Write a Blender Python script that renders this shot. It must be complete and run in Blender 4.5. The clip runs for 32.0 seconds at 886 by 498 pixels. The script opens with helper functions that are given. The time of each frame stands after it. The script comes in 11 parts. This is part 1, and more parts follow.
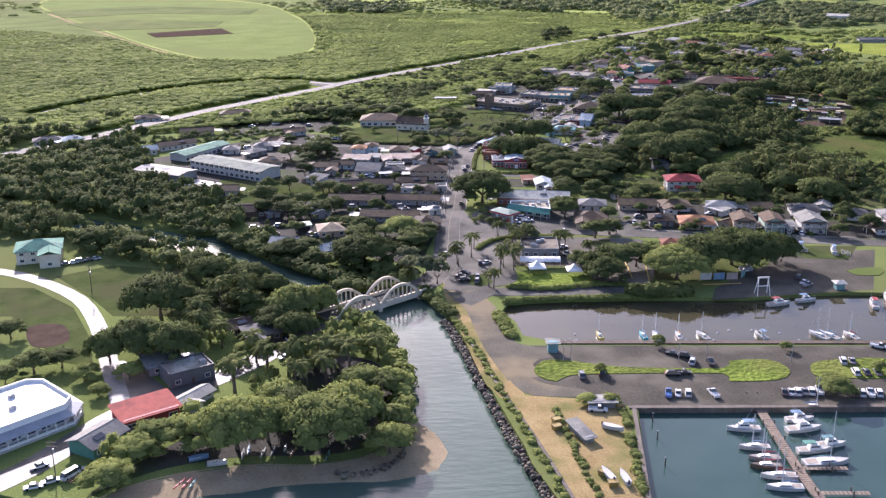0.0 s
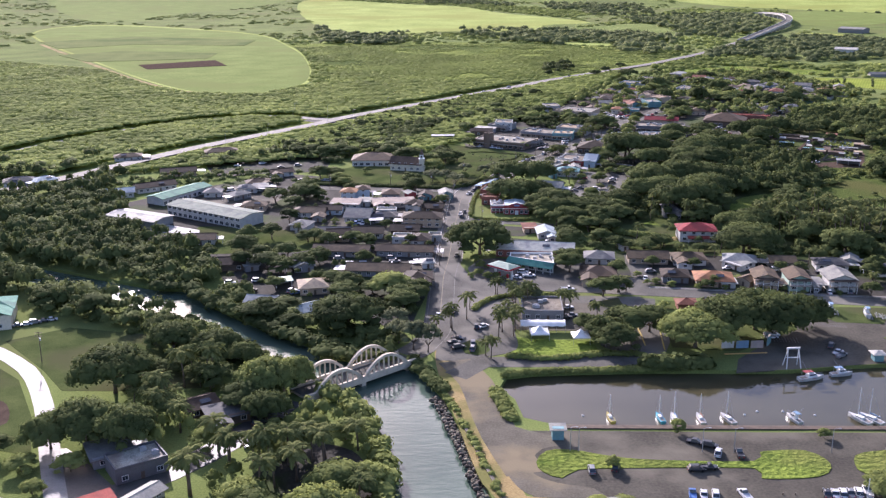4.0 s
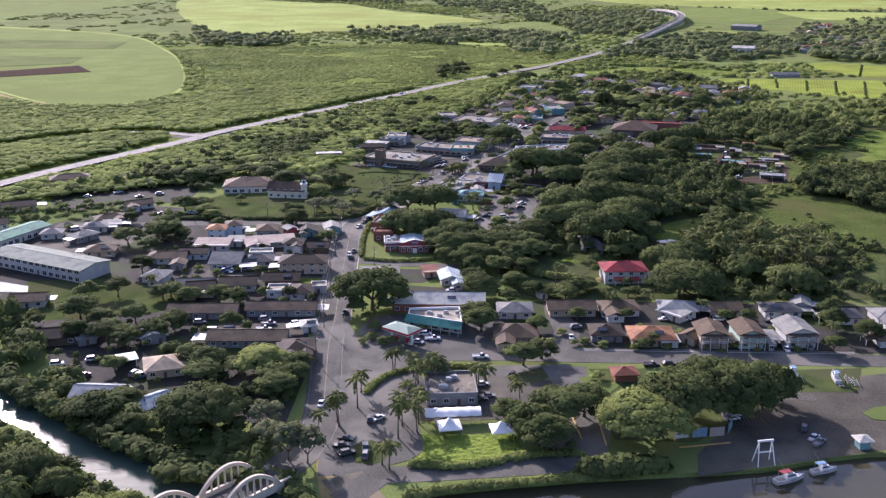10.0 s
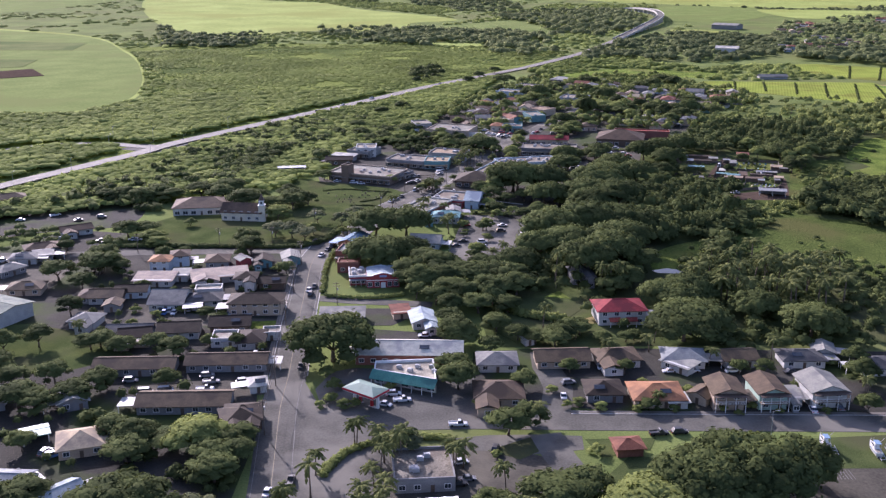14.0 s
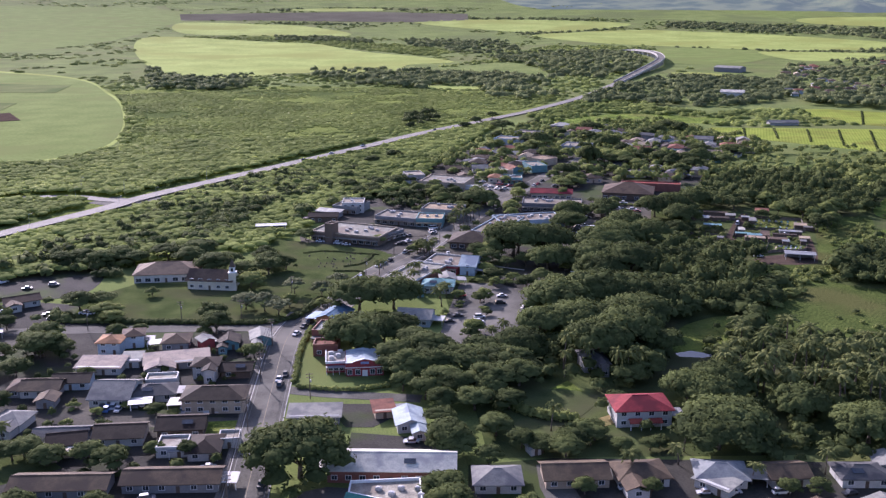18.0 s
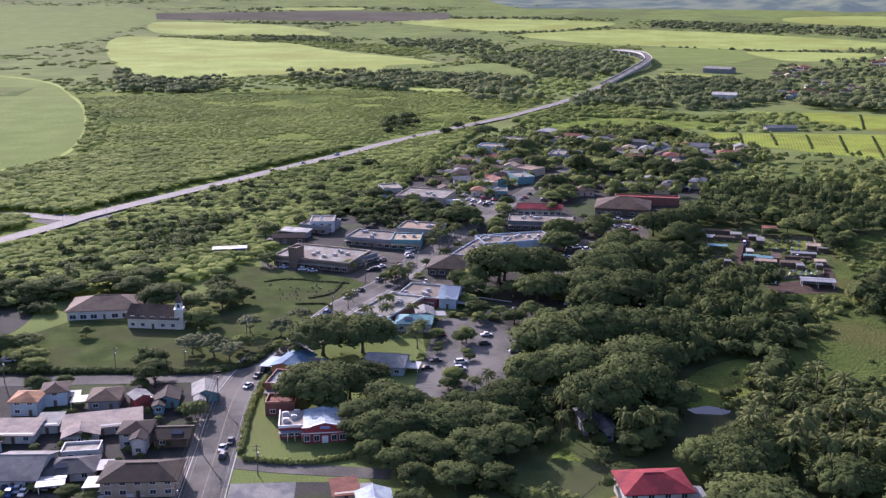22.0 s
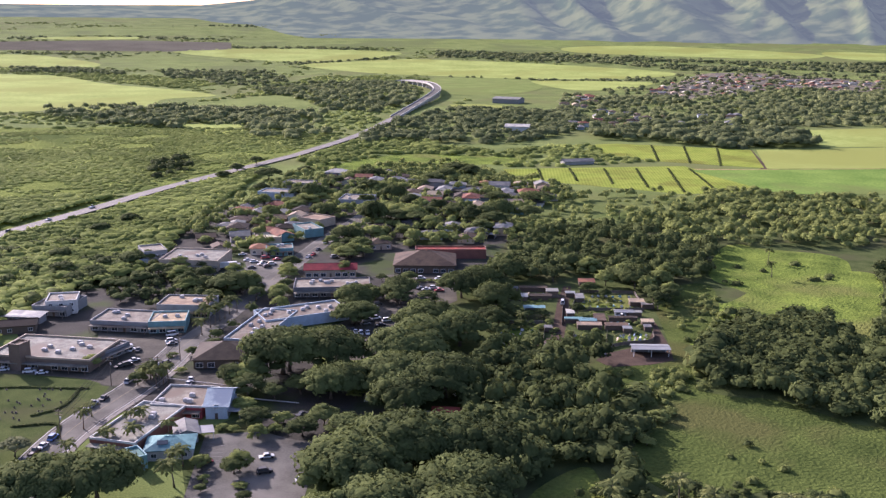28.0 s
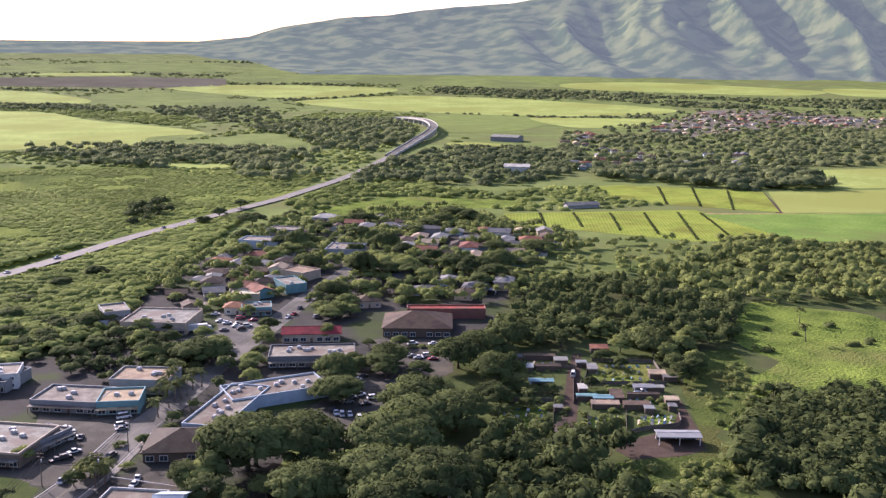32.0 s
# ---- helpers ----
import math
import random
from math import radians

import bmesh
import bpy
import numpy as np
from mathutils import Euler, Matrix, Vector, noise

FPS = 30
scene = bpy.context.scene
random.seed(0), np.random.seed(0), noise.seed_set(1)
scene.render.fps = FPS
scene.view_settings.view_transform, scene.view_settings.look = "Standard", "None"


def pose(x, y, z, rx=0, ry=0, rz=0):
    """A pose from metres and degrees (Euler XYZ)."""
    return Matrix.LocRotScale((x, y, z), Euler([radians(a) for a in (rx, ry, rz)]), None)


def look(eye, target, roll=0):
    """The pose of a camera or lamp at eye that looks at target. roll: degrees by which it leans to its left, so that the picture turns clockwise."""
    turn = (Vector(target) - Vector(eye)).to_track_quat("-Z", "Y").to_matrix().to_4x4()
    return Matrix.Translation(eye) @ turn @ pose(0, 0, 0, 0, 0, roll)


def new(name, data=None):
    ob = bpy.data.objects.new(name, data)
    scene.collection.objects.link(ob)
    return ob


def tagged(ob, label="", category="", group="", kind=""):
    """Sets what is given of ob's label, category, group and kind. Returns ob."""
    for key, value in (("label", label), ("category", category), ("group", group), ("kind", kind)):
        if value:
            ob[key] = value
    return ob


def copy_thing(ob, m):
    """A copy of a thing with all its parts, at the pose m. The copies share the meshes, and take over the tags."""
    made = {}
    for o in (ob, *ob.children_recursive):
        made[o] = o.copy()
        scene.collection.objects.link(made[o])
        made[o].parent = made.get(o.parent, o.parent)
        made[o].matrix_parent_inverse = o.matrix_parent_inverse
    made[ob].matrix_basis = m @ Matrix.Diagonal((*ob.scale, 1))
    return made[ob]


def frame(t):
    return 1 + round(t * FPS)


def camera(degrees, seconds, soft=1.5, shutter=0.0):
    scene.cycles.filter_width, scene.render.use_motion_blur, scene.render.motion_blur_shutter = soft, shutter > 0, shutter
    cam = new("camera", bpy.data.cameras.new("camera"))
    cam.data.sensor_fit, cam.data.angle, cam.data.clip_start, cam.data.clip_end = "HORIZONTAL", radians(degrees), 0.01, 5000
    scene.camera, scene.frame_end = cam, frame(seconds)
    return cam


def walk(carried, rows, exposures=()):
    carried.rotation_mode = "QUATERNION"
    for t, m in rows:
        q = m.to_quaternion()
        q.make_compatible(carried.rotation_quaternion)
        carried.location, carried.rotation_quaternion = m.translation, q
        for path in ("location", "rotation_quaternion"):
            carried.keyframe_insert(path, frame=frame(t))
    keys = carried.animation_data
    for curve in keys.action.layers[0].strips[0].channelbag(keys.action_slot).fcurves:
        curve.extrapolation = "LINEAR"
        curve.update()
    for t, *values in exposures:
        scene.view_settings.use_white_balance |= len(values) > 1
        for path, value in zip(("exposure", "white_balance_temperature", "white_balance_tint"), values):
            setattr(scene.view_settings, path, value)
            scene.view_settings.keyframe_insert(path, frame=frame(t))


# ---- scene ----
cam = camera(48.4, 32.0, soft=1.35)
METRES, EYE, TILT, LEAN, TURN = 408.8, 130.0, 0.0, 0.0, 0.0
ROWS = [
    (0.0, 0.0, 0.0, 0.0, -0.12, -18.28, 0.36),
    (0.5, 0.0013, 0.0095, 0.001, -0.06, -17.14, 0.34),
    (1.0, 0.0022, 0.0191, -0.0003, -0.01, -16.5, 0.28),
    (1.5, 0.0033, 0.0302, -0.0004, 0.0, -16.53, 0.26),
    (2.0, 0.0043, 0.0423, -0.0006, 0.03, -16.56, 0.26),
    (2.5, 0.0051, 0.0552, -0.0006, 0.07, -16.59, 0.23),
    (3.0, 0.0059, 0.0687, -0.0005, 0.08, -16.61, 0.22),
    (3.5, 0.0068, 0.0827, -0.0006, 0.04, -16.62, 0.2),
    (5.5, 0.0096, 0.1427, -0.0012, -0.49, -16.67, 0.14),
    (6.0, 0.0104, 0.1583, -0.0012, -0.83, -16.69, 0.13),
    (6.5, 0.0114, 0.1739, -0.0013, -1.19, -16.7, 0.12),
    (7.0, 0.0123, 0.1896, -0.0014, -1.84, -16.71, 0.1),
    (7.5, 0.0135, 0.2052, -0.001, -2.6, -16.75, 0.12),
    (8.0, 0.0146, 0.2212, -0.0014, -3.43, -16.76, 0.1),
    (8.5, 0.0156, 0.237, -0.0015, -4.3, -16.77, 0.07),
    (9.0, 0.0172, 0.2529, -0.0016, -5.26, -16.8, 0.07),
    (9.5, 0.0182, 0.2689, -0.0018, -5.96, -16.83, 0.06),
    (10.0, 0.0197, 0.2849, -0.0019, -6.23, -16.85, 0.05),
    (10.5, 0.0216, 0.3007, -0.0021, -6.4, -16.87, 0.05),
    (11.0, 0.0237, 0.3166, -0.0023, -6.57, -16.89, 0.05),
    (11.5, 0.026, 0.3322, -0.0024, -6.81, -16.91, 0.05),
    (12.0, 0.0283, 0.3477, -0.0026, -7.12, -16.92, 0.04),
    (12.5, 0.0305, 0.3632, -0.0027, -7.4, -16.94, 0.04),
    (13.0, 0.0327, 0.3776, -0.0028, -7.54, -16.95, 0.02),
    (13.5, 0.0352, 0.393, -0.0028, -7.61, -16.97, 0.03),
    (15.5, 0.0462, 0.456, -0.0036, -7.76, -17.02, 0.02),
    (16.0, 0.0491, 0.4727, -0.0025, -7.78, -15.56, -0.02),
    (16.5, 0.0519, 0.4886, -0.0037, -7.78, -15.0, -0.03),
    (17.0, 0.0546, 0.5051, -0.0038, -7.8, -14.92, -0.04),
    (17.5, 0.0574, 0.5211, -0.0042, -7.79, -14.74, -0.05),
    (18.0, 0.0602, 0.5375, -0.0045, -7.8, -14.76, -0.06),
    (18.5, 0.0632, 0.5538, -0.0049, -7.8, -14.77, -0.06),
    (19.0, 0.0661, 0.5699, -0.0051, -7.83, -14.78, -0.06),
    (19.5, 0.0689, 0.5862, -0.0055, -7.85, -14.79, -0.07),
    (20.0, 0.0719, 0.6022, -0.0056, -7.85, -14.8, -0.08),
    (20.5, 0.0748, 0.6184, -0.006, -7.86, -14.8, -0.08),
    (21.0, 0.0779, 0.6344, -0.0063, -7.86, -14.8, -0.09),
    (21.5, 0.0808, 0.6506, -0.0067, -7.87, -14.81, -0.1),
    (22.0, 0.0847, 0.6665, -0.007, -8.78, -14.81, -0.11),
    (22.5, 0.0886, 0.6821, -0.0072, -11.15, -14.81, -0.14),
    (23.0, 0.0919, 0.698, -0.0075, -13.98, -14.81, -0.19),
    (23.5, 0.0955, 0.7137, -0.0077, -16.58, -14.79, -0.26),
    (24.0, 0.0983, 0.7301, -0.0082, -18.02, -14.77, -0.29),
    (24.5, 0.1028, 0.746, -0.0086, -18.52, -14.75, -0.31),
    (26.5, 0.1219, 0.8078, -0.009, -20.81, -14.73, -0.36),
    (27.0, 0.1276, 0.8237, -0.0082, -20.84, -14.09, -0.37),
    (27.5, 0.1332, 0.8386, -0.0093, -20.86, -13.13, -0.4),
    (28.0, 0.1391, 0.854, -0.0093, -20.87, -13.13, -0.41),
    (28.5, 0.1451, 0.8699, -0.0084, -20.9, -12.5, -0.43),
    (29.0, 0.1511, 0.885, -0.0089, -20.92, -11.14, -0.45),
    (29.5, 0.1572, 0.9001, -0.0092, -20.95, -11.12, -0.45),
    (30.0, 0.1632, 0.9152, -0.0092, -20.96, -11.13, -0.45),
    (30.5, 0.1695, 0.9301, -0.0094, -20.97, -11.13, -0.45),
    (31.0, 0.1758, 0.9452, -0.0096, -20.98, -11.14, -0.44),
    (31.5, 0.1822, 0.9604, -0.0098, -21.0, -11.12, -0.44),
    (32.0, 0.1886, 0.9755, -0.01, -21.02, -11.11, -0.44),
]
walk(cam, [(t, pose(0, 0, EYE, TILT, LEAN, TURN) @ pose(METRES * x, METRES * y, METRES * z, 90 + pitch, roll, yaw)) for t, x, y, z, yaw, pitch, roll in ROWS], exposures=[(0.0, 1.07, 5800, 31), (6.0, 0.97, 5720, 32), (13.0, 0.83, 5620, 35), (20.0, 0.77, 5500, 38), (25.0, 0.86, 5680, 38), (32.0, 0.97, 5900, 36)])

from mathutils import geometry

# ---- world, sun, exposure ----
SUN_AZ, SUN_EL = -20.0, 24.0          # degrees: left of straight ahead, above the horizon
world = bpy.data.worlds.new("sky")
scene.world = world
world.use_nodes = True
sky = world.node_tree.nodes.new("ShaderNodeTexSky")
sky.sky_type, sky.sun_disc = "NISHITA", False
sky.sun_elevation, sky.sun_rotation = radians(SUN_EL), radians(SUN_AZ)
sky.air_density, sky.dust_density, sky.ozone_density = 1.0, 2.4, 1.2
world.node_tree.links.new(sky.outputs[0], world.node_tree.nodes["Background"].inputs[0])
world.node_tree.nodes["Background"].inputs[1].default_value = 0.13
sun = new("sun", bpy.data.lights.new("sun", "SUN"))
sun.data.energy, sun.data.angle, sun.data.color = 5.0, radians(0.6), (1.0, 0.93, 0.80)
sun.matrix_world = look((0, 0, 300), (-math.sin(radians(SUN_AZ)), -math.cos(radians(SUN_AZ)), 300 - math.tan(radians(SUN_EL))))



# ---- materials ----
def material(name, a, b, rough=0.8, scale=0.5, fine=6.0, bump=0.15, metal=0.0, vary=0.0, through_light=0.0, spec=0.3, c=None):
    """Two colours mixed by noise at two scales, with fine relief; vary: how far each object's own tint strays; c: a third colour in patches."""
    m = bpy.data.materials.new(name)
    m.use_nodes = True
    nt = m.node_tree
    N, L = nt.nodes, nt.links
    bsdf = N["Principled BSDF"]
    geo = N.new("ShaderNodeNewGeometry")
    n1, n2 = N.new("ShaderNodeTexNoise"), N.new("ShaderNodeTexNoise")
    for n, sc in ((n1, scale), (n2, fine)):
        n.inputs["Scale"].default_value = sc
        n.inputs["Detail"].default_value = 4
        L.new(geo.outputs["Position"], n.inputs["Vector"])
    add = N.new("ShaderNodeMath")
    add.operation = "MULTIPLY_ADD"
    add.inputs[1].default_value = 0.55
    L.new(n2.outputs[0], add.inputs[0])
    half = N.new("ShaderNodeMath")
    half.operation = "MULTIPLY"
    half.inputs[1].default_value = 0.65
    L.new(n1.outputs[0], half.inputs[0])
    L.new(half.outputs[0], add.inputs[2])
    ramp = N.new("ShaderNodeValToRGB")
    ramp.color_ramp.elements[0].position, ramp.color_ramp.elements[1].position = 0.42, 0.78
    ramp.color_ramp.elements[0].color, ramp.color_ramp.elements[1].color = (*a, 1), (*b, 1)
    L.new(add.outputs[0], ramp.inputs[0])
    out = ramp.outputs[0]
    if c:
        n3 = N.new("ShaderNodeTexNoise")
        n3.inputs["Scale"].default_value, n3.inputs["Detail"].default_value = scale * 0.35, 5
        L.new(geo.outputs["Position"], n3.inputs["Vector"])
        st = N.new("ShaderNodeValToRGB")
        st.color_ramp.elements[0].position, st.color_ramp.elements[1].position = 0.5, 0.62
        L.new(n3.outputs[0], st.inputs[0])
        mx = N.new("ShaderNodeMixRGB")
        mx.inputs[2].default_value = (*c, 1)
        L.new(st.outputs[0], mx.inputs[0])
        L.new(out, mx.inputs[1])
        out = mx.outputs[0]
    if vary:
        info = N.new("ShaderNodeObjectInfo")
        hsv = N.new("ShaderNodeHueSaturation")
        mr = N.new("ShaderNodeMapRange")
        mr.inputs["To Min"].default_value, mr.inputs["To Max"].default_value = 1 - vary, 1 + vary
        L.new(info.outputs["Random"], mr.inputs["Value"])
        L.new(mr.outputs[0], hsv.inputs["Value"])
        mh = N.new("ShaderNodeMapRange")
        mh.inputs["To Min"].default_value, mh.inputs["To Max"].default_value = 0.5 - vary * 0.06, 0.5 + vary * 0.06
        L.new(info.outputs["Random"], mh.inputs["Value"])
        L.new(mh.outputs[0], hsv.inputs["Hue"])
        L.new(out, hsv.inputs["Color"])
        out = hsv.outputs[0]
    L.new(out, bsdf.inputs["Base Color"])
    bsdf.inputs["Roughness"].default_value = rough
    bsdf.inputs["Metallic"].default_value = metal
    bsdf.inputs["Specular IOR Level"].default_value = spec
    if bump:
        bp = N.new("ShaderNodeBump")
        bp.inputs["Strength"].default_value, bp.inputs["Distance"].default_value = bump, 1.0 / fine
        L.new(n2.outputs[0], bp.inputs["Height"])
        L.new(bp.outputs[0], bsdf.inputs["Normal"])
    if through_light:
        tr = N.new("ShaderNodeBsdfTranslucent")
        L.new(out, tr.inputs[0])
        mixer = N.new("ShaderNodeMixShader")
        mixer.inputs[0].default_value = through_light
        L.new(bsdf.outputs[0], mixer.inputs[1])
        L.new(tr.outputs[0], mixer.inputs[2])
        L.new(mixer.outputs[0], N["Material Output"].inputs[0])
    return m


def island_leaf(name, a, b, through_light=0.3, scale=0.08, jitter=0.34, gloss=0.015):
    """Foliage: each leaf clump has its own green, with patches over the wood and an own tint for every tree."""
    m = bpy.data.materials.new(name)
    m.use_nodes = True
    N, L = m.node_tree.nodes, m.node_tree.links
    bsdf = N["Principled BSDF"]
    geo, info = N.new("ShaderNodeNewGeometry"), N.new("ShaderNodeObjectInfo")
    n1 = N.new("ShaderNodeTexNoise")
    n1.inputs["Scale"].default_value, n1.inputs["Detail"].default_value = scale, 3
    L.new(geo.outputs["Position"], n1.inputs["Vector"])
    s1 = N.new("ShaderNodeMath")
    s1.operation = "MULTIPLY_ADD"
    s1.inputs[1].default_value = jitter
    L.new(geo.outputs["Random Per Island"], s1.inputs[0])
    L.new(n1.outputs[0], s1.inputs[2])
    s2 = N.new("ShaderNodeMath")
    s2.operation = "MULTIPLY_ADD"
    s2.inputs[1].default_value = 0.3
    L.new(info.outputs["Random"], s2.inputs[0])
    L.new(s1.outputs[0], s2.inputs[2])
    ramp = N.new("ShaderNodeValToRGB")
    ramp.color_ramp.elements[0].position, ramp.color_ramp.elements[1].position = 0.225 + jitter / 2, 0.975 + jitter / 2
    ramp.color_ramp.elements[0].color, ramp.color_ramp.elements[1].color = (*a, 1), (*b, 1)
    L.new(s2.outputs[0], ramp.inputs[0])
    L.new(ramp.outputs[0], bsdf.inputs["Base Color"])
    bsdf.inputs["Roughness"].default_value = 0.8
    bsdf.inputs["Specular IOR Level"].default_value = gloss
    n2, bp = N.new("ShaderNodeTexNoise"), N.new("ShaderNodeBump")
    n2.inputs["Scale"].default_value, n2.inputs["Detail"].default_value = 1.1, 4
    L.new(geo.outputs["Position"], n2.inputs["Vector"])
    bp.inputs["Strength"].default_value, bp.inputs["Distance"].default_value = 0.4, 0.8
    L.new(n2.outputs[0], bp.inputs["Height"])
    L.new(bp.outputs[0], bsdf.inputs["Normal"])
    tr, mixer = N.new("ShaderNodeBsdfTranslucent"), N.new("ShaderNodeMixShader")
    L.new(ramp.outputs[0], tr.inputs[0])
    mixer.inputs[0].default_value = through_light
    L.new(bsdf.outputs[0], mixer.inputs[1])
    L.new(tr.outputs[0], mixer.inputs[2])
    L.new(mixer.outputs[0], N["Material Output"].inputs[0])
    return m


def row_crop(name, a, b, degrees, spacing):
    """A crop in rows: two greens in bands, broken up by noise."""
    m = material(name, a, b, 1.0, 0.05, 0.35, 0.1, spec=0.01, c=(a[0] * 1.05, a[1] * 0.85, a[2] * 1.1))
    N, L = m.node_tree.nodes, m.node_tree.links
    bsdf, geo = N["Principled BSDF"], N.new("ShaderNodeNewGeometry")
    turn, wave = N.new("ShaderNodeMapping"), N.new("ShaderNodeTexWave")
    turn.inputs["Rotation"].default_value[2] = radians(-degrees)
    wave.bands_direction = "X"
    wave.inputs["Scale"].default_value = 0.314 / spacing
    wave.inputs["Distortion"].default_value, wave.inputs["Detail"].default_value, wave.inputs["Detail Scale"].default_value = 1.2, 3, 0.6
    L.new(geo.outputs["Position"], turn.inputs["Vector"])
    L.new(turn.outputs[0], wave.inputs["Vector"])
    old = bsdf.inputs["Base Color"].links[0].from_socket
    mx = N.new("ShaderNodeMixRGB")
    mx.blend_type = "MULTIPLY"
    mx.inputs[2].default_value = (0.76, 0.8, 0.7, 1)
    L.new(wave.outputs[1], mx.inputs[0])
    L.new(old, mx.inputs[1])
    L.new(mx.outputs[0], bsdf.inputs["Base Color"])
    return m


M_GROUND = material("ground_earth_grass", (0.086, 0.115, 0.036), (0.192, 0.232, 0.073), 1.0, 0.02, 1.7, 0.25, c=(0.137, 0.154, 0.056), spec=0.01)
M_ROUGH = material("rough_grassland", (0.101, 0.132, 0.033), (0.202, 0.236, 0.061), 1.0, 0.03, 0.35, 0.6, c=(0.078, 0.105, 0.030), spec=0.004)
M_PASTURE = material("pale_pasture", (0.115, 0.150, 0.045), (0.195, 0.235, 0.075), 1.0, 0.015, 0.25, 0.3, c=(0.125, 0.152, 0.055), spec=0.008)
# dull lawn green and bright meadow green also carry shade and sun
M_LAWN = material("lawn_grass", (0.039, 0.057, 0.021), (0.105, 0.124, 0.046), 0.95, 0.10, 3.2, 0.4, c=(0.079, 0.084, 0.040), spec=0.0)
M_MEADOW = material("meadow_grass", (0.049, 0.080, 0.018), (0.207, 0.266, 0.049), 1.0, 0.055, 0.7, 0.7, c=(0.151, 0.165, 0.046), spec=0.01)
# tall meadow grass, its colour dimmed for weaker light on the lower meadow
M_TALLGRASS_DIM = material("dim_tall_grass", (0.041, 0.059, 0.016), (0.102, 0.130, 0.033), 1.0, 0.06, 0.8, 0.6, c=(0.089, 0.094, 0.031), spec=0.01)
M_FIELD = material("field_crop", (0.205, 0.250, 0.062), (0.320, 0.375, 0.108), 1.0, 0.012, 0.12, 0.12, c=(0.230, 0.255, 0.066), spec=0.012)
M_CROP = material("field_young_crop", (0.122, 0.163, 0.043), (0.186, 0.232, 0.069), 1.0, 0.03, 0.3, 0.1, c=(0.149, 0.180, 0.054), spec=0.01)
M_DRY = material("field_fallow", (0.095, 0.122, 0.038), (0.155, 0.18, 0.06), 1.0, 0.03, 1.2, 0.2, c=(0.085, 0.12, 0.034), spec=0.01)
M_ROWS = row_crop("row_crop", (0.165, 0.215, 0.036), (0.305, 0.345, 0.066), 155, 2.6)
M_PLOUGH = material("ploughed_land", (0.10, 0.092, 0.07), (0.15, 0.14, 0.105), 0.95, 0.01, 0.2, 0.1, spec=0.0)
M_GREENS = material("deep_green_crop", (0.098, 0.172, 0.034), (0.190, 0.272, 0.060), 1.0, 0.03, 0.4, 0.15, spec=0.01, c=(0.135, 0.170, 0.050))
M_SOIL = material("red_soil", (0.062, 0.046, 0.036), (0.105, 0.078, 0.06), 1.0, 0.2, 2.0, 0.2, spec=0.0)
M_DIRT = material("bare_dirt", (0.22, 0.160, 0.072), (0.36, 0.275, 0.13), 0.95, 0.15, 1.5, 0.3, c=(0.16, 0.155, 0.055), spec=0.02)
M_SAND = material("sand", (0.20, 0.155, 0.092), (0.35, 0.278, 0.17), 0.9, 0.1, 2.0, 0.1, spec=0.1)
M_ASPHALT = material("asphalt", (0.070, 0.067, 0.057), (0.130, 0.124, 0.105), 0.9, 0.10, 1.6, 0.05, spec=0.06, c=(0.165, 0.155, 0.13))
M_WET = material("wet_asphalt", (0.05, 0.048, 0.042), (0.09, 0.086, 0.075), 0.55, 0.15, 1.6, 0.08, spec=0.22, c=(0.13, 0.12, 0.10))
M_TANROAD = material("sandy_asphalt", (0.085, 0.078, 0.06), (0.15, 0.136, 0.104), 0.95, 0.12, 1.6, 0.1, spec=0.05, c=(0.20, 0.165, 0.105))
M_LOT = material("lot_asphalt", (0.048, 0.044, 0.035), (0.098, 0.090, 0.070), 0.9, 0.09, 1.2, 0.1, spec=0.06, c=(0.135, 0.122, 0.093))
M_CONCRETE = material("concrete", (0.32, 0.30, 0.27), (0.46, 0.44, 0.40), 0.8, 0.3, 3.0, 0.1)
M_ROADC = material("road_concrete", (0.19, 0.185, 0.165), (0.28, 0.27, 0.245), 0.65, 0.3, 2.0, 0.1, spec=0.2)
M_DARKWALL = material("stained_wall", (0.085, 0.07, 0.055), (0.17, 0.145, 0.115), 0.85, 0.4, 3.0, 0.15)
M_PALE = material("pale_road", (0.125, 0.115, 0.096), (0.19, 0.176, 0.148), 0.85, 0.1, 1.2, 0.05, spec=0.2)
M_WORN = material("worn_road_paint", (0.13, 0.125, 0.11), (0.25, 0.24, 0.22), 0.8, 0.3, 1.5, 0.0)
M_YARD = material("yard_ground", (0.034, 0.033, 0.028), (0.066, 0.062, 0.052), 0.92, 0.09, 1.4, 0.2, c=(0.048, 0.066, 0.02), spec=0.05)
M_ROCK = material("lava_rock", (0.058, 0.048, 0.035), (0.175, 0.145, 0.105), 0.9, 1.2, 5.0, 0.4, vary=0.5)
M_WHITE = material("white_paint", (0.66, 0.65, 0.62), (0.80, 0.79, 0.76), 0.55, 0.4, 4.0, 0.03)
M_BRIDGE = material("bridge_concrete", (0.44, 0.375, 0.275), (0.64, 0.56, 0.43), 0.75, 0.5, 4.0, 0.08)
M_WOOD = material("weathered_wood", (0.15, 0.112, 0.08), (0.26, 0.205, 0.15), 0.8, 0.8, 7.0, 0.15)
M_BOARD = material("dark_quay_boards", (0.065, 0.046, 0.032), (0.125, 0.092, 0.064), 0.85, 0.6, 6.0, 0.2)
M_BARK = material("bark", (0.10, 0.075, 0.055), (0.19, 0.15, 0.11), 0.9, 1.0, 6.0, 0.3)
M_GLASS = material("window_glass", (0.02, 0.025, 0.03), (0.05, 0.06, 0.07), 0.12, 0.5, 4.0, 0.0, spec=0.6)
M_METAL = material("galvanised_metal", (0.34, 0.34, 0.34), (0.46, 0.46, 0.46), 0.6, 0.8, 6.0, 0.0, metal=0.4)
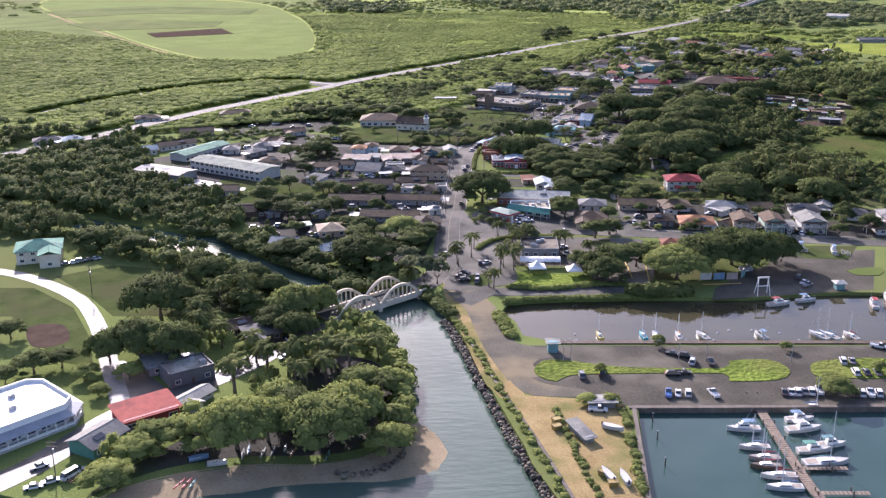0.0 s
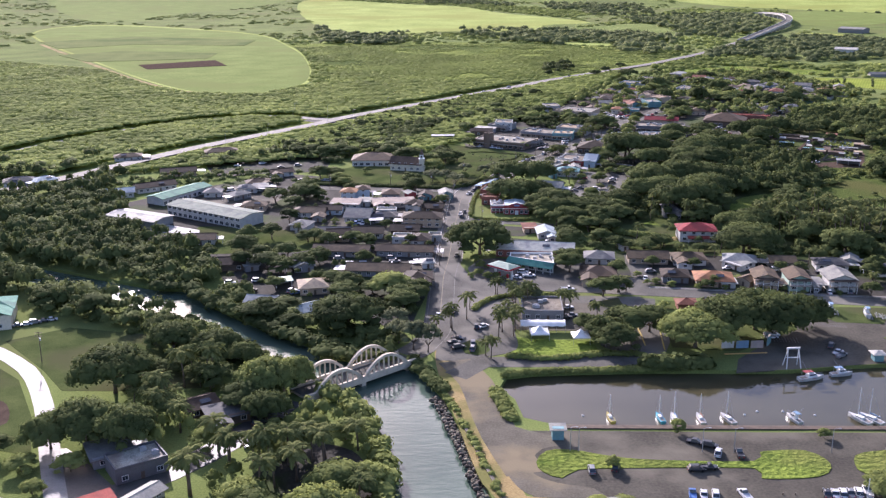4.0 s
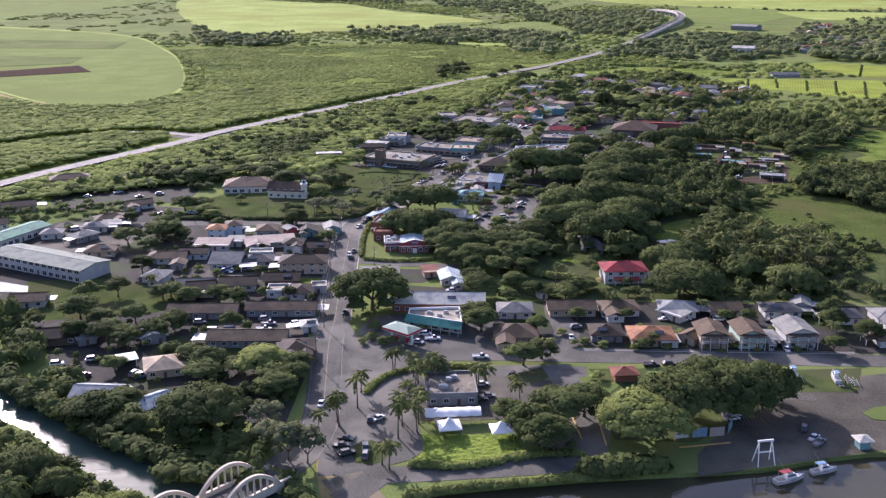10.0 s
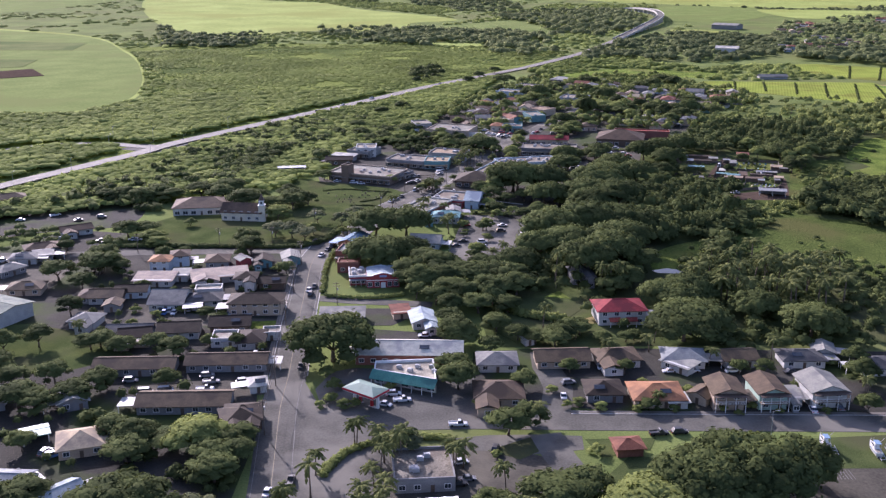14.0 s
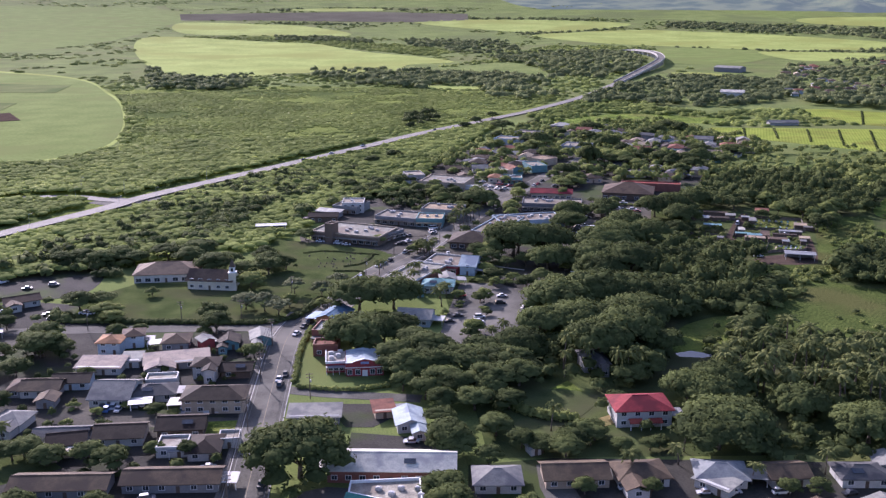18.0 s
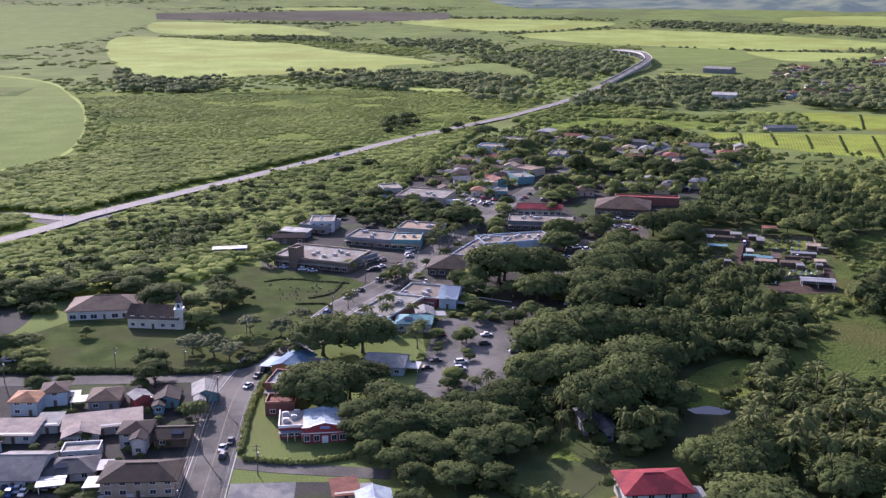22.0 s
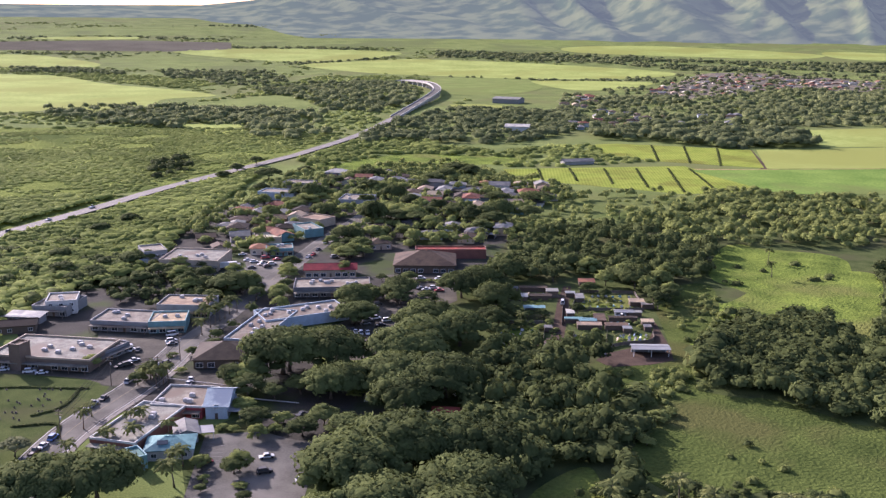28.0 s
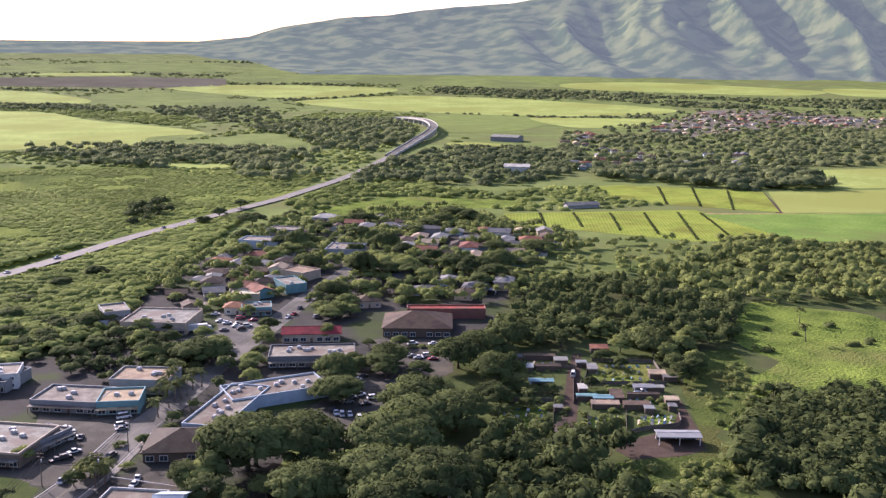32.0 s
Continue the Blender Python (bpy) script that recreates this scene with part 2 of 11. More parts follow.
M_RUBBER = material("tyre_rubber", (0.012, 0.012, 0.012), (0.03, 0.03, 0.03), 0.9, 2.0, 9.0, 0.0, spec=0.05)
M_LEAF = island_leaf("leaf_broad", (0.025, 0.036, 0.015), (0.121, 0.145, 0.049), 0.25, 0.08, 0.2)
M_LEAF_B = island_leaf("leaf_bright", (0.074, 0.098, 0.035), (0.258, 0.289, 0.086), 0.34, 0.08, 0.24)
M_LEAF_P = island_leaf("leaf_palm", (0.058, 0.080, 0.028), (0.190, 0.204, 0.072), 0.35)
M_LEAF_S = island_leaf("leaf_scrub", (0.094, 0.129, 0.037), (0.358, 0.412, 0.115), 0.5, 0.011, 0.16)
# leaf of distant trees: haze put into a paler green
M_LEAF_HAZE = island_leaf("leaf_far_haze", (0.075, 0.098, 0.046), (0.243, 0.269, 0.112), 0.4, 0.02, 0.22)
M_LEAF_G = island_leaf("leaf_grey", (0.06, 0.072, 0.036), (0.15, 0.162, 0.078), 0.2)


def water_material(name, deep, light, rough, wave, height):
    m = bpy.data.materials.new(name)
    m.use_nodes = True
    N, L = m.node_tree.nodes, m.node_tree.links
    bsdf = N["Principled BSDF"]
    geo = N.new("ShaderNodeNewGeometry")
    n0, n1 = N.new("ShaderNodeTexNoise"), N.new("ShaderNodeTexNoise")
    n0.inputs["Scale"].default_value = 0.03
    n1.inputs["Scale"].default_value, n1.inputs["Detail"].default_value = wave, 5
    mp = N.new("ShaderNodeMapping")
    mp.inputs["Scale"].default_value = (0.45, 1.6, 1)
    mp.inputs["Rotation"].default_value = (0, 0, radians(-14))
    L.new(geo.outputs["Position"], n0.inputs["Vector"])
    L.new(geo.outputs["Position"], mp.inputs["Vector"])
    L.new(mp.outputs[0], n1.inputs["Vector"])
    ramp = N.new("ShaderNodeValToRGB")
    ramp.color_ramp.elements[0].position, ramp.color_ramp.elements[1].position = 0.35, 0.65
    ramp.color_ramp.elements[0].color, ramp.color_ramp.elements[1].color = (*deep, 1), (*light, 1)
    L.new(n0.outputs[0], ramp.inputs[0])
    L.new(ramp.outputs[0], bsdf.inputs["Base Color"])
    bsdf.inputs["Roughness"].default_value = rough
    bsdf.inputs["IOR"].default_value = 1.333
    bp = N.new("ShaderNodeBump")
    bp.inputs["Strength"].default_value, bp.inputs["Distance"].default_value = 0.5, height
    L.new(n1.outputs[0], bp.inputs["Height"])
    L.new(bp.outputs[0], bsdf.inputs["Normal"])
    return m


M_RIVER = water_material("river_water", (0.055, 0.088, 0.066), (0.085, 0.122, 0.092), 0.06, 0.4, 0.22)
M_BASIN = water_material("brown_basin_water", (0.048, 0.044, 0.024), (0.068, 0.061, 0.034), 0.02, 0.5, 0.004)
M_POND = water_material("pond_water", (0.03, 0.04, 0.03), (0.05, 0.06, 0.045), 0.03, 0.5, 0.005)
M_HARBOUR = water_material("harbour_water", (0.026, 0.058, 0.048), (0.038, 0.075, 0.062), 0.05, 0.6, 0.05)

PAINTS = {}


def paint(r, g, b, rough=0.7, metal=0.0):
    """One weathered paint or roofing for each colour, kept for later use."""
    key = (round(r, 2), round(g, 2), round(b, 2), rough, metal)
    if key not in PAINTS:
        PAINTS[key] = material("paint", (r * 0.78, g * 0.78, b * 0.78), (min(r * 1.08, 0.85), min(g * 1.08, 0.85), min(b * 1.08, 0.85)), rough, 0.35, 2.5, 0.06, metal, vary=0.10)
    return PAINTS[key]


def roofing(r, g, b, flat, rough):
    """Roof covering of one colour: weathered, with dark streaks, and on flat roofs broad stains of old coating."""
    key = ("roof", round(r, 2), round(g, 2), round(b, 2), flat, rough)
    if key not in PAINTS:
        stain = (r * 0.34 + 0.055, g * 0.29 + 0.042, b * 0.25 + 0.03) if flat else (r * 0.55, g * 0.55, b * 0.56)
        PAINTS[key] = material("roofing", (r * (0.36 if flat else 0.66), g * (0.34 if flat else 0.66), b * (0.29 if flat else 0.62)), (r * 1.08, g * 1.05, b * (0.9 if flat else 0.93)), rough, 0.25 if flat else 0.45, 2.2, 0.1, 0.0, vary=0.16, spec=0.1, c=stain)
    return PAINTS[key]


# ---- mesh building ----
class Shape:
    """Collects vertices and faces for one mesh."""

    def __init__(self):
        self.v, self.f = [], []

    def add(self, verts, faces, m=None):
        k = len(self.v)
        self.v += [tuple(m @ Vector(p)) for p in verts] if m else [tuple(p) for p in verts]
        self.f += [[k + i for i in f] for f in faces]
        return self

    def box(self, x0, y0, z0, x1, y1, z1, m=None, top=0.0):
        """A block; top: how far the upper edge is drawn in."""
        t = top
        vs = [(x0, y0, z0), (x1, y0, z0), (x1, y1, z0), (x0, y1, z0), (x0 + t, y0 + t, z1), (x1 - t, y0 + t, z1), (x1 - t, y1 - t, z1), (x0 + t, y1 - t, z1)]
        return self.add(vs, [(0, 3, 2, 1), (4, 5, 6, 7), (0, 1, 5, 4), (1, 2, 6, 5), (2, 3, 7, 6), (3, 0, 4, 7)], m)

    def loft(self, rings, closed=True, caps=True):
        """Skin over rings of equal length."""
        k, n = len(self.v), len(rings[0])
        for r in rings:
            self.v += [tuple(p) for p in r]
        for i in range(len(rings) - 1):
            for j in range(n if closed else n - 1):
                a, b = k + i * n + j, k + i * n + (j + 1) % n
                self.f.append([a, b, b + n, a + n])
        if caps and closed:
            self.f.append([k + j for j in reversed(range(n))])
            self.f.append([k + (len(rings) - 1) * n + j for j in range(n)])
        return self

    def tube(self, points, radii, n=6):
        rings = []
        for i, p in enumerate(points):
            a, b = Vector(points[max(i - 1, 0)]), Vector(points[min(i + 1, len(points) - 1)])
            q = (b - a).to_track_quat("Z", "Y")
            r = radii[i] if hasattr(radii, "__len__") else radii
            rings.append([Vector(p) + q @ Vector((r * math.cos(2 * math.pi * j / n), r * math.sin(2 * math.pi * j / n), 0)) for j in range(n)])
        return self.loft(rings)

    def mesh(self, name, mat, smooth=False):
        me = bpy.data.meshes.new(name)
        me.from_pydata(self.v, [], self.f)
        me.materials.append(mat)
        if smooth:
            me.polygons.foreach_set("use_smooth", [True] * len(me.polygons))
        me.update()
        return me


def part(name, shape, mat, parent=None, label="", smooth=False, at=None):
    me = shape.mesh(name, mat, smooth) if isinstance(shape, Shape) else shape
    ob = new(name, me)
    if at is not None:
        ob.matrix_basis = at
    if parent:
        ob.parent = parent
    if label:
        ob["label"] = label
    return ob


def thing(name, m, label, category, group="", kind=""):
    ob = new(name)
    ob.empty_display_size = 0.5
    ob.matrix_basis = m
    return tagged(ob, label, category, group, kind)


def numpy_mesh(name, verts, faces, mat, normals=None):
    """A mesh from arrays; faces all of one size; normals: one for each vertex, for soft foliage."""
    me = bpy.data.meshes.new(name)
    n, k = faces.shape
    me.vertices.add(len(verts))
    me.vertices.foreach_set("co", verts.astype(np.float32).ravel())
    me.loops.add(n * k)
    me.loops.foreach_set("vertex_index", faces.astype(np.int32).ravel())
    me.polygons.add(n)
    me.polygons.foreach_set("loop_start", np.arange(0, n * k, k, dtype=np.int32))
    me.polygons.foreach_set("loop_total", np.full(n, k, dtype=np.int32))
    me.polygons.foreach_set("use_smooth", np.ones(n, dtype=bool))
    me.materials.append(mat)
    me.update(calc_edges=True)
    if normals is not None:
        me.normals_split_custom_set_from_vertices(normals)
    return me


def smooth_line(points, step=6.0, closed=False):
    """A line through the points, rounded, with a vertex every few metres."""
    out, n = [], len(points)
    p = [Vector((*q, 0)) if len(q) == 2 else Vector(q) for q in points]
    for i in range(n if closed else n - 1):
        if closed:
            a, b, c, d = p[(i - 1) % n], p[i], p[(i + 1) % n], p[(i + 2) % n]
        else:
            b, c = p[i], p[i + 1]
            a, d = (p[i - 1] if i else b * 2 - c), (p[i + 2] if i + 2 < n else c * 2 - b)
        k = max(1, int((c - b).length / step))
        for j in range(k):
            t = j / k
            out.append(0.5 * ((2 * b) + (c - a) * t + (2 * a - 5 * b + 4 * c - d) * t * t + (3 * b - a - 3 * c + d) * t ** 3))
    if not closed:
        out.append(p[-1])
    return out


def inside(x, y, poly):
    hit, n = False, len(poly)
    for i in range(n):
        (x0, y0), (x1, y1) = poly[i][:2], poly[i - 1][:2]
        if (y0 > y) != (y1 > y) and x < (x1 - x0) * (y - y0) / (y1 - y0) + x0:
            hit = not hit
    return hit


def inside_many(xs, ys, poly):
    hit = np.zeros(len(xs), bool)
    for i in range(len(poly)):
        (x0, y0), (x1, y1) = poly[i][:2], poly[i - 1][:2]
        if y0 != y1:
            hit ^= ((y0 > ys) != (y1 > ys)) & (xs < (x1 - x0) * (ys - y0) / (y1 - y0) + x0)
    return hit


# ---- ground, water ----
def rise(x, y):
    """Height of the land: flat round the town, climbing far inland."""
    d = math.hypot(x - 60, y - 350)
    return 0.0 if d < 2200 else 174 * ((d - 2200) / 2650) ** 1.6


CLEAR = []          # outlines on which no wood grows


def clear(poly):
    xs, ys = [p[0] for p in poly], [p[1] for p in poly]
    CLEAR.append((min(xs), max(xs), min(ys), max(ys), [tuple(p[:2]) for p in poly]))


def triangles(loops, grid):
    verts, edges = [], []
    for lp in loops:
        k, n = len(verts), len(lp)
        verts += [Vector(p[:2]) for p in lp]
        edges += [(k + i, k + (i + 1) % n) for i in range(n)]
    verts += [Vector(p) for p in grid]
    out = geometry.delaunay_2d_cdt(verts, edges, [], 0, 1e-4)
    return out[0], out[2]


def lay_ground(bodies):
    """One sheet of land to the horizon, with the water bodies cut out, banks down to their beds, and a water sheet in each."""
    grid = []
    x = -4900
    while x <= 5000:
        y = -700
        while y <= 5250:
            far = math.hypot(x - 60, y - 350)
            if far < 4930 or y < 0:
                if not any(inside(x, y, b[1]) for b in bodies):
                    grid.append((x, y))
            y += 110
        x += 110
    vs, fs = triangles([b[1] for b in bodies], grid)
    land, wet = [], [[] for b in bodies]
    for f in fs:
        c = sum((vs[i] for i in f), Vector((0, 0))) / 3
        for k, b in enumerate(bodies):
            if inside(c.x, c.y, b[1]):
                wet[k].append(f)
                break
        else:
            land.append(f)
    s = Shape()
    s.v = [(v.x, v.y, rise(v.x, v.y)) for v in vs]
    s.f = [list(f) for f in land]
    rim = {}
    for f in land:
        for i in range(3):
            a, b = f[i], f[(i + 1) % 3]
            rim[(a, b)] = rim.get((a, b), 0) + 1
    wetset = {i for w in wet for f in w for i in f}
    for (a, b) in list(rim):
        if (b, a) not in rim and a in wetset and b in wetset:
            k = len(s.v)
            s.v += [(vs[a].x, vs[a].y, -3.0), (vs[b].x, vs[b].y, -3.0)]
            s.f.append([b, a, k, k + 1])
    tagged(new("ground", s.mesh("ground", M_GROUND)), "earth and rough grass ground of the town", "ground", kind="structure")
    for (name, poly, mat, label), w in zip(bodies, wet):
        q = Shape()
        used = {i: n for n, i in enumerate(sorted({i for f in w for i in f}))}
        q.v = [(vs[i].x, vs[i].y, -1.3) for i in used]
        q.f = [[used[i] for i in f] for f in w]
        tagged(new(name, q.mesh(name, mat)), label, "water", kind="structure")


def area(name, pts, mat, label, z=0.05, rounded=6.0, keep_clear=True, category="ground"):
    """A level patch of ground cover, draped over the land where it lies far off."""
    line = smooth_line(pts, rounded, True) if rounded else [Vector((*p, 0)) for p in pts]
    if keep_clear:
        clear(line)
    s = Shape()
    if max(math.hypot(p.x - 60, p.y - 350) for p in line) > 1900:
        xs, ys = [p.x for p in line], [p.y for p in line]
        grid = []
        for i in range(1, 24):
            for j in range(1, 16):
                x, y = min(xs) + (max(xs) - min(xs)) * i / 24, min(ys) + (max(ys) - min(ys)) * j / 16
                if inside(x, y, line):
                    grid.append((x, y))
        vs, fs = triangles([line], grid)
        s.v = [(v.x, v.y, rise(v.x, v.y) + z + 0.25) for v in vs]
        for f in fs:
            c = sum((vs[i] for i in f), Vector((0, 0))) / 3
            if inside(c.x, c.y, line):
                s.f.append(list(f))
    else:
        n = len(line)
        s.v = [(p.x, p.y, z) for p in line] + [(p.x, p.y, -0.3) for p in line]
        s.f = [list(range(n))] + [[i, i + n, (i + 1) % n + n, (i + 1) % n] for i in range(n)]
    me = s.mesh(name, mat)
    if me.polygons[0].normal.z < 0:
        me.flip_normals()
    return tagged(new(name, me), label, category, kind="structure")


def ribbon(line, width, z, thick=0.35, off=0.0):
    s, n = Shape(), len(line)
    for i, p in enumerate(line):
        d = (line[min(i + 1, n - 1)] - line[max(i - 1, 0)]).normalized()
        side = Vector((d.y, -d.x, 0))
        h = rise(p.x, p.y) + p.z
        a, b = p + side * (off - width / 2), p + side * (off + width / 2)
        s.v += [(a.x, a.y, h + z - thick), (a.x, a.y, h + z), (b.x, b.y, h + z), (b.x, b.y, h + z - thick)]
    for i in range(n - 1):
        k = i * 4
        s.f += [[k + j, k + j + 1, k + j + 5, k + j + 4] for j in range(3)]
    return s


def road(name, pts, width, mat=None, label="worn grey asphalt road", z=0.09, margin=3.0, paint_line=False, kind="structure", category="road"):
    line = smooth_line(pts, 8.0)
    ob = tagged(new(name, ribbon(line, width, z).mesh(name, mat or M_ASPHALT)), label, category, kind=kind)
    n = len(line)
    left, right = [], []
    for i, p in enumerate(line):
        d = (line[min(i + 1, n - 1)] - line[max(i - 1, 0)]).normalized()
        side = Vector((d.y, -d.x, 0)) * (width / 2 + margin)
        left.append(p - side), right.append(p + side)
    for i in range(0, n - 1, 8):
        j = min(i + 8, n - 1)
        clear(left[i:j + 1] + right[i:j + 1][::-1])
    if paint_line:
        tagged(new("centre_line", ribbon(line, 0.16, z + 0.02, 0.02).mesh("centre_line", paint(0.24, 0.20, 0.11))), "faded yellow painted centre line on the road", "road marking", kind="structure")
        for off in (-width * 0.42, width * 0.42):
            tagged(new("edge_line", ribbon(line, 0.14, z + 0.02, 0.02, off).mesh("edge_line", M_WORN)), "white painted edge line along the road", "road marking", kind="structure")
    return ob


# ---- foliage ----
rng = np.random.default_rng(7)


def quad_ball():
    """A ball of 24 quads."""
    vs, fs, idx = [], [], {}

    def vert(p):
        p = Vector(p).normalized()
        k = tuple(round(c, 4) for c in p)
        if k not in idx:
            idx[k] = len(vs)
            vs.append(p)
        return idx[k]
    for ax in range(3):
        for s in (-1, 1):
            for i in (-1, 0):
                for j in (-1, 0):
                    q = []
                    for a, b in ((i, j), (i + 1, j), (i + 1, j + 1), (i, j + 1)):
                        p = [0, 0, 0]
                        p[ax], p[(ax + 1) % 3], p[(ax + 2) % 3] = s, a, b
                        q.append(vert(p))
                    fs.append(q if s > 0 else q[::-1])
    return np.array(vs), np.array(fs)


BALL_V, BALL_F = quad_ball()
DOME_F = np.array([f for f in BALL_F if BALL_V[f, 2].mean() > -0.05])


def clump(leaves, size, core=0.82, ruffle=0.32):
    """A bough of foliage of radius 1: an uneven core with leaf sprays standing off it."""
    v = BALL_V * (core * (0.8 + 0.4 * rng.random((len(BALL_V), 1))))
    vs, fs, ns = [v], [DOME_F], [BALL_V]
    k = len(v)
    d = rng.normal(size=(leaves, 3))
    d[:, 2] = np.abs(d[:, 2]) * 1.0 - 0.25
    d /= np.linalg.norm(d, axis=1)[:, None]
    for u in d:
        n = u + rng.normal(size=3) * ruffle
        n /= np.linalg.norm(n)
        a = np.cross(n, rng.normal(size=3))
        a /= np.linalg.norm(a)
        b = np.cross(n, a)
        c = u * (0.85 + 0.3 * rng.random())
        s = size * (0.6 + 0.8 * rng.random())
        e = 0.5 + 0.4 * rng.random()
        vs.append(np.array([c - a * s, c - b * s * e - n * s * 0.2, c + a * s, c + b * s * e - n * s * 0.2]))
        fs.append(np.array([[k, k + 1, k + 2, k + 3]]))
        ns.append(np.repeat((u * 0.8 + n * 0.45)[None], 4, 0))
        k += 4
    return np.concatenate(vs), np.concatenate(fs), np.concatenate(ns)


FINE = [clump(38, 0.24) for i in range(6)]
LEAFED = [clump(50, 0.20) for i in range(6)]
MID = [clump(28, 0.29) for i in range(6)]
TUFT = [clump(9, 0.30, 0.92, 0.3) for i in range(8)]
COARSE = [clump(20, 0.27, 0.9, 0.35) for i in range(6)]


def grow(protos, places, radii, heights, spin, lean=None):
    """All clumps at places as arrays of vertices, faces and normals; lean: which way each bough faces in its crown."""
    V, F, Q, k = [], [], [], 0
    kinds = rng.integers(0, len(protos), len(places))
    for j, (pv, pf, pn) in enumerate(protos):
        sel = np.nonzero(kinds == j)[0]
        if not len(sel):
            continue
        c, s = np.cos(spin[sel])[:, None], np.sin(spin[sel])[:, None]
        x = (pv[None, :, 0] * c - pv[None, :, 1] * s) * radii[sel][:, None] + places[sel, 0][:, None]
        y = (pv[None, :, 0] * s + pv[None, :, 1] * c) * radii[sel][:, None] + places[sel, 1][:, None]
        z = pv[None, :, 2] * heights[sel][:, None] + places[sel, 2][:, None]
        V.append(np.stack([x, y, z], -1).reshape(-1, 3))
        nx, ny = pn[None, :, 0] * c - pn[None, :, 1] * s, pn[None, :, 0] * s + pn[None, :, 1] * c
        nz = np.broadcast_to(pn[None, :, 2], nx.shape) * (radii[sel] / heights[sel])[:, None] + 0.4
        q = np.stack([nx, ny, nz], -1)
        if lean is not None:
            q = q + lean[sel][:, None, :] * 0.6
        Q.append((q / np.linalg.norm(q, axis=2)[:, :, None]).reshape(-1, 3))
        off = k + np.arange(len(sel))[:, None, None] * len(pv)
        F.append((pf[None] + off).reshape(-1, 4))
        k += len(sel) * len(pv)
    return np.concatenate(V), np.concatenate(F), np.concatenate(Q)


def crown_mesh(name, r, h0, h1, lobes, mat, protos, flat=0.5, size=0.3):
    """A crown of many boughs between the heights h0 and h1, out to r, with an uneven outline and gaps."""
    P, R, H, D = [], [], [], []
    for i in range(lobes):
        a = i * 2.39996 + rng.random() * 0.7
        q = math.sqrt((i + 0.5) / lobes)
        dist = r * q * (0.78 + 0.22 * rng.random())
        top = (1 - (dist / r) ** 2) ** flat
        z = h0 + (h1 - h0) * (0.15 + 0.7 * top) + rng.normal() * 0.05 * (h1 - h0)
        P.append((dist * math.cos(a), dist * math.sin(a), z))
        D.append((dist / r * math.cos(a), dist / r * math.sin(a), 0.3 + 0.7 * top))
        R.append(r * size * (0.75 + 0.6 * rng.random()))
        H.append(min(R[-1] * (0.75 + 0.25 * rng.random()), (h1 - h0) * 0.6))
    v, f, q = grow(protos, np.array(P), np.array(R), np.array(H), rng.random(lobes) * 6.28, np.array(D))
    return numpy_mesh(name, v, f, mat, q)


def trunk_mesh(r, h, spread, limbs, lean=0.3):
    s = Shape()
    s.tube([(0, 0, -0.3), (lean * 0.3, 0, h * 0.3), (lean, lean * 0.4, h * 0.65)], [r * 1.5, r, r * 0.85], 7)
    for i in range(limbs):
        a = 2 * math.pi * i / limbs + 0.4
        e = (lean + spread * math.cos(a), lean * 0.4 + spread * math.sin(a), h * (1.15 + 0.12 * (i % 2)))
        s.tube([(lean * 0.8, lean * 0.3, h * 0.55), (lean + spread * 0.45 * math.cos(a), lean * 0.4 + spread * 0.45 * math.sin(a), h * 0.92), e], [r * 0.6, r * 0.42, r * 0.15], 5)
    return s.mesh("trunk", M_BARK, True)


def palm_meshes(seed):
    rr = random.Random(seed)
    s = Shape()
    bend = rr.uniform(0.3, 1.0)
    pts = [(bend * (t ** 2), 0.2 * bend * t, 10 * t - 0.3 * (t == 0)) for t in (0, 0.25, 0.5, 0.75, 1)]
    s.tube(pts, [0.3, 0.2, 0.17, 0.15, 0.16], 6)
    f = Shape()
    tip = Vector(pts[-1])
    for i in range(22):
        a = i * 2.4 + rr.random() * 0.5
        up = rr.uniform(-0.35, 0.95)
        ln = rr.uniform(2.6, 3.6)
        d = Vector((math.cos(a), math.sin(a), 0))
        side = Vector((-d.y, d.x, 0))
        spine = [tip + d * (ln * t) + Vector((0, 0, ln * (up * t - 0.75 * t * t))) for t in (0.03, 0.25, 0.5, 0.75, 1.0)]
        wide = [0.12, 0.52, 0.62, 0.45, 0.05]
        for sgn in (-1, 1):
            for k in range(4):
                p, q = spine[k], spine[k + 1]
                drop = Vector((0, 0, -0.28))
                f.add([p, q, q + side * sgn * wide[k + 1] + drop * 1.2, p + (q - p) * 0.35 + side * sgn * wide[k] + drop], [(0, 1, 2, 3) if sgn > 0 else (3, 2, 1, 0)])
    return s.mesh("trunk", M_BARK, True), f.mesh("crown", M_LEAF_P)


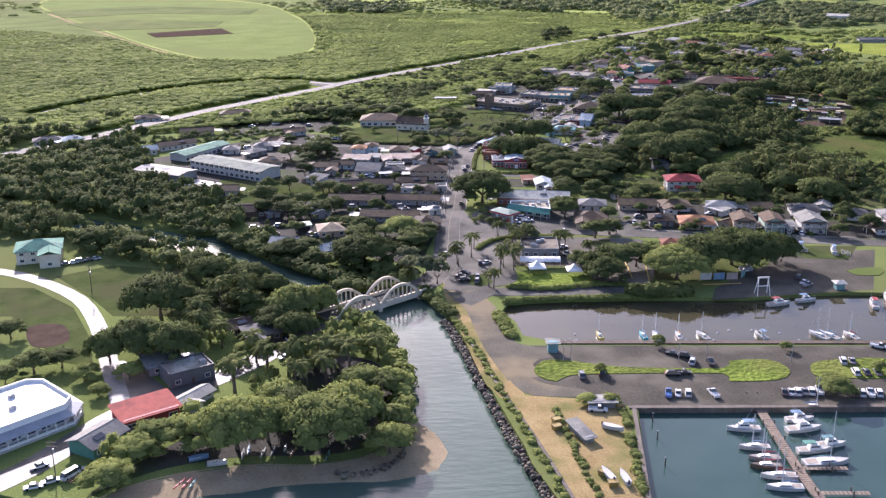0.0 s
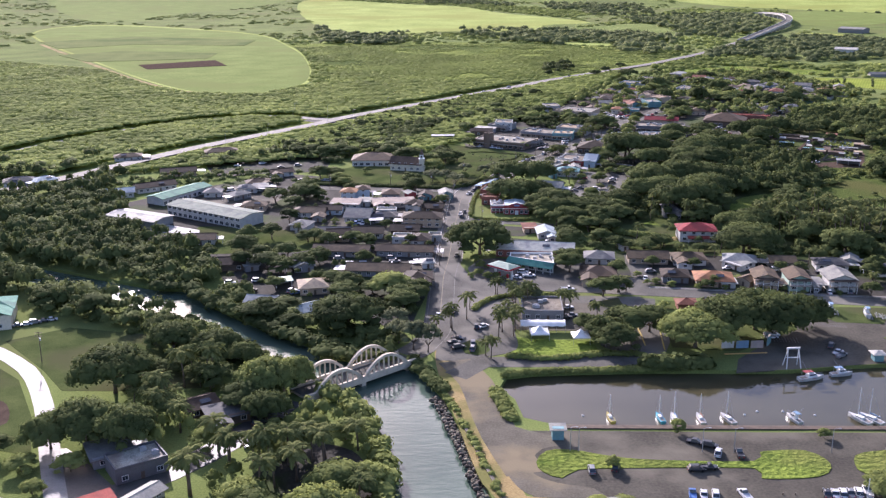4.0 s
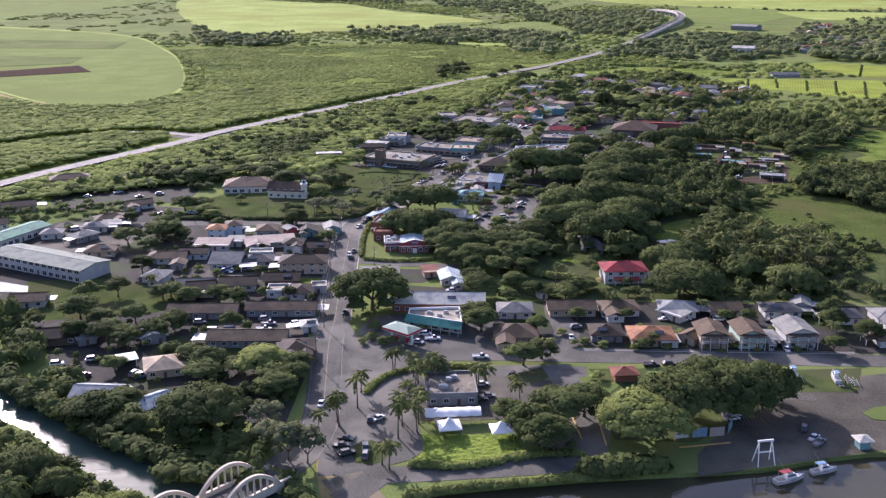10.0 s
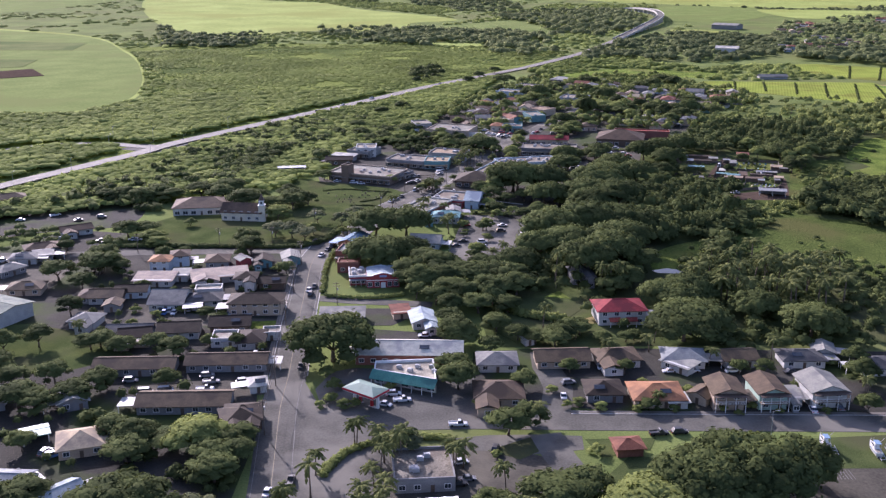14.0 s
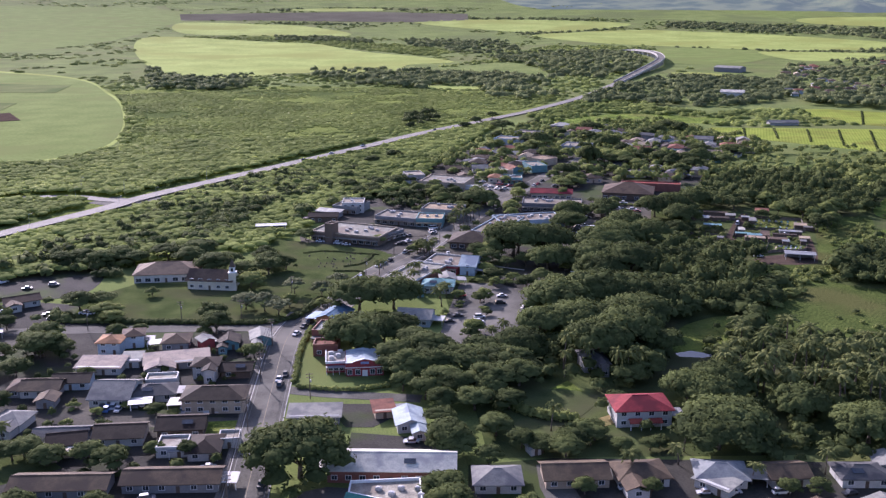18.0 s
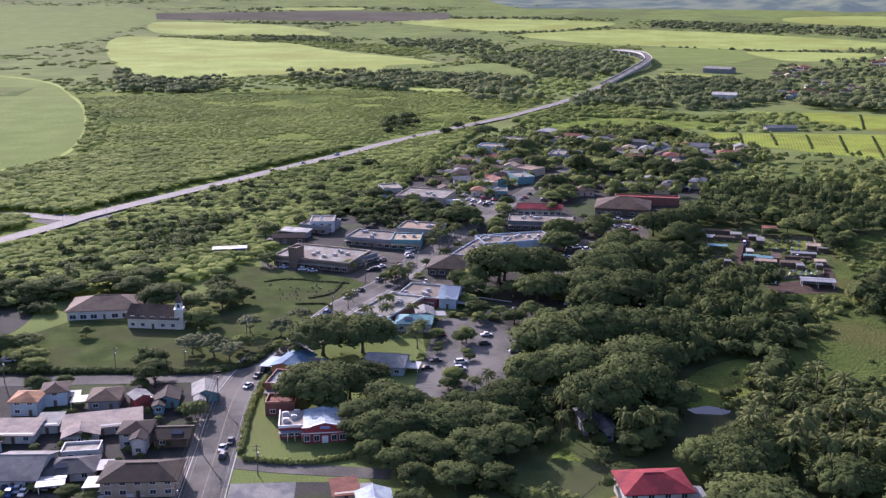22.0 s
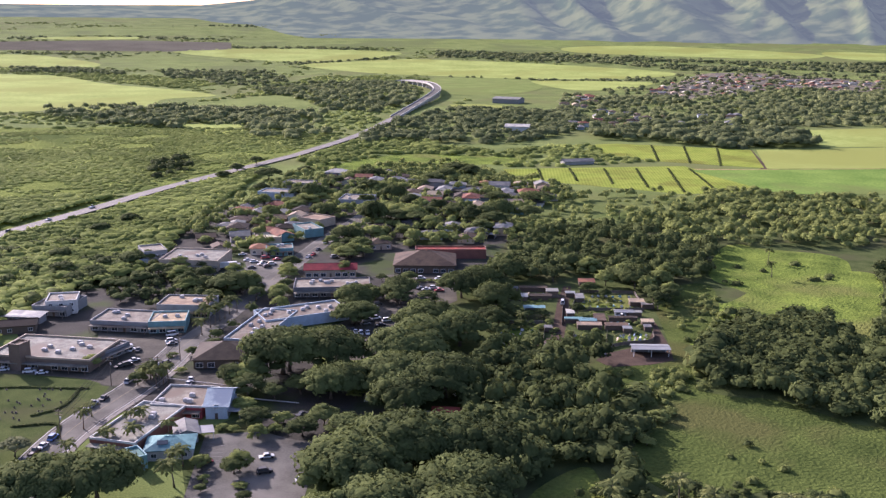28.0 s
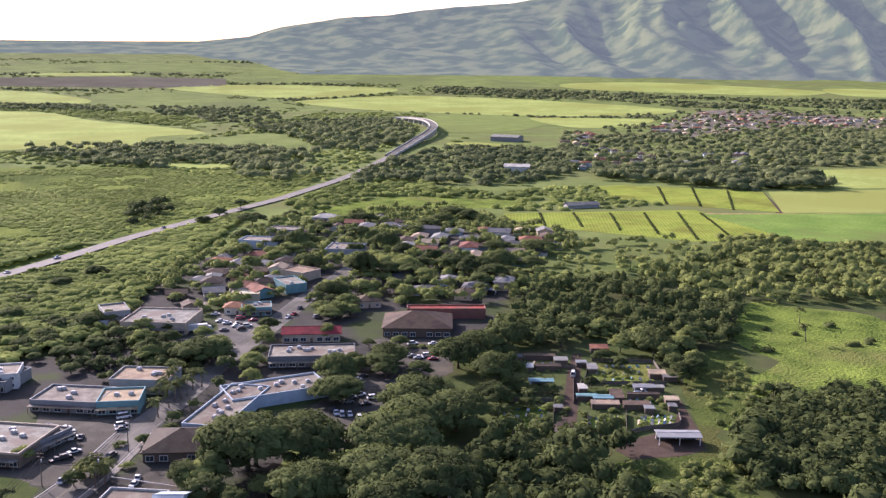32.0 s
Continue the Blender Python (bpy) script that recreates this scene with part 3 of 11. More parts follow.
TREES = {}
for i in range(4):
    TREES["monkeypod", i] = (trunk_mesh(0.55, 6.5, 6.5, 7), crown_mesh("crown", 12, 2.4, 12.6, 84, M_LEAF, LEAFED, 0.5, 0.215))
    # same tree in brighter leaf: paler crowns, and sunlight put into the colour
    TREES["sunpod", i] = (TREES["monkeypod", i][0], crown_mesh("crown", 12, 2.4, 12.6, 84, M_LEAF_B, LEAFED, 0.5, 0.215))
    TREES["broad", i] = (trunk_mesh(0.28, 4.5, 2.2, 5), crown_mesh("crown", 5, 0.4, 10.2, 27, M_LEAF, LEAFED, 0.5, 0.33))
    TREES["bright", i] = (trunk_mesh(0.22, 3.8, 2.0, 5), crown_mesh("crown", 5, 0.3, 9.0, 27, M_LEAF_B, LEAFED, 0.55, 0.33))
    TREES["shrub", i] = (trunk_mesh(0.08, 1.0, 0.6, 4, 0.1), crown_mesh("crown", 1.6, 0.2, 2.6, 9, M_LEAF_B, MID, 0.8, 0.45))
    TREES["grey", i] = (trunk_mesh(0.22, 4.2, 2.6, 6), crown_mesh("crown", 5, 3.0, 9.5, 20, M_LEAF_G, MID, 0.6, 0.26))
    TREES["palm", i] = palm_meshes(i)
LEAFY = {"sunpod": ("rain_tree", "broad umbrella-shaped rain tree with bright sunlit crown", "tree"), "monkeypod": ("rain_tree", "broad umbrella-shaped rain tree with dark green crown", "tree"), "broad": ("tree", "leafy dark green broadleaf tree", "tree"),
         "bright": ("tree", "leafy tree with bright yellow-green crown", "tree"), "shrub": ("shrub", "small rounded green garden shrub", "shrub"),
         "grey": ("bare_tree", "thin-leaved tree with greyish sparse crown", "tree"), "palm": ("palm_tree", "tall coconut palm with arching feathery fronds", "palm tree")}
tree_count = [0]


def tree(kind, x, y, r, h, z=0.0, label="", where=""):
    """One tree of its kind: r the crown's radius, h the height."""
    name, text, cat = LEAFY[kind]
    tree_count[0] += 1
    n = tree_count[0]
    base_r, base_h = {"sunpod": (12, 12.2), "monkeypod": (12, 12.2), "broad": (5, 10.8), "bright": (5, 9.8), "shrub": (1.6, 3.0), "grey": (5, 10), "palm": (3.3, 11.5)}[kind]
    t = new(name)
    t.empty_display_size = 0.5
    t.matrix_basis = pose(x, y, z, 0, 0, (n * 137.5) % 360)
    tagged(t, label or (text + (", " + where if where else "")), cat, cat + "s of the town")
    tm, cm = TREES[kind, n % 4]
    sc = Matrix.Diagonal((r / base_r, r / base_r, h / base_h, 1))
    part("trunk", tm, None, t, at=sc)
    part("crown", cm, None, t, at=sc)
    return t


def trees(kind, where, rows):
    for x, y, r, h in rows:
        tree(kind, x, y, r, h, where=where)


def wood(name, pts, gap, r0, r1, tall, mat, label, protos=MID, cover=0.9, seed=1, respect=True, flat=0.75, even=0.0, patchy=0.0):
    """Uncountable growth over an outline: boughs close together, low and high, leaving clear what has been built."""
    g = np.random.default_rng(seed)
    cell = gap * 2.3
    if protos is FINE or protos is MID:
        gap, r0, r1 = gap * 0.84, r0 * 0.8, r1 * 0.98
    xs, ys = [p[0] for p in pts], [p[1] for p in pts]
    X, Y = np.meshgrid(np.arange(min(xs), max(xs), gap), np.arange(min(ys), max(ys), gap))
    X, Y = X.ravel() + g.uniform(-0.55, 0.55, X.size) * gap, Y.ravel() + g.uniform(-0.55, 0.55, X.size) * gap
    ok = inside_many(X, Y, pts) & (g.random(len(X)) < cover)
    X, Y = X[ok], Y[ok]
    if respect:
        keep = np.ones(len(X), bool)
        for x0, x1, y0, y1, poly in CLEAR:
            near = np.nonzero((X > x0) & (X < x1) & (Y > y0) & (Y < y1))[0]
            if len(near):
                keep[near[inside_many(X[near], Y[near], poly)]] = False
        X, Y = X[keep], Y[keep]
    # thinner in patches, and bigger where it grows thick
    patch = np.sin(X * 0.013 + seed) * np.sin(Y * 0.017 + seed * 2) + 0.6 * np.sin(X * 0.041 + Y * 0.027) * np.sin(Y * 0.05 - X * 0.02 + seed)
    keep = g.random(len(X)) < (1.0 + 0.12 * patch if protos is TUFT else 0.86 + 0.3 * patch)
    if patchy:
        keep &= patch + 0.35 * np.sin(X * 0.11 + seed) * np.sin(Y * 0.09 + X * 0.03) + g.normal(0, 0.12, len(X)) > patchy
    X, Y, patch = X[keep], Y[keep], patch[keep]
    n = len(X)
    R = r0 + (r1 - r0) * g.random(n) ** 1.3 * (1.0 + 0.3 * patch)
    # every bough belongs to the nearest of loosely spaced trees, whose dome gives its height
    best, high, side = np.full(n, 1e9), np.zeros(n), np.zeros((n, 3))
    ci, cj = np.floor(X / cell).astype(int), np.floor(Y / cell).astype(int)
    for di in (-1, 0, 1):
        for dj in (-1, 0, 1):
            a, c = ci + di, cj + dj
            h1 = np.abs(np.sin(a * 12.9898 + c * 78.233 + seed) * 43758.5453) % 1
            h2 = np.abs(np.sin(a * 39.3468 + c * 11.135 + seed) * 24634.6345) % 1
            h3 = np.abs(np.sin(a * 73.156 + c * 52.235 + seed) * 31415.926) % 1
            ox, oy = X - (a + 0.15 + 0.7 * h1) * cell, Y - (c + 0.15 + 0.7 * h2) * cell
            d = np.hypot(ox, oy)
            near = d < best
            side[near] = np.stack([ox, oy, np.full(n, 0.5 * cell)], -1)[near] / (0.8 * cell)
            best[near], high[near] = d[near], h3[near]
    T = tall * (0.55 + 0.55 * high) * (0.5 + 0.5 * np.sqrt(np.clip(1 - (best / (cell * 0.8)) ** 2, 0, 1))) * g.uniform(0.9, 1.12, n)
    T = T * (1 - even) + tall * even * (0.85 + 0.2 * patch * 0.5)
    T = np.maximum(T, R * flat * 0.66)
    Z = np.array([rise(x, y) for x, y in zip(X, Y)])
    H = np.maximum(R * flat, T * 0.45)
    v, f, q = grow(protos, np.stack([X, Y, Z + T - H * 0.8], -1), R, H, g.random(n) * 6.28, side)
    return tagged(new(name, numpy_mesh(name, v, f, mat, q)), label, "vegetation", kind="stuff")


# ---- houses ----
COL = {"faded green": (0.16, 0.20, 0.175), "mint": (0.34, 0.46, 0.38), "umber": (0.16, 0.115, 0.085), "yellow": (0.55, 0.45, 0.12), "cyan": (0.10, 0.42, 0.50), "faded brown": (0.27, 0.25, 0.225), "grey": (0.22, 0.22, 0.22), "dark grey": (0.12, 0.12, 0.125), "light grey": (0.25, 0.25, 0.24), "white": (0.49, 0.48, 0.445), "brown": (0.115, 0.083, 0.06), "dark brown": (0.05, 0.038, 0.031),
       "tan": (0.42, 0.33, 0.24), "cream": (0.62, 0.56, 0.44), "red": (0.33, 0.065, 0.06), "rust": (0.24, 0.10, 0.07), "orange": (0.36, 0.18, 0.10), "pink": (0.34, 0.285, 0.25), "teal": (0.15, 0.29, 0.30),
       "green": (0.10, 0.26, 0.20), "blue": (0.17, 0.27, 0.38), "pale blue": (0.40, 0.47, 0.52), "blue-grey": (0.27, 0.29, 0.31)}
PANES, FRAMES = {}, {}


def window_meshes(w, h):
    key = (w, h)
    if key not in FRAMES:
        f = Shape()
        t = 0.12
        f.box(-w / 2 - t, -0.08, -t, w / 2 + t, 0.04, 0).box(-w / 2 - t, -0.08, h, w / 2 + t, 0.04, h + t)
        f.box(-w / 2 - t, -0.08, 0, -w / 2, 0.04, h).box(w / 2, -0.08, 0, w / 2 + t, 0.04, h).box(-0.03, -0.06, 0, 0.03, 0.04, h)
        FRAMES[key] = f.mesh("window", M_WHITE)
        PANES[key] = Shape().box(-w / 2, -0.03, 0, w / 2, 0.03, h).mesh("pane", M_GLASS)
    return FRAMES[key], PANES[key]


def add_window(parent, m, w=1.5, h=1.2):
    fm, pm = window_meshes(w, h)
    ob = part("window", fm, None, parent, at=m)
    part("pane", pm, None, ob)


def roof_shape(kind, w, d, h, over, slope):
    """The roof over a plan w by d with its eaves at h."""
    s = Shape()
    a, b, t = w / 2 + over, d / 2 + over, 0.22
    e = h - over * slope * 0.5
    if kind == "hip":
        k = min(a, b)
        top = e + k * slope
        ra, rb = max(a - k, 0.05), max(b - k, 0.05)
        rings = [[(-a, -b, e - t), (a, -b, e - t), (a, b, e - t), (-a, b, e - t)], [(-a, -b, e), (a, -b, e), (a, b, e), (-a, b, e)], [(-ra, -rb, top), (ra, -rb, top), (ra, rb, top), (-ra, rb, top)]]
        s.loft(rings)
        s.box(-ra - 0.12, -rb - 0.12, top - 0.12, ra + 0.12, rb + 0.12, top + 0.07, top=0.08)
    elif kind in ("gable", "cross"):
        along = w >= d if kind == "gable" else w < d
        if not along:
            a, b = b, a
        top = e + b * slope
        prof = [(-b, e - t), (0, top - t), (b, e - t), (b, e), (0, top), (-b, e)]
        rings = [[((x, y, z) if along else (-y, x, z)) for y, z in prof] for x in (-a, a)]
        s.loft(rings)
        c = a + 0.04
        q = [(-c, -0.18, top - 0.05), (c, -0.18, top - 0.05), (c, 0.18, top - 0.05), (-c, 0.18, top - 0.05), (-c, 0, top + 0.09), (c, 0, top + 0.09)]
        s.add([p if along else (-p[1], p[0], p[2]) for p in q], [(0, 1, 5, 4), (2, 3, 4, 5), (0, 4, 3), (1, 2, 5)])
    elif kind == "shed":
        s.add([(-a, -b, e - t), (a, -b, e - t), (a, b, e - t + d * 0.1), (-a, b, e - t + d * 0.1), (-a, -b, e), (a, -b, e), (a, b, e + d * 0.1), (-a, b, e + d * 0.1)],
              [(0, 3, 2, 1), (4, 5, 6, 7), (0, 1, 5, 4), (1, 2, 6, 5), (2, 3, 7, 6), (3, 0, 4, 7)])
    else:
        s.box(-w / 2 + 0.3, -d / 2 + 0.3, h - 0.15, w / 2 - 0.3, d / 2 - 0.3, h + 0.05)
    return s


def house(x, y, w, d, h, rot, roof="hip", roof_col="grey", wall_col="white", name="house", label="", slope=0.36, over=0.8, windows=True, units=0, metal=False, porches=0, rim=""):
    """A building on the plan w by d, its walls h high, turned by rot: body, roof, windows with panes, door."""
    shop = name not in ('house', 'church', 'restaurant')
    if shop and roof == 'flat' and h < 8:
        h *= 0.85
    storeys = 1 if shop and h < 5.4 else 2 if h > 4.4 else 1
    text = label or ("%s house with %s %s roof, %s walls" % ("two-storey" if storeys == 2 else "single-storey", roof_col, {"hip": "hipped", "gable": "gabled", "cross": "gabled", "shed": "lean-to", "flat": "flat"}[roof], wall_col))
    cat = "house" if name == "house" else name.replace("_", " ")
    t = thing(name, pose(x, y, 0, 0, 0, rot), text, cat, "buildings of the town")
    rm = roofing(*COL[roof_col], roof == "flat", 0.5 if metal else 0.8)
    wm = paint(*COL[wall_col])
    s = Shape().box(-w / 2, -d / 2, -0.3, w / 2, d / 2, h)
    if roof in ("gable", "cross"):
        along = w >= d if roof == "gable" else w < d
        a, b = (w / 2, d / 2) if along else (d / 2, w / 2)
        pts = [(sx * a, yy, zz) for sx in (-1, 1) for yy, zz in ((-b, h), (b, h), (0, h + b * slope - 0.05))]
        s.add([p if along else (-p[1], p[0], p[2]) for p in pts], [(0, 1, 2), (3, 5, 4), (0, 2, 5, 3), (1, 4, 5, 2)])
    part("wall", s, wm, t)
    part("roof", roof_shape(roof, w, d, h, over, slope), rm, t)
    if roof == "flat":
        p = Shape()
        q = 0.3
        p.box(-w / 2 - 0.05, -d / 2 - 0.05, h, w / 2 + 0.05, -d / 2 + q, h + 0.7).box(-w / 2 - 0.05, d / 2 - q, h, w / 2 + 0.05, d / 2 + 0.05, h + 0.7)
        p.box(-w / 2 - 0.05, -d / 2 + q, h, -w / 2 + q, d / 2 - q, h + 0.7).box(w / 2 - q, -d / 2 + q, h, w / 2 + 0.05, d / 2 - q, h + 0.7)
        part("parapet", p, paint(*COL[rim]) if rim else wm, t)
    r = random.Random(int(x * 7 + y * 13))
    if name == "house" and roof != "flat" and windows:
        pick = r.random()
        sx = r.choice((-1, 1))
        if pick < 0.2:                                  # a wing towards the street
            ww, wd = w * r.uniform(0.36, 0.46), d * 0.55
            off = sx * (w / 2 - ww / 2 - 0.3)
            part("wing_wall", Shape().box(-ww / 2, -wd, -0.3, ww / 2, 0.5, h - 0.1), wm, t, at=pose(off, -d / 2, 0))
            part("wing_roof", roof_shape("gable" if ww < wd + 0.5 else "cross", ww, wd + 0.5, h - 0.1, over * 0.8, slope), rm, t, at=pose(off, -d / 2 - wd / 2 + 0.25, 0.05))
            add_window(t, pose(off, -d / 2 - wd - 0.02, 1.0))
        if pick > 0.55:                                   # a carport or lanai on posts
            cw, cd = r.uniform(4.0, 6.0), d * r.uniform(0.5, 0.8)
            side = -sx * (w / 2 + cw / 2 - 0.2)
            part("carport_roof", Shape().box(-cw / 2, -cd / 2, 2.45, cw / 2, cd / 2, 2.6), paint(*COL[r.choice(("light grey", "white", roof_col, "grey"))], 0.6), t, at=pose(side, -d * 0.1, 0, 0, -2.5 * sx))
            for px in (-1, 1):
                for py in (-1, 1):
                    part("post", Shape().box(-0.07, -0.07, 0, 0.07, 0.07, 2.45), M_WHITE, t, at=pose(side + px * (cw / 2 - 0.25), -d * 0.1 + py * (cd / 2 - 0.25), 0))
        if r.random() < 0.3:
            part("solar_panel", Shape().box(-1.6, -0.9, 0, 1.6, 0.9, 0.08), M_GLASS, t, "dark glass", at=pose(sx * w * 0.15, -d * 0.27, h + d * 0.27 * slope + 0.12, math.degrees(math.atan(slope)), 0, 0)) if roof == "hip" or (roof == "gable" and w >= d) else None
    for i in range(porches):
        px = w * (-0.18 + 0.36 * i)
        part("porch_roof", roof_shape("gable", 3.6, 2.6, 2.5, 0.2, 0.6), rm, t, at=pose(px, -d / 2 - 1.2, 0, 0, 0, 0))
        for sx in (-1, 1):
            part("porch_post", Shape().box(-0.09, -0.09, 0, 0.09, 0.09, 2.5), M_WHITE, t, at=pose(px + sx * 1.6, -d / 2 - 2.3, 0))
    for i in range(units):
        ux, uy = r.uniform(-w * 0.36, w * 0.36), r.uniform(-d * 0.33, d * 0.33)
        u = Shape().box(-0.9, -0.7, 0, 0.9, 0.7, 1.0, top=0.05).box(-0.6, -0.5, 1.0, 0.6, 0.5, 1.15, top=0.1)
        part("air_conditioner", u, M_METAL, t, at=pose(ux, uy, h + 0.04))
    if windows:
        n = max(1, int(w // 3.6))
        ww, wh = (2.4, 1.7) if shop else (1.5, 1.2)
        if shop and roof == 'flat':
            part('awning', Shape().box(-w / 2 + 0.3, -d / 2 - 2.8, 2.6, w / 2 - 0.3, -d / 2 - 0.02, 2.85), rm, t)
            for i in range(max(2, int(w // 5))):
                part('awning_post', Shape().box(-0.08, -0.08, 0, 0.08, 0.08, 2.6), M_WOOD, t, at=pose(-w / 2 + 0.6 + (w - 1.2) * i / (max(2, int(w // 5)) - 1), -d / 2 - 2.6, 0))
        for fl in range(storeys):
            z = 1.0 + fl * 2.7
            for i in range(n):
                wx = -w / 2 + w * (i + 0.5) / n
                if fl == 0 and i == n // 2:
                    continue
                add_window(t, pose(wx, -d / 2 - 0.02, z - (0.5 if shop and fl == 0 else 0)), ww, wh)
        door = part("door", Shape().box(-0.5, -0.06, 0, 0.5, 0.03, 2.05), paint(*COL["brown"]), t, at=pose(-w / 2 + w * (n // 2 + 0.5) / n, -d / 2 - 0.02, 0))
    c, s2 = math.cos(radians(rot)), math.sin(radians(rot))
    o = 1.8
    clear([(x + c * px - s2 * py, y + s2 * px + c * py) for px, py in ((-w / 2 - o, -d / 2 - o - 1), (w / 2 + o, -d / 2 - o - 1), (w / 2 + o, d / 2 + o), (-w / 2 - o, d / 2 + o))])
    return t


def balcony(t, w, d):
    """A balcony on posts across the front of a two-storey house."""
    y0, y1 = -d / 2 - 2.0, -d / 2 - 0.09
    part("balcony_floor", Shape().box(-w / 2, y0, 2.62, w / 2, y1, 2.8), M_WOOD, t)
    part("balcony_roof", Shape().add([(-w / 2 - 0.3, y0 - 0.3, 5.0), (w / 2 + 0.3, y0 - 0.3, 5.0), (w / 2 + 0.3, y1, 5.25), (-w / 2 - 0.3, y1, 5.25), (-w / 2 - 0.3, y0 - 0.3, 5.12), (w / 2 + 0.3, y0 - 0.3, 5.12), (w / 2 + 0.3, y1, 5.37), (-w / 2 - 0.3, y1, 5.37)],
                                         [(0, 3, 2, 1), (4, 5, 6, 7), (0, 1, 5, 4), (1, 2, 6, 5), (2, 3, 7, 6), (3, 0, 4, 7)]), paint(*COL["brown"]), t)
    part("railing", Shape().box(-w / 2, y0, 3.65, w / 2, y0 + 0.1, 3.75).box(-w / 2, y0 + 0.02, 2.95, w / 2, y0 + 0.08, 3.05), M_WHITE, t)
    for i in range(int(w / 0.45) + 1):
        part("baluster", Shape().box(-0.03, -0.03, 3.05, 0.03, 0.03, 3.65), M_WHITE, t, at=pose(-w / 2 + 0.05 + (w - 0.1) * i / int(w / 0.45), y0 + 0.05, 0))
    for i in range(4):
        part("post", Shape().box(-0.08, -0.08, 0, 0.08, 0.08, 5.0), M_WHITE, t, at=pose(-w / 2 + 0.1 + (w - 0.2) * i / 3, y0 + 0.1, 0))
    return t


def awning_shop(plan):
    """A low wedge-shaped shop: white parapet round a gravel roof, and a deep sloping green awning along its front."""
    (ax, ay), (bx, by) = plan[0], plan[1]
    t = thing("shop_building", pose(0, 0, 0), "wedge-shaped shop with white parapet and sloping green awning", "shop building", "buildings of the town")
    n = len(plan)
    part("wall", Shape().loft([[(x, y, z) for x, y in plan] for z in (-0.3, 3.9)]), paint(0.42, 0.44, 0.40), t)
    part("roof", Shape().loft([[(x, y, z) for x, y in plan] for z in (3.9, 3.96)]), roofing(0.42, 0.40, 0.36, True, 0.8), t)
    for i in range(n):
        p, q = Vector((*plan[i], 0)), Vector((*plan[(i + 1) % n], 0))
        d = q - p
        part("parapet", Shape().box(0.02, -0.06, 3.9, d.length - 0.02, 0.3, 4.75), M_WHITE, t, at=pose(p.x, p.y, 0, 0, 0, math.degrees(math.atan2(d.y, d.x))))
    d = Vector((bx - ax, by - ay, 0))
    ln, ang = d.length, math.degrees(math.atan2(d.y, d.x))
    front = pose(ax, ay, 0, 0, 0, ang)
    part("awning", Shape().add([(-0.5, -3.0, 2.6), (ln + 0.5, -3.0, 2.6), (ln + 0.5, -0.07, 4.5), (-0.5, -0.07, 4.5), (-0.5, -3.0, 2.78), (ln + 0.5, -3.0, 2.78), (ln + 0.5, -0.07, 4.7), (-0.5, -0.07, 4.7)],
                               [(0, 3, 2, 1), (4, 5, 6, 7), (0, 1, 5, 4), (1, 2, 6, 5), (2, 3, 7, 6), (3, 0, 4, 7)]), roofing(0.09, 0.27, 0.23, False, 0.6), t, "green metal awning", at=front)
    for i in range(7):
        part("awning_post", Shape().box(-0.07, -0.07, 0, 0.07, 0.07, 2.6), M_WHITE, t, at=front @ pose(0.3 + (ln - 0.6) * i / 6, -2.8, 0))
    for i in range(5):
        add_window(t, front @ pose(1.8 + (ln - 3.6) * i / 4, -0.02, 0.6), 2.4, 1.7)
    for u, v in ((0.3, 5.0), (0.55, 7.5), (0.75, 9.0), (0.5, 4.0), (0.85, 6.0)):
        part("air_conditioner", Shape().box(-0.8, -0.6, 0, 0.8, 0.6, 0.9, top=0.05).box(-0.5, -0.4, 0.9, 0.5, 0.4, 1.05, top=0.1), M_METAL, t, at=front @ pose(ln * u, v, 3.96))
    clear([(x + sx, y + sy) for (x, y), (sx, sy) in zip(plan, ((-2, -4), (2, -5), (2, 2), (-2, 2)))])


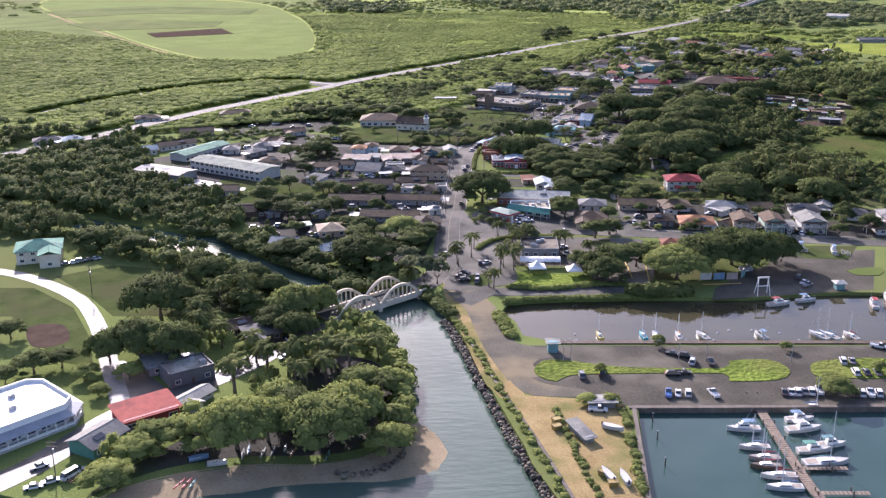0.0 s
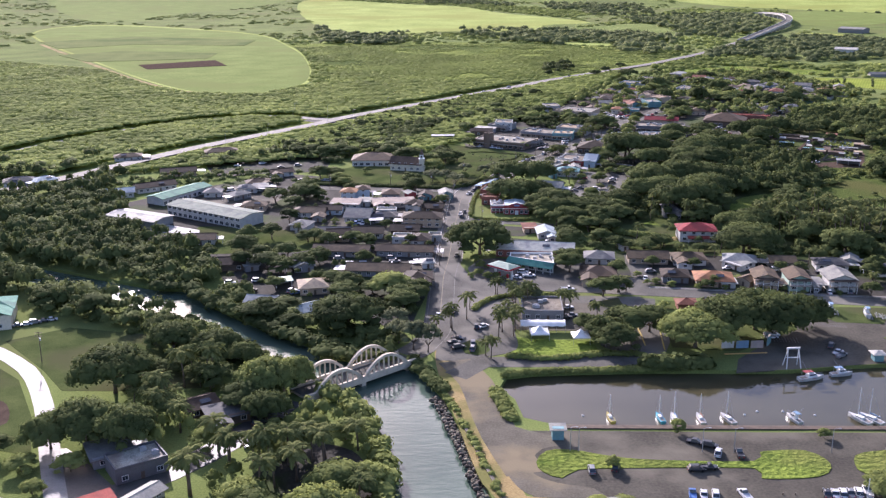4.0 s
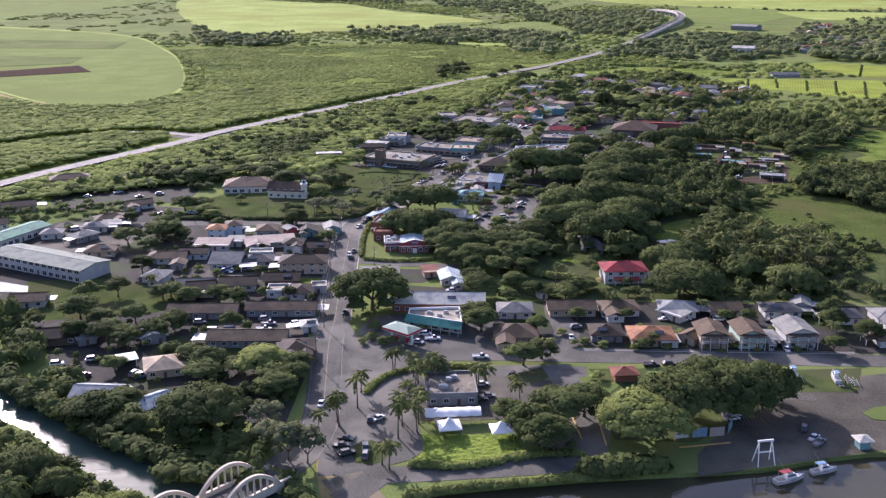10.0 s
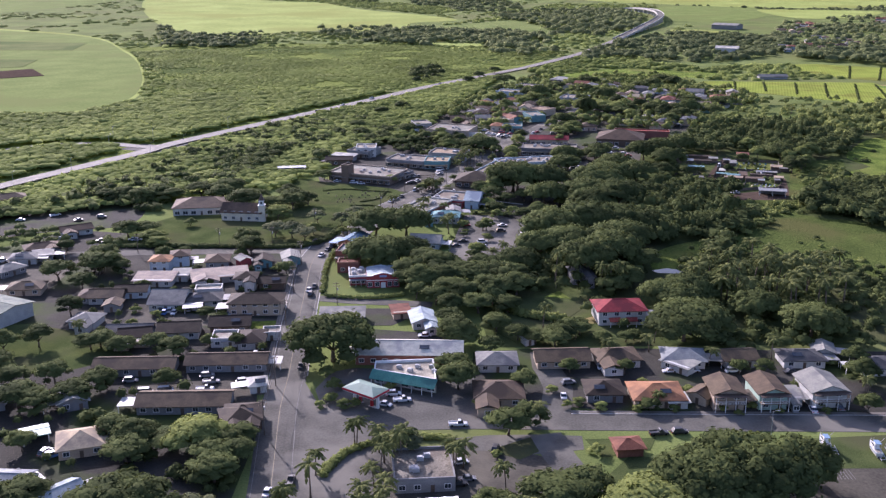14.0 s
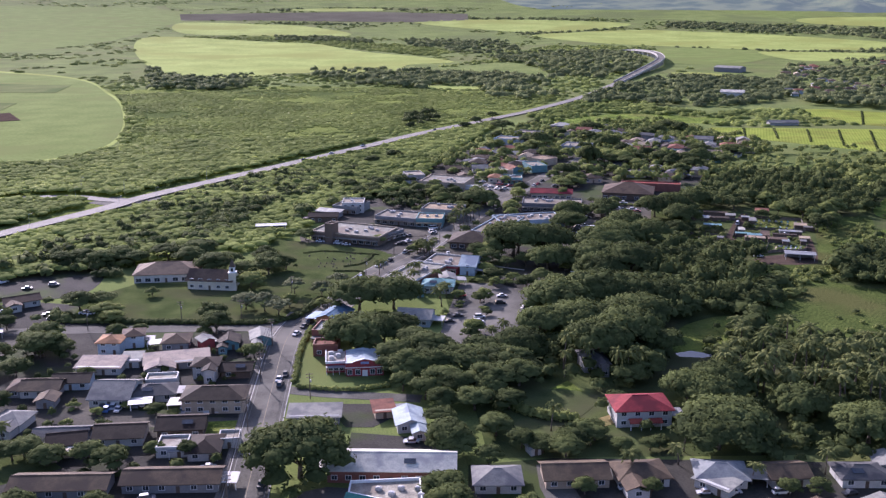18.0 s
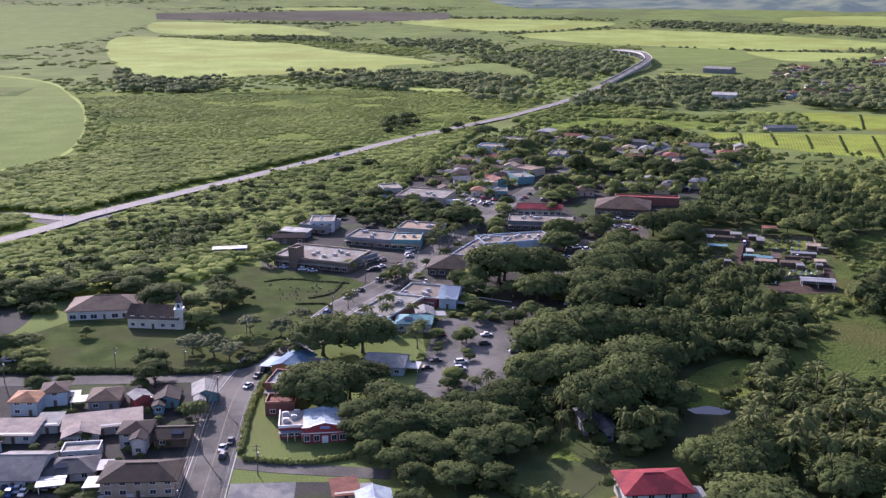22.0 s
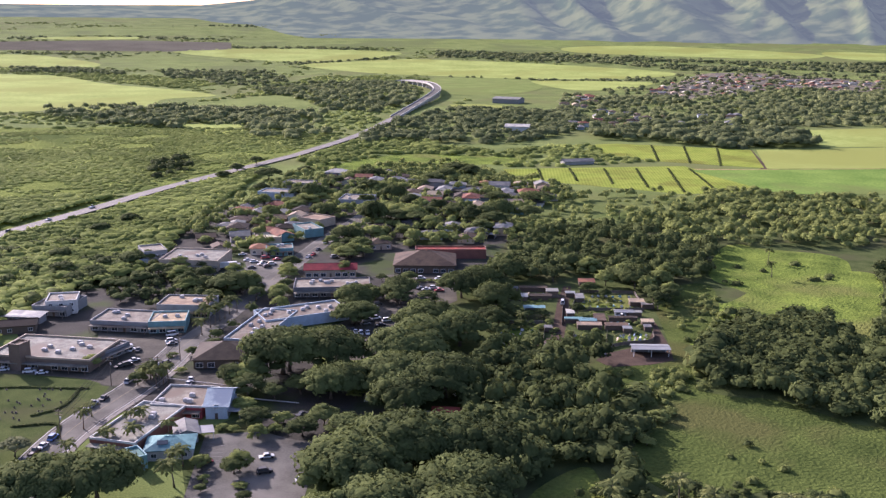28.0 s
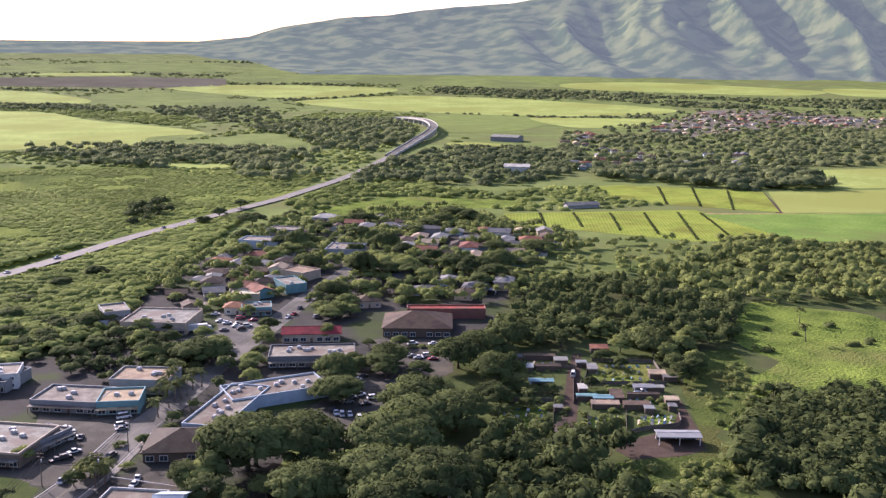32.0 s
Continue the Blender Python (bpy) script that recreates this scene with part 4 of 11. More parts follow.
def gabled_front_shop(x, y, rot):
    """A red shop front with a white-edged gable parapet, a lower wing and a roof of patched blue-grey sheets."""
    t = thing("shop_building", pose(x, y, 0, 0, 0, rot), "red shop front with white-trimmed gable parapet and patched roof", "shop building", "buildings of the town")
    red, trim = paint(0.30, 0.05, 0.05), M_WHITE
    part("wall", Shape().box(-3.4, -7.5, -0.3, 9.4, 7.0, 4.2), red, t)
    part("wing_wall", Shape().box(-10.2, -3.5, -0.3, -3.44, 8.0, 3.5), red, t)
    part("roof", Shape().add([(-3.3, -6.9, 4.24), (3.0, -6.9, 5.1), (9.3, -6.9, 4.24), (-3.3, 6.9, 4.24), (3.0, 6.9, 5.1), (9.3, 6.9, 4.24)], [(0, 1, 4, 3), (1, 2, 5, 4), (0, 2, 1), (3, 4, 5), (0, 3, 5, 2)]), roofing(0.30, 0.38, 0.44, False, 0.5), t, "patched blue-grey metal sheets")
    part("wing_roof", Shape().box(-10.1, -3.3, 3.5, -3.5, 7.9, 3.6), roofing(0.5, 0.49, 0.46, True, 0.8), t)
    for sy, z0 in ((-7.75, 4.2), ):
        face = [(-3.6, 3.4), (9.6, 3.4), (9.6, 5.0), (7.4, 5.0), (6.4, 5.5), (3.0, 6.3), (-0.4, 5.5), (-1.4, 5.0), (-3.6, 5.0)]
        part("front_parapet", Shape().loft([[(u, sy, v) for u, v in face], [(u, sy + 0.24, v) for u, v in face]]), red, t)
        for (u0, v0), (u1, v1) in zip(face[2:-1], face[3:]):
            ln, an = math.hypot(u1 - u0, v1 - v0), math.degrees(math.atan2(v1 - v0, u1 - u0))
            part("coping", Shape().box(-0.05, -0.12, -0.06, ln + 0.05, 0.36, 0.18), trim, t, at=pose(u0, sy, v0) @ pose(0, 0, 0, 0, -an, 0) if an > -90 and an < 90 else pose(u1, sy, v1) @ pose(0, 0, 0, 0, -math.degrees(math.atan2(v0 - v1, u0 - u1)), 0))
    part("cornice", Shape().box(-3.7, -7.95, 3.15, 9.7, -7.5, 3.4), trim, t)
    part("wing_parapet", Shape().box(-10.4, -3.8, 3.5, -3.5, -3.5, 4.3).box(-10.4, -3.5, 3.5, -10.1, 8.1, 4.2), trim, t)
    part("sign", Shape().box(1.6, -7.84, 4.5, 4.4, -7.76, 5.3), paint(0.25, 0.32, 0.55), t, "blue sign board")
    for u in (-2.2, 0.6, 5.6, 8.0):
        add_window(t, pose(u, -7.52, 0.7), 1.5, 1.7)
    for u in (-8.6, -6.8, -5.0):
        add_window(t, pose(u, -3.52, 0.9), 1.5, 1.2)
    part("door", Shape().box(-0.9, -0.06, 0, 0.9, 0.03, 2.2), M_WHITE, t, at=pose(3.0, -7.52, 0))
    part("awning", Shape().box(-10.3, -5.6, 2.5, -3.5, -3.52, 2.66), paint(*COL["grey"]), t)
    for u in (-10.0, -7.8, -5.7, -3.7):
        part("awning_post", Shape().box(-0.07, -0.07, 0, 0.07, 0.07, 2.5), trim, t, at=pose(u, -5.4, 0))
    for u, v, z in ((-8.2, 0.5, 3.6), (-6.0, 2.5, 3.6), (-8.5, 5.0, 3.6), (-5.2, 6.2, 3.6)):
        part("air_conditioner", Shape().box(-0.9, -0.7, 0, 0.9, 0.7, 1.0, top=0.05).box(-0.6, -0.5, 1.0, 0.6, 0.5, 1.15, top=0.1), M_METAL, t, at=pose(u, v, z))
    clear([(x - 12, y - 10), (x + 11, y - 10), (x + 11, y + 9), (x - 12, y + 9)])


def pavilion_restaurant(x, y, w, d, rot):
    """A large low building with cut corners, a deep veranda all round and a flat bright roof."""
    t = thing("restaurant", pose(x, y, 0, 0, 0, rot), "large white restaurant with veranda and flat bright roof", "restaurant")

    def ring(o, z, cut=5.0):
        a, b = w / 2 + o, d / 2 + o
        c = cut + o * 0.6
        return [(-a + c, -b, z), (a - c, -b, z), (a, -b + c, z), (a, b - c, z), (a - c, b, z), (-a + c, b, z), (-a, b - c, z), (-a, -b + c, z)]
    part("wall", Shape().loft([ring(-2.6, -0.3), ring(-2.6, 5.3)]), M_WHITE, t)
    part("parapet", Shape().loft([ring(-2.5, 4.4), ring(-2.5, 6.3), ring(-2.9, 6.3), ring(-2.9, 5.35)], caps=False), M_WHITE, t)
    part("roof", Shape().loft([ring(-2.9, 5.3), ring(-2.9, 5.38)]), paint(0.76, 0.75, 0.72, 0.32), t, "bright flat roof")
    part("veranda_roof", Shape().loft([ring(0.3, 3.2), ring(0.3, 3.4), ring(-2.5, 4.5), ring(-2.5, 4.2)], caps=False), paint(*COL["blue-grey"], 0.5), t, "blue-grey sloping roof")
    part("veranda_floor", Shape().loft([ring(0, 0), ring(0, 0.5)]), M_CONCRETE, t)
    corners = ring(-0.25, 0.5)
    for i in range(8):
        a, b = Vector(corners[i]), Vector(corners[(i + 1) % 8])
        k = max(2, int((b - a).length / 2.6))
        for j in range(k):
            p = a + (b - a) * j / k
            part("column", Shape().box(-0.16, -0.16, 0, 0.16, 0.16, 2.8), M_WHITE, t, at=pose(p.x, p.y, 0.5))
        ang = math.degrees(math.atan2(b.y - a.y, b.x - a.x))
        part("railing", Shape().box(0, -0.05, 0.9, (b - a).length, 0.05, 1.0).box(0, -0.04, 0.1, (b - a).length, 0.04, 0.75), M_WHITE, t, at=pose(a.x, a.y, 0.5, 0, 0, ang))
    inner = ring(-2.62, 1.2)
    for i in range(8):
        a, b = Vector(inner[i]), Vector(inner[(i + 1) % 8])
        ang = math.degrees(math.atan2(b.y - a.y, b.x - a.x))
        k = max(1, int((b - a).length / 4))
        for j in range(k):
            p = a + (b - a) * (j + 0.5) / k
            add_window(t, pose(p.x, p.y, 1.2, 0, 0, ang), 2.4, 1.7)
    for ux, uy in ((-4, 3), (2, -2), (5, 5)):
        part("air_conditioner", Shape().box(-0.9, -0.7, 0, 0.9, 0.7, 1.0, top=0.05).box(-0.6, -0.5, 1.0, 0.6, 0.5, 1.15, top=0.1), M_METAL, t, at=pose(ux, uy, 5.36))
    c, s2 = math.cos(radians(rot)), math.sin(radians(rot))
    clear([(x + c * px - s2 * py, y + s2 * px + c * py) for px, py in ((-w / 2 - 3, -d / 2 - 3), (w / 2 + 3, -d / 2 - 3), (w / 2 + 3, d / 2 + 3), (-w / 2 - 3, d / 2 + 3))])


def kerb(pts, off, mat=None, label="low pale concrete kerb along the street", wide=0.3, high=0.17):
    line = smooth_line(pts, 8.0)
    tagged(new("kerb", ribbon(line, wide, high, 0.3, off).mesh("kerb", mat or M_CONCRETE)), label, "kerb", kind="structure")


def pavement(pts, off, wide, label="grey concrete pavement beside the street"):
    line = smooth_line(pts, 8.0)
    tagged(new("pavement", ribbon(line, wide, 0.15, 0.3, off).mesh("pavement", M_PALE)), label, "pavement", kind="structure")


# ---- the bridge ----
def arch_bridge(x0, y0, x1, y1):
    """A concrete road bridge with two pairs of through arches, hangers and side walls."""
    L = math.hypot(x1 - x0, y1 - y0)
    t = thing("arch_bridge", pose(x0, y0, 0, 0, 0, math.degrees(math.atan2(y1 - y0, x1 - x0))), "white concrete bridge with double arches over the river", "bridge")
    half = 4.6
    part("deck", Shape().box(-3, -half, 0.4, L + 3, half, 1.1), M_BRIDGE, t)
    part("roadway", Shape().box(-3, -half + 0.9, 1.1, L + 3, half - 0.9, 1.16), M_ASPHALT, t)
    for s in (-1, 1):
        part("side_girder", Shape().box(-3, s * half - 0.3, -0.1, L + 3, s * half + 0.3, 1.9), M_BRIDGE, t)
        part("handrail", Shape().box(-3, s * half - 0.4, 1.9, L + 3, s * half + 0.4, 2.12), M_BRIDGE, t)
    for k in range(2):
        a0, span, high = k * L / 2 + 0.2, L / 2 - 0.4, 5.5
        for s in (-1, 1):
            rings = []
            for i in range(25):
                u = i / 24
                c, z = a0 + span * u, 1.2 + high * (1 - (2 * u - 1) ** 2)
                sl = -4 * (2 * u - 1) * high / span
                nn = math.hypot(1, sl)
                dx, dz = -sl / nn * 0.45, 1 / nn * 0.45
                y = s * half
                rings.append([(c - dx, y - 0.4, z - dz), (c - dx, y + 0.4, z - dz), (c + dx, y + 0.4, z + dz), (c + dx, y - 0.4, z + dz)])
            part("arch", Shape().loft(rings), M_BRIDGE, t)
            for i in range(1, 9):
                u = i / 9
                z = 1.2 + high * (1 - (2 * u - 1) ** 2) - 0.3
                part("hanger", Shape().box(-0.2, -0.2, 1.9, 0.2, 0.2, z), M_BRIDGE, t, at=pose(a0 + span * u, s * half, 0))
    for k in range(3):
        part("pier", Shape().box(-0.9, -half - 0.3, -3.0, 0.9, half + 0.3, 0.4, top=0.15), M_BRIDGE, t, at=pose(k * L / 2, 0, 0))
    clear([(x0 - 5, y0 - 8), (x1 + 5, y1 - 8), (x1 + 5, y1 + 8), (x0 - 5, y0 + 8)])
    return t


# ---- vehicles ----
CAR_PAINT = {"white": (0.58, 0.58, 0.57), "silver": (0.48, 0.49, 0.50), "black": (0.02, 0.02, 0.022), "grey": (0.16, 0.165, 0.17), "red": (0.38, 0.03, 0.03), "blue": (0.05, 0.14, 0.36)}
KINDS = {"sedan": (4.6, 0.75, 1.42, -0.9, 1.0), "suv": (4.8, 0.95, 1.75, -1.9, 1.0), "pickup": (5.5, 0.95, 1.8, -0.2, 1.2), "van": (5.2, 1.1, 2.1, -2.2, 1.7)}
GARAGE = {}
tyre = Shape()
tyre.loft([[(0.33 * math.cos(a * math.pi / 6), yy, 0.33 * math.sin(a * math.pi / 6)) for a in range(12)] for yy in (-0.11, 0.11)])
M_TYRE = tyre.mesh("wheel", M_RUBBER)
LAMP = Shape().box(-0.04, -0.22, -0.08, 0.04, 0.22, 0.08, top=0.02).mesh("headlight", M_WHITE)
TAIL = Shape().box(-0.04, -0.18, -0.09, 0.04, 0.18, 0.09, top=0.02).mesh("tail_light", paint(0.4, 0.02, 0.02, 0.3))


def car(kind, colour, x, y, rot, z=0.12):
    key = (kind, colour, y < 420)
    if key not in GARAGE:
        ln, belt, top, c0, c1 = KINDS[kind]
        a, w = ln / 2, 0.9
        mat = material("car_paint_" + colour, CAR_PAINT[colour], CAR_PAINT[colour], 0.4, 1.0, 5.0, 0.0, spec=0.6)
        t = thing(kind, pose(x, y, z, 0, 0, rot), "%s %s parked on the asphalt" % (colour, {"suv": "sport utility car", "sedan": "saloon car", "pickup": "pickup truck", "van": "van"}[kind]), "car", "cars of the town")
        b = Shape()
        prof = [(-a, 0.35, 0.82), (-a + 0.1, belt * 0.9, 0.86), (c0, belt, 0.9), (c1, belt, 0.9), (a - 0.25, belt * 0.88, 0.86), (a, 0.5, 0.8)]
        b.loft([[(px, -pw, 0.28), (px, pw, 0.28), (px, pw, pz * 0.8), (px, pw * 0.93, pz), (px, -pw * 0.93, pz), (px, -pw, pz * 0.8)] for px, pz, pw in prof])
        if kind == "pickup":
            b.box(-a + 0.05, -0.88, belt, c0 - 0.05, -0.78, belt + 0.18).box(-a + 0.05, 0.78, belt, c0 - 0.05, 0.88, belt + 0.18).box(-a + 0.02, -0.78, belt, -a + 0.12, 0.78, belt + 0.18)
        part("body", b, mat, t, smooth=False)
        g = Shape()
        lo, hi = [(c0 - 0.25 * (kind != "pickup"), belt - 0.03), (c1 + 0.35, belt - 0.03)], [(c0 + 0.3, top - 0.06), (c1 - 0.45, top - 0.06)]
        g.loft([[(lo[0][0], -0.82, lo[0][1]), (lo[1][0], -0.82, lo[1][1]), (lo[1][0], 0.82, lo[1][1]), (lo[0][0], 0.82, lo[0][1])], [(hi[0][0], -0.66, hi[0][1]), (hi[1][0], -0.66, hi[1][1]), (hi[1][0], 0.66, hi[1][1]), (hi[0][0], 0.66, hi[0][1])]])
        part("window_band", g, M_GLASS, t, "dark glass")
        part("roof", Shape().box(c0 + 0.22, -0.68, top - 0.07, c1 - 0.38, 0.68, top, top=0.07), mat, t)
        for sx in (-1, 1):
            for sy in (-1, 1):
                part("wheel", M_TYRE, None, t, "black rubber", at=pose(sx * a * 0.62, sy * 0.82, 0.33))
        for sy in (-1, 1) if y < 420 else ():
            part("headlight", LAMP, None, t, at=pose(a - 0.02, sy * 0.58, 0.6))
            part("tail_light", TAIL, None, t, at=pose(-a + 0.02, sy * 0.6, 0.68))
        GARAGE[key] = t
        return t
    return copy_thing(GARAGE[key], pose(x, y, z, 0, 0, rot))


# ---- boats ----
def hull(L, w, high, deep=0.5):
    s = Shape()
    rings = []
    for u in (0, 0.06, 0.3, 0.6, 0.82, 0.95, 1.0):
        q = (1 - max(0, (u - 0.35) / 0.65) ** 2.2) * (0.86 + 0.14 * min(1, u / 0.3))
        hw, sheer = max(0.03, w / 2 * q), high * (1 + 0.35 * u * u)
        x = -L / 2 + L * u
        rings.append([(x, -hw * 0.45, -deep * (1 - 0.6 * u)), (x, hw * 0.45, -deep * (1 - 0.6 * u)), (x, hw * 0.9, 0.15), (x, hw, sheer), (x, -hw, sheer), (x, -hw * 0.9, 0.15)])
    return s.loft(rings)


def boat(kind, x, y, rot, L, hull_col="white", trim="blue", label="", z=-1.3):
    """kind: 'sail' with mast, boom and rolled sail; 'motor' with cabin, windscreen and bridge; 'skiff', open."""
    text = label or {"sail": "%s sailing boat with a tall bare mast" % hull_col, "motor": "%s motor boat with a raised cabin" % hull_col, "skiff": "small open %s skiff" % hull_col}[kind]
    t = thing({"sail": "sailing_boat", "motor": "motor_boat", "skiff": "skiff"}[kind], pose(x, y, z, 0, 0, rot), text, "boat", "boats of the harbour")
    w, hi = L * 0.31, 0.75 + L * 0.03
    part("hull", hull(L, w, hi), paint(*COL[hull_col], 0.3), t)
    part("trim", Shape().box(-L / 2, -w * 0.435, hi * 0.78, L * 0.1, -w * 0.425 - 0.1, hi * 0.9).box(-L / 2, w * 0.425, hi * 0.78, L * 0.1, w * 0.435 + 0.1, hi * 0.9), paint(*COL[trim], 0.4), t)
    if kind == "skiff":
        part("bench", Shape().box(-0.2, -w * 0.4, hi, 0.2, w * 0.4, hi + 0.08), M_WOOD, t)
        part("outboard_motor", Shape().box(-L / 2 - 0.35, -0.2, hi * 0.3, -L / 2, 0.2, hi + 0.5, top=0.06), paint(0.05, 0.05, 0.05, 0.4), t)
        return t
    c = Shape().loft([[(-L * 0.18, -w * 0.33, hi), (L * 0.22, -w * 0.26, hi + 0.1), (L * 0.22, w * 0.26, hi + 0.1), (-L * 0.18, w * 0.33, hi)], [(-L * 0.16, -w * 0.28, hi + (0.6 if kind == "sail" else 1.3)), (L * 0.14, -w * 0.22, hi + (0.5 if kind == "sail" else 1.2)), (L * 0.14, w * 0.22, hi + (0.5 if kind == "sail" else 1.2)), (-L * 0.16, w * 0.28, hi + (0.6 if kind == "sail" else 1.3))]])
    part("cabin", c, M_WHITE, t)
    for sy in (-1, 1):
        zt = hi + (0.3 if kind == "sail" else 0.72)
        part("cabin_window", Shape().box(-L * 0.13, sy * w * 0.305 - 0.05, zt, L * 0.12, sy * w * 0.305 + 0.05, zt + (0.16 if kind == "sail" else 0.36)), M_GLASS, t)
    part("cockpit", Shape().box(-L * 0.44, -w * 0.28, hi + 0.01, -L * 0.2, w * 0.28, hi + 0.06), paint(0.35, 0.30, 0.24), t)
    if kind == "sail":
        hm = L * 1.15
        part("mast", Shape().tube([(L * 0.08, 0, hi), (L * 0.08, 0, hi + hm)], [0.13, 0.09], 6), M_WHITE, t)
        part("boom", Shape().tube([(L * 0.08, 0, hi + 1.2), (-L * 0.38, 0, hi + 1.15)], 0.06, 5), M_METAL, t)
        part("rolled_sail", Shape().tube([(L * 0.05, 0, hi + 1.38), (-L * 0.15, 0, hi + 1.4), (-L * 0.36, 0, hi + 1.3)], [0.2, 0.17, 0.1], 6), paint(*COL[trim], 0.8), t)
        for e in ((L * 0.49, 0, hi * 1.3), (-L * 0.48, 0, hi), (L * 0.05, w * 0.46, hi), (L * 0.05, -w * 0.46, hi)):
            part("stay", Shape().tube([e, (L * 0.08, 0, hi + hm * 0.97)], 0.02, 3), M_METAL, t)
    else:
        part("windscreen", Shape().loft([[(L * 0.142, -w * 0.2, hi + 0.75), (L * 0.18, -w * 0.22, hi + 0.75), (L * 0.18, w * 0.22, hi + 0.75), (L * 0.142, w * 0.2, hi + 0.75)], [(L * 0.142, -w * 0.18, hi + 1.15), (L * 0.15, -w * 0.19, hi + 1.15), (L * 0.15, w * 0.19, hi + 1.15), (L * 0.142, w * 0.18, hi + 1.15)]]), M_GLASS, t)
        part("canopy", Shape().box(-L * 0.34, -w * 0.34, hi + 1.95, L * 0.02, w * 0.34, hi + 2.05, top=0.04), paint(*COL[trim], 0.8), t)
        for px in (-L * 0.32, 0.0):
            for sy in (-1, 1):
                part("canopy_post", Shape().box(px - 0.03, sy * w * 0.32 - 0.03, hi, px + 0.03, sy * w * 0.32 + 0.03, hi + 1.95), M_METAL, t)
        part("flybridge", Shape().box(-L * 0.12, -w * 0.2, hi + 1.3, L * 0.06, w * 0.2, hi + 1.8, top=0.08), M_WHITE, t)
        for sy in (-1, 1):
            part("outrigger", Shape().tube([(-L * 0.05, sy * w * 0.3, hi + 1.2), (-L * 0.3, sy * w * 0.7, hi + L * 0.55)], [0.05, 0.03], 4), M_METAL, t)
        part("rail", Shape().tube([(L * 0.2, -w * 0.3, hi + 0.7), (L * 0.46, 0, hi + 1.1), (L * 0.2, w * 0.3, hi + 0.7)], 0.03, 4), M_METAL, t)
    return t


# ---- street furniture ----
def utility_pole(x, y, h=11.0, rot=0.0):
    t = thing("utility_pole", pose(x, y, 0, 0, 0, rot), "wooden utility pole with cross arms beside the road", "pole", "poles along the road")
    part("pole", Shape().tube([(0, 0, -0.3), (0, 0, h)], [0.17, 0.11], 7), M_BARK, t)
    for z in (h - 0.5, h - 1.6):
        s = Shape().box(-1.2, -0.07, z - 0.07, 1.2, 0.07, z + 0.07)
        for i in (-1.0, -0.4, 0.4, 1.0):
            s.tube([(i, 0, z + 0.07), (i, 0, z + 0.3)], [0.06, 0.04], 5)
        part("cross_arm", s, M_WOOD, t)
    part("transformer", Shape().tube([(0.3, 0, h - 3.2), (0.3, 0, h - 2.3)], 0.24, 8), M_METAL, t)
    return t


def cables(pts, h=10.4):
    """Sagging wires from pole to pole, each wire one object."""
    for off, z in ((-1.0, h), (0.0, h), (1.0, h), (0.3, h - 1.1), (-0.3, h - 3.0)):
        s = Shape()
        for (a, b) in zip(pts[:-1], pts[1:]):
            d = Vector((b[0] - a[0], b[1] - a[1], 0)).normalized()
            side = Vector((d.y, -d.x, 0))
            line = []
            for i in range(9):
                u = i / 8
                line.append(Vector((a[0] + (b[0] - a[0]) * u, a[1] + (b[1] - a[1]) * u, z - 3.2 * u * (1 - u))) + side * off)
            s.tube(line, 0.05, 3)
        tagged(new("overhead_cable", s.mesh("overhead_cable", M_RUBBER)), "thin black overhead cable between utility poles", "cable", "cables along the road")


def kayak(x, y, rot, col, L=4.0):
    t = thing("kayak", pose(x, y, 0.1, 0, 0, rot), "%s kayak lying on the beach sand" % col, "kayak", "kayaks on the beach")
    rings = []
    for u in (0, 0.12, 0.35, 0.65, 0.88, 1.0):
        q = max(0.04, math.sin(math.pi * (0.04 + 0.92 * u)) ** 0.7) * 0.36
        z = 0.12 * (2 * u - 1) ** 2
        rings.append([(L * (u - 0.5), -q * 0.5, z), (L * (u - 0.5), q * 0.5, z), (L * (u - 0.5), q, 0.22 + z), (L * (u - 0.5), 0, 0.32 + z), (L * (u - 0.5), -q, 0.22 + z)])
    part("hull", Shape().loft(rings), paint(*COL[col], 0.35), t)
    part("seat_well", Shape().box(-0.45, -0.2, 0.28, 0.35, 0.2, 0.34), M_RUBBER, t, "dark opening")


def lamp_post(x, y, rot=0.0, h=7.0):
    t = thing("street_lamp", pose(x, y, 0, 0, 0, rot), "slim grey metal street lamp beside asphalt", "street lamp", "street lamps")
    part("post", Shape().tube([(0, 0, 0), (0, 0, h)], [0.12, 0.07], 6), M_METAL, t)
    part("arm", Shape().tube([(0, 0, h), (0.6, 0, h + 0.3), (1.5, 0, h + 0.3)], 0.05, 5), M_METAL, t)
    part("lamp_head", Shape().box(1.3, -0.15, h + 0.2, 2.0, 0.15, h + 0.38, top=0.05), M_METAL, t)
    return t


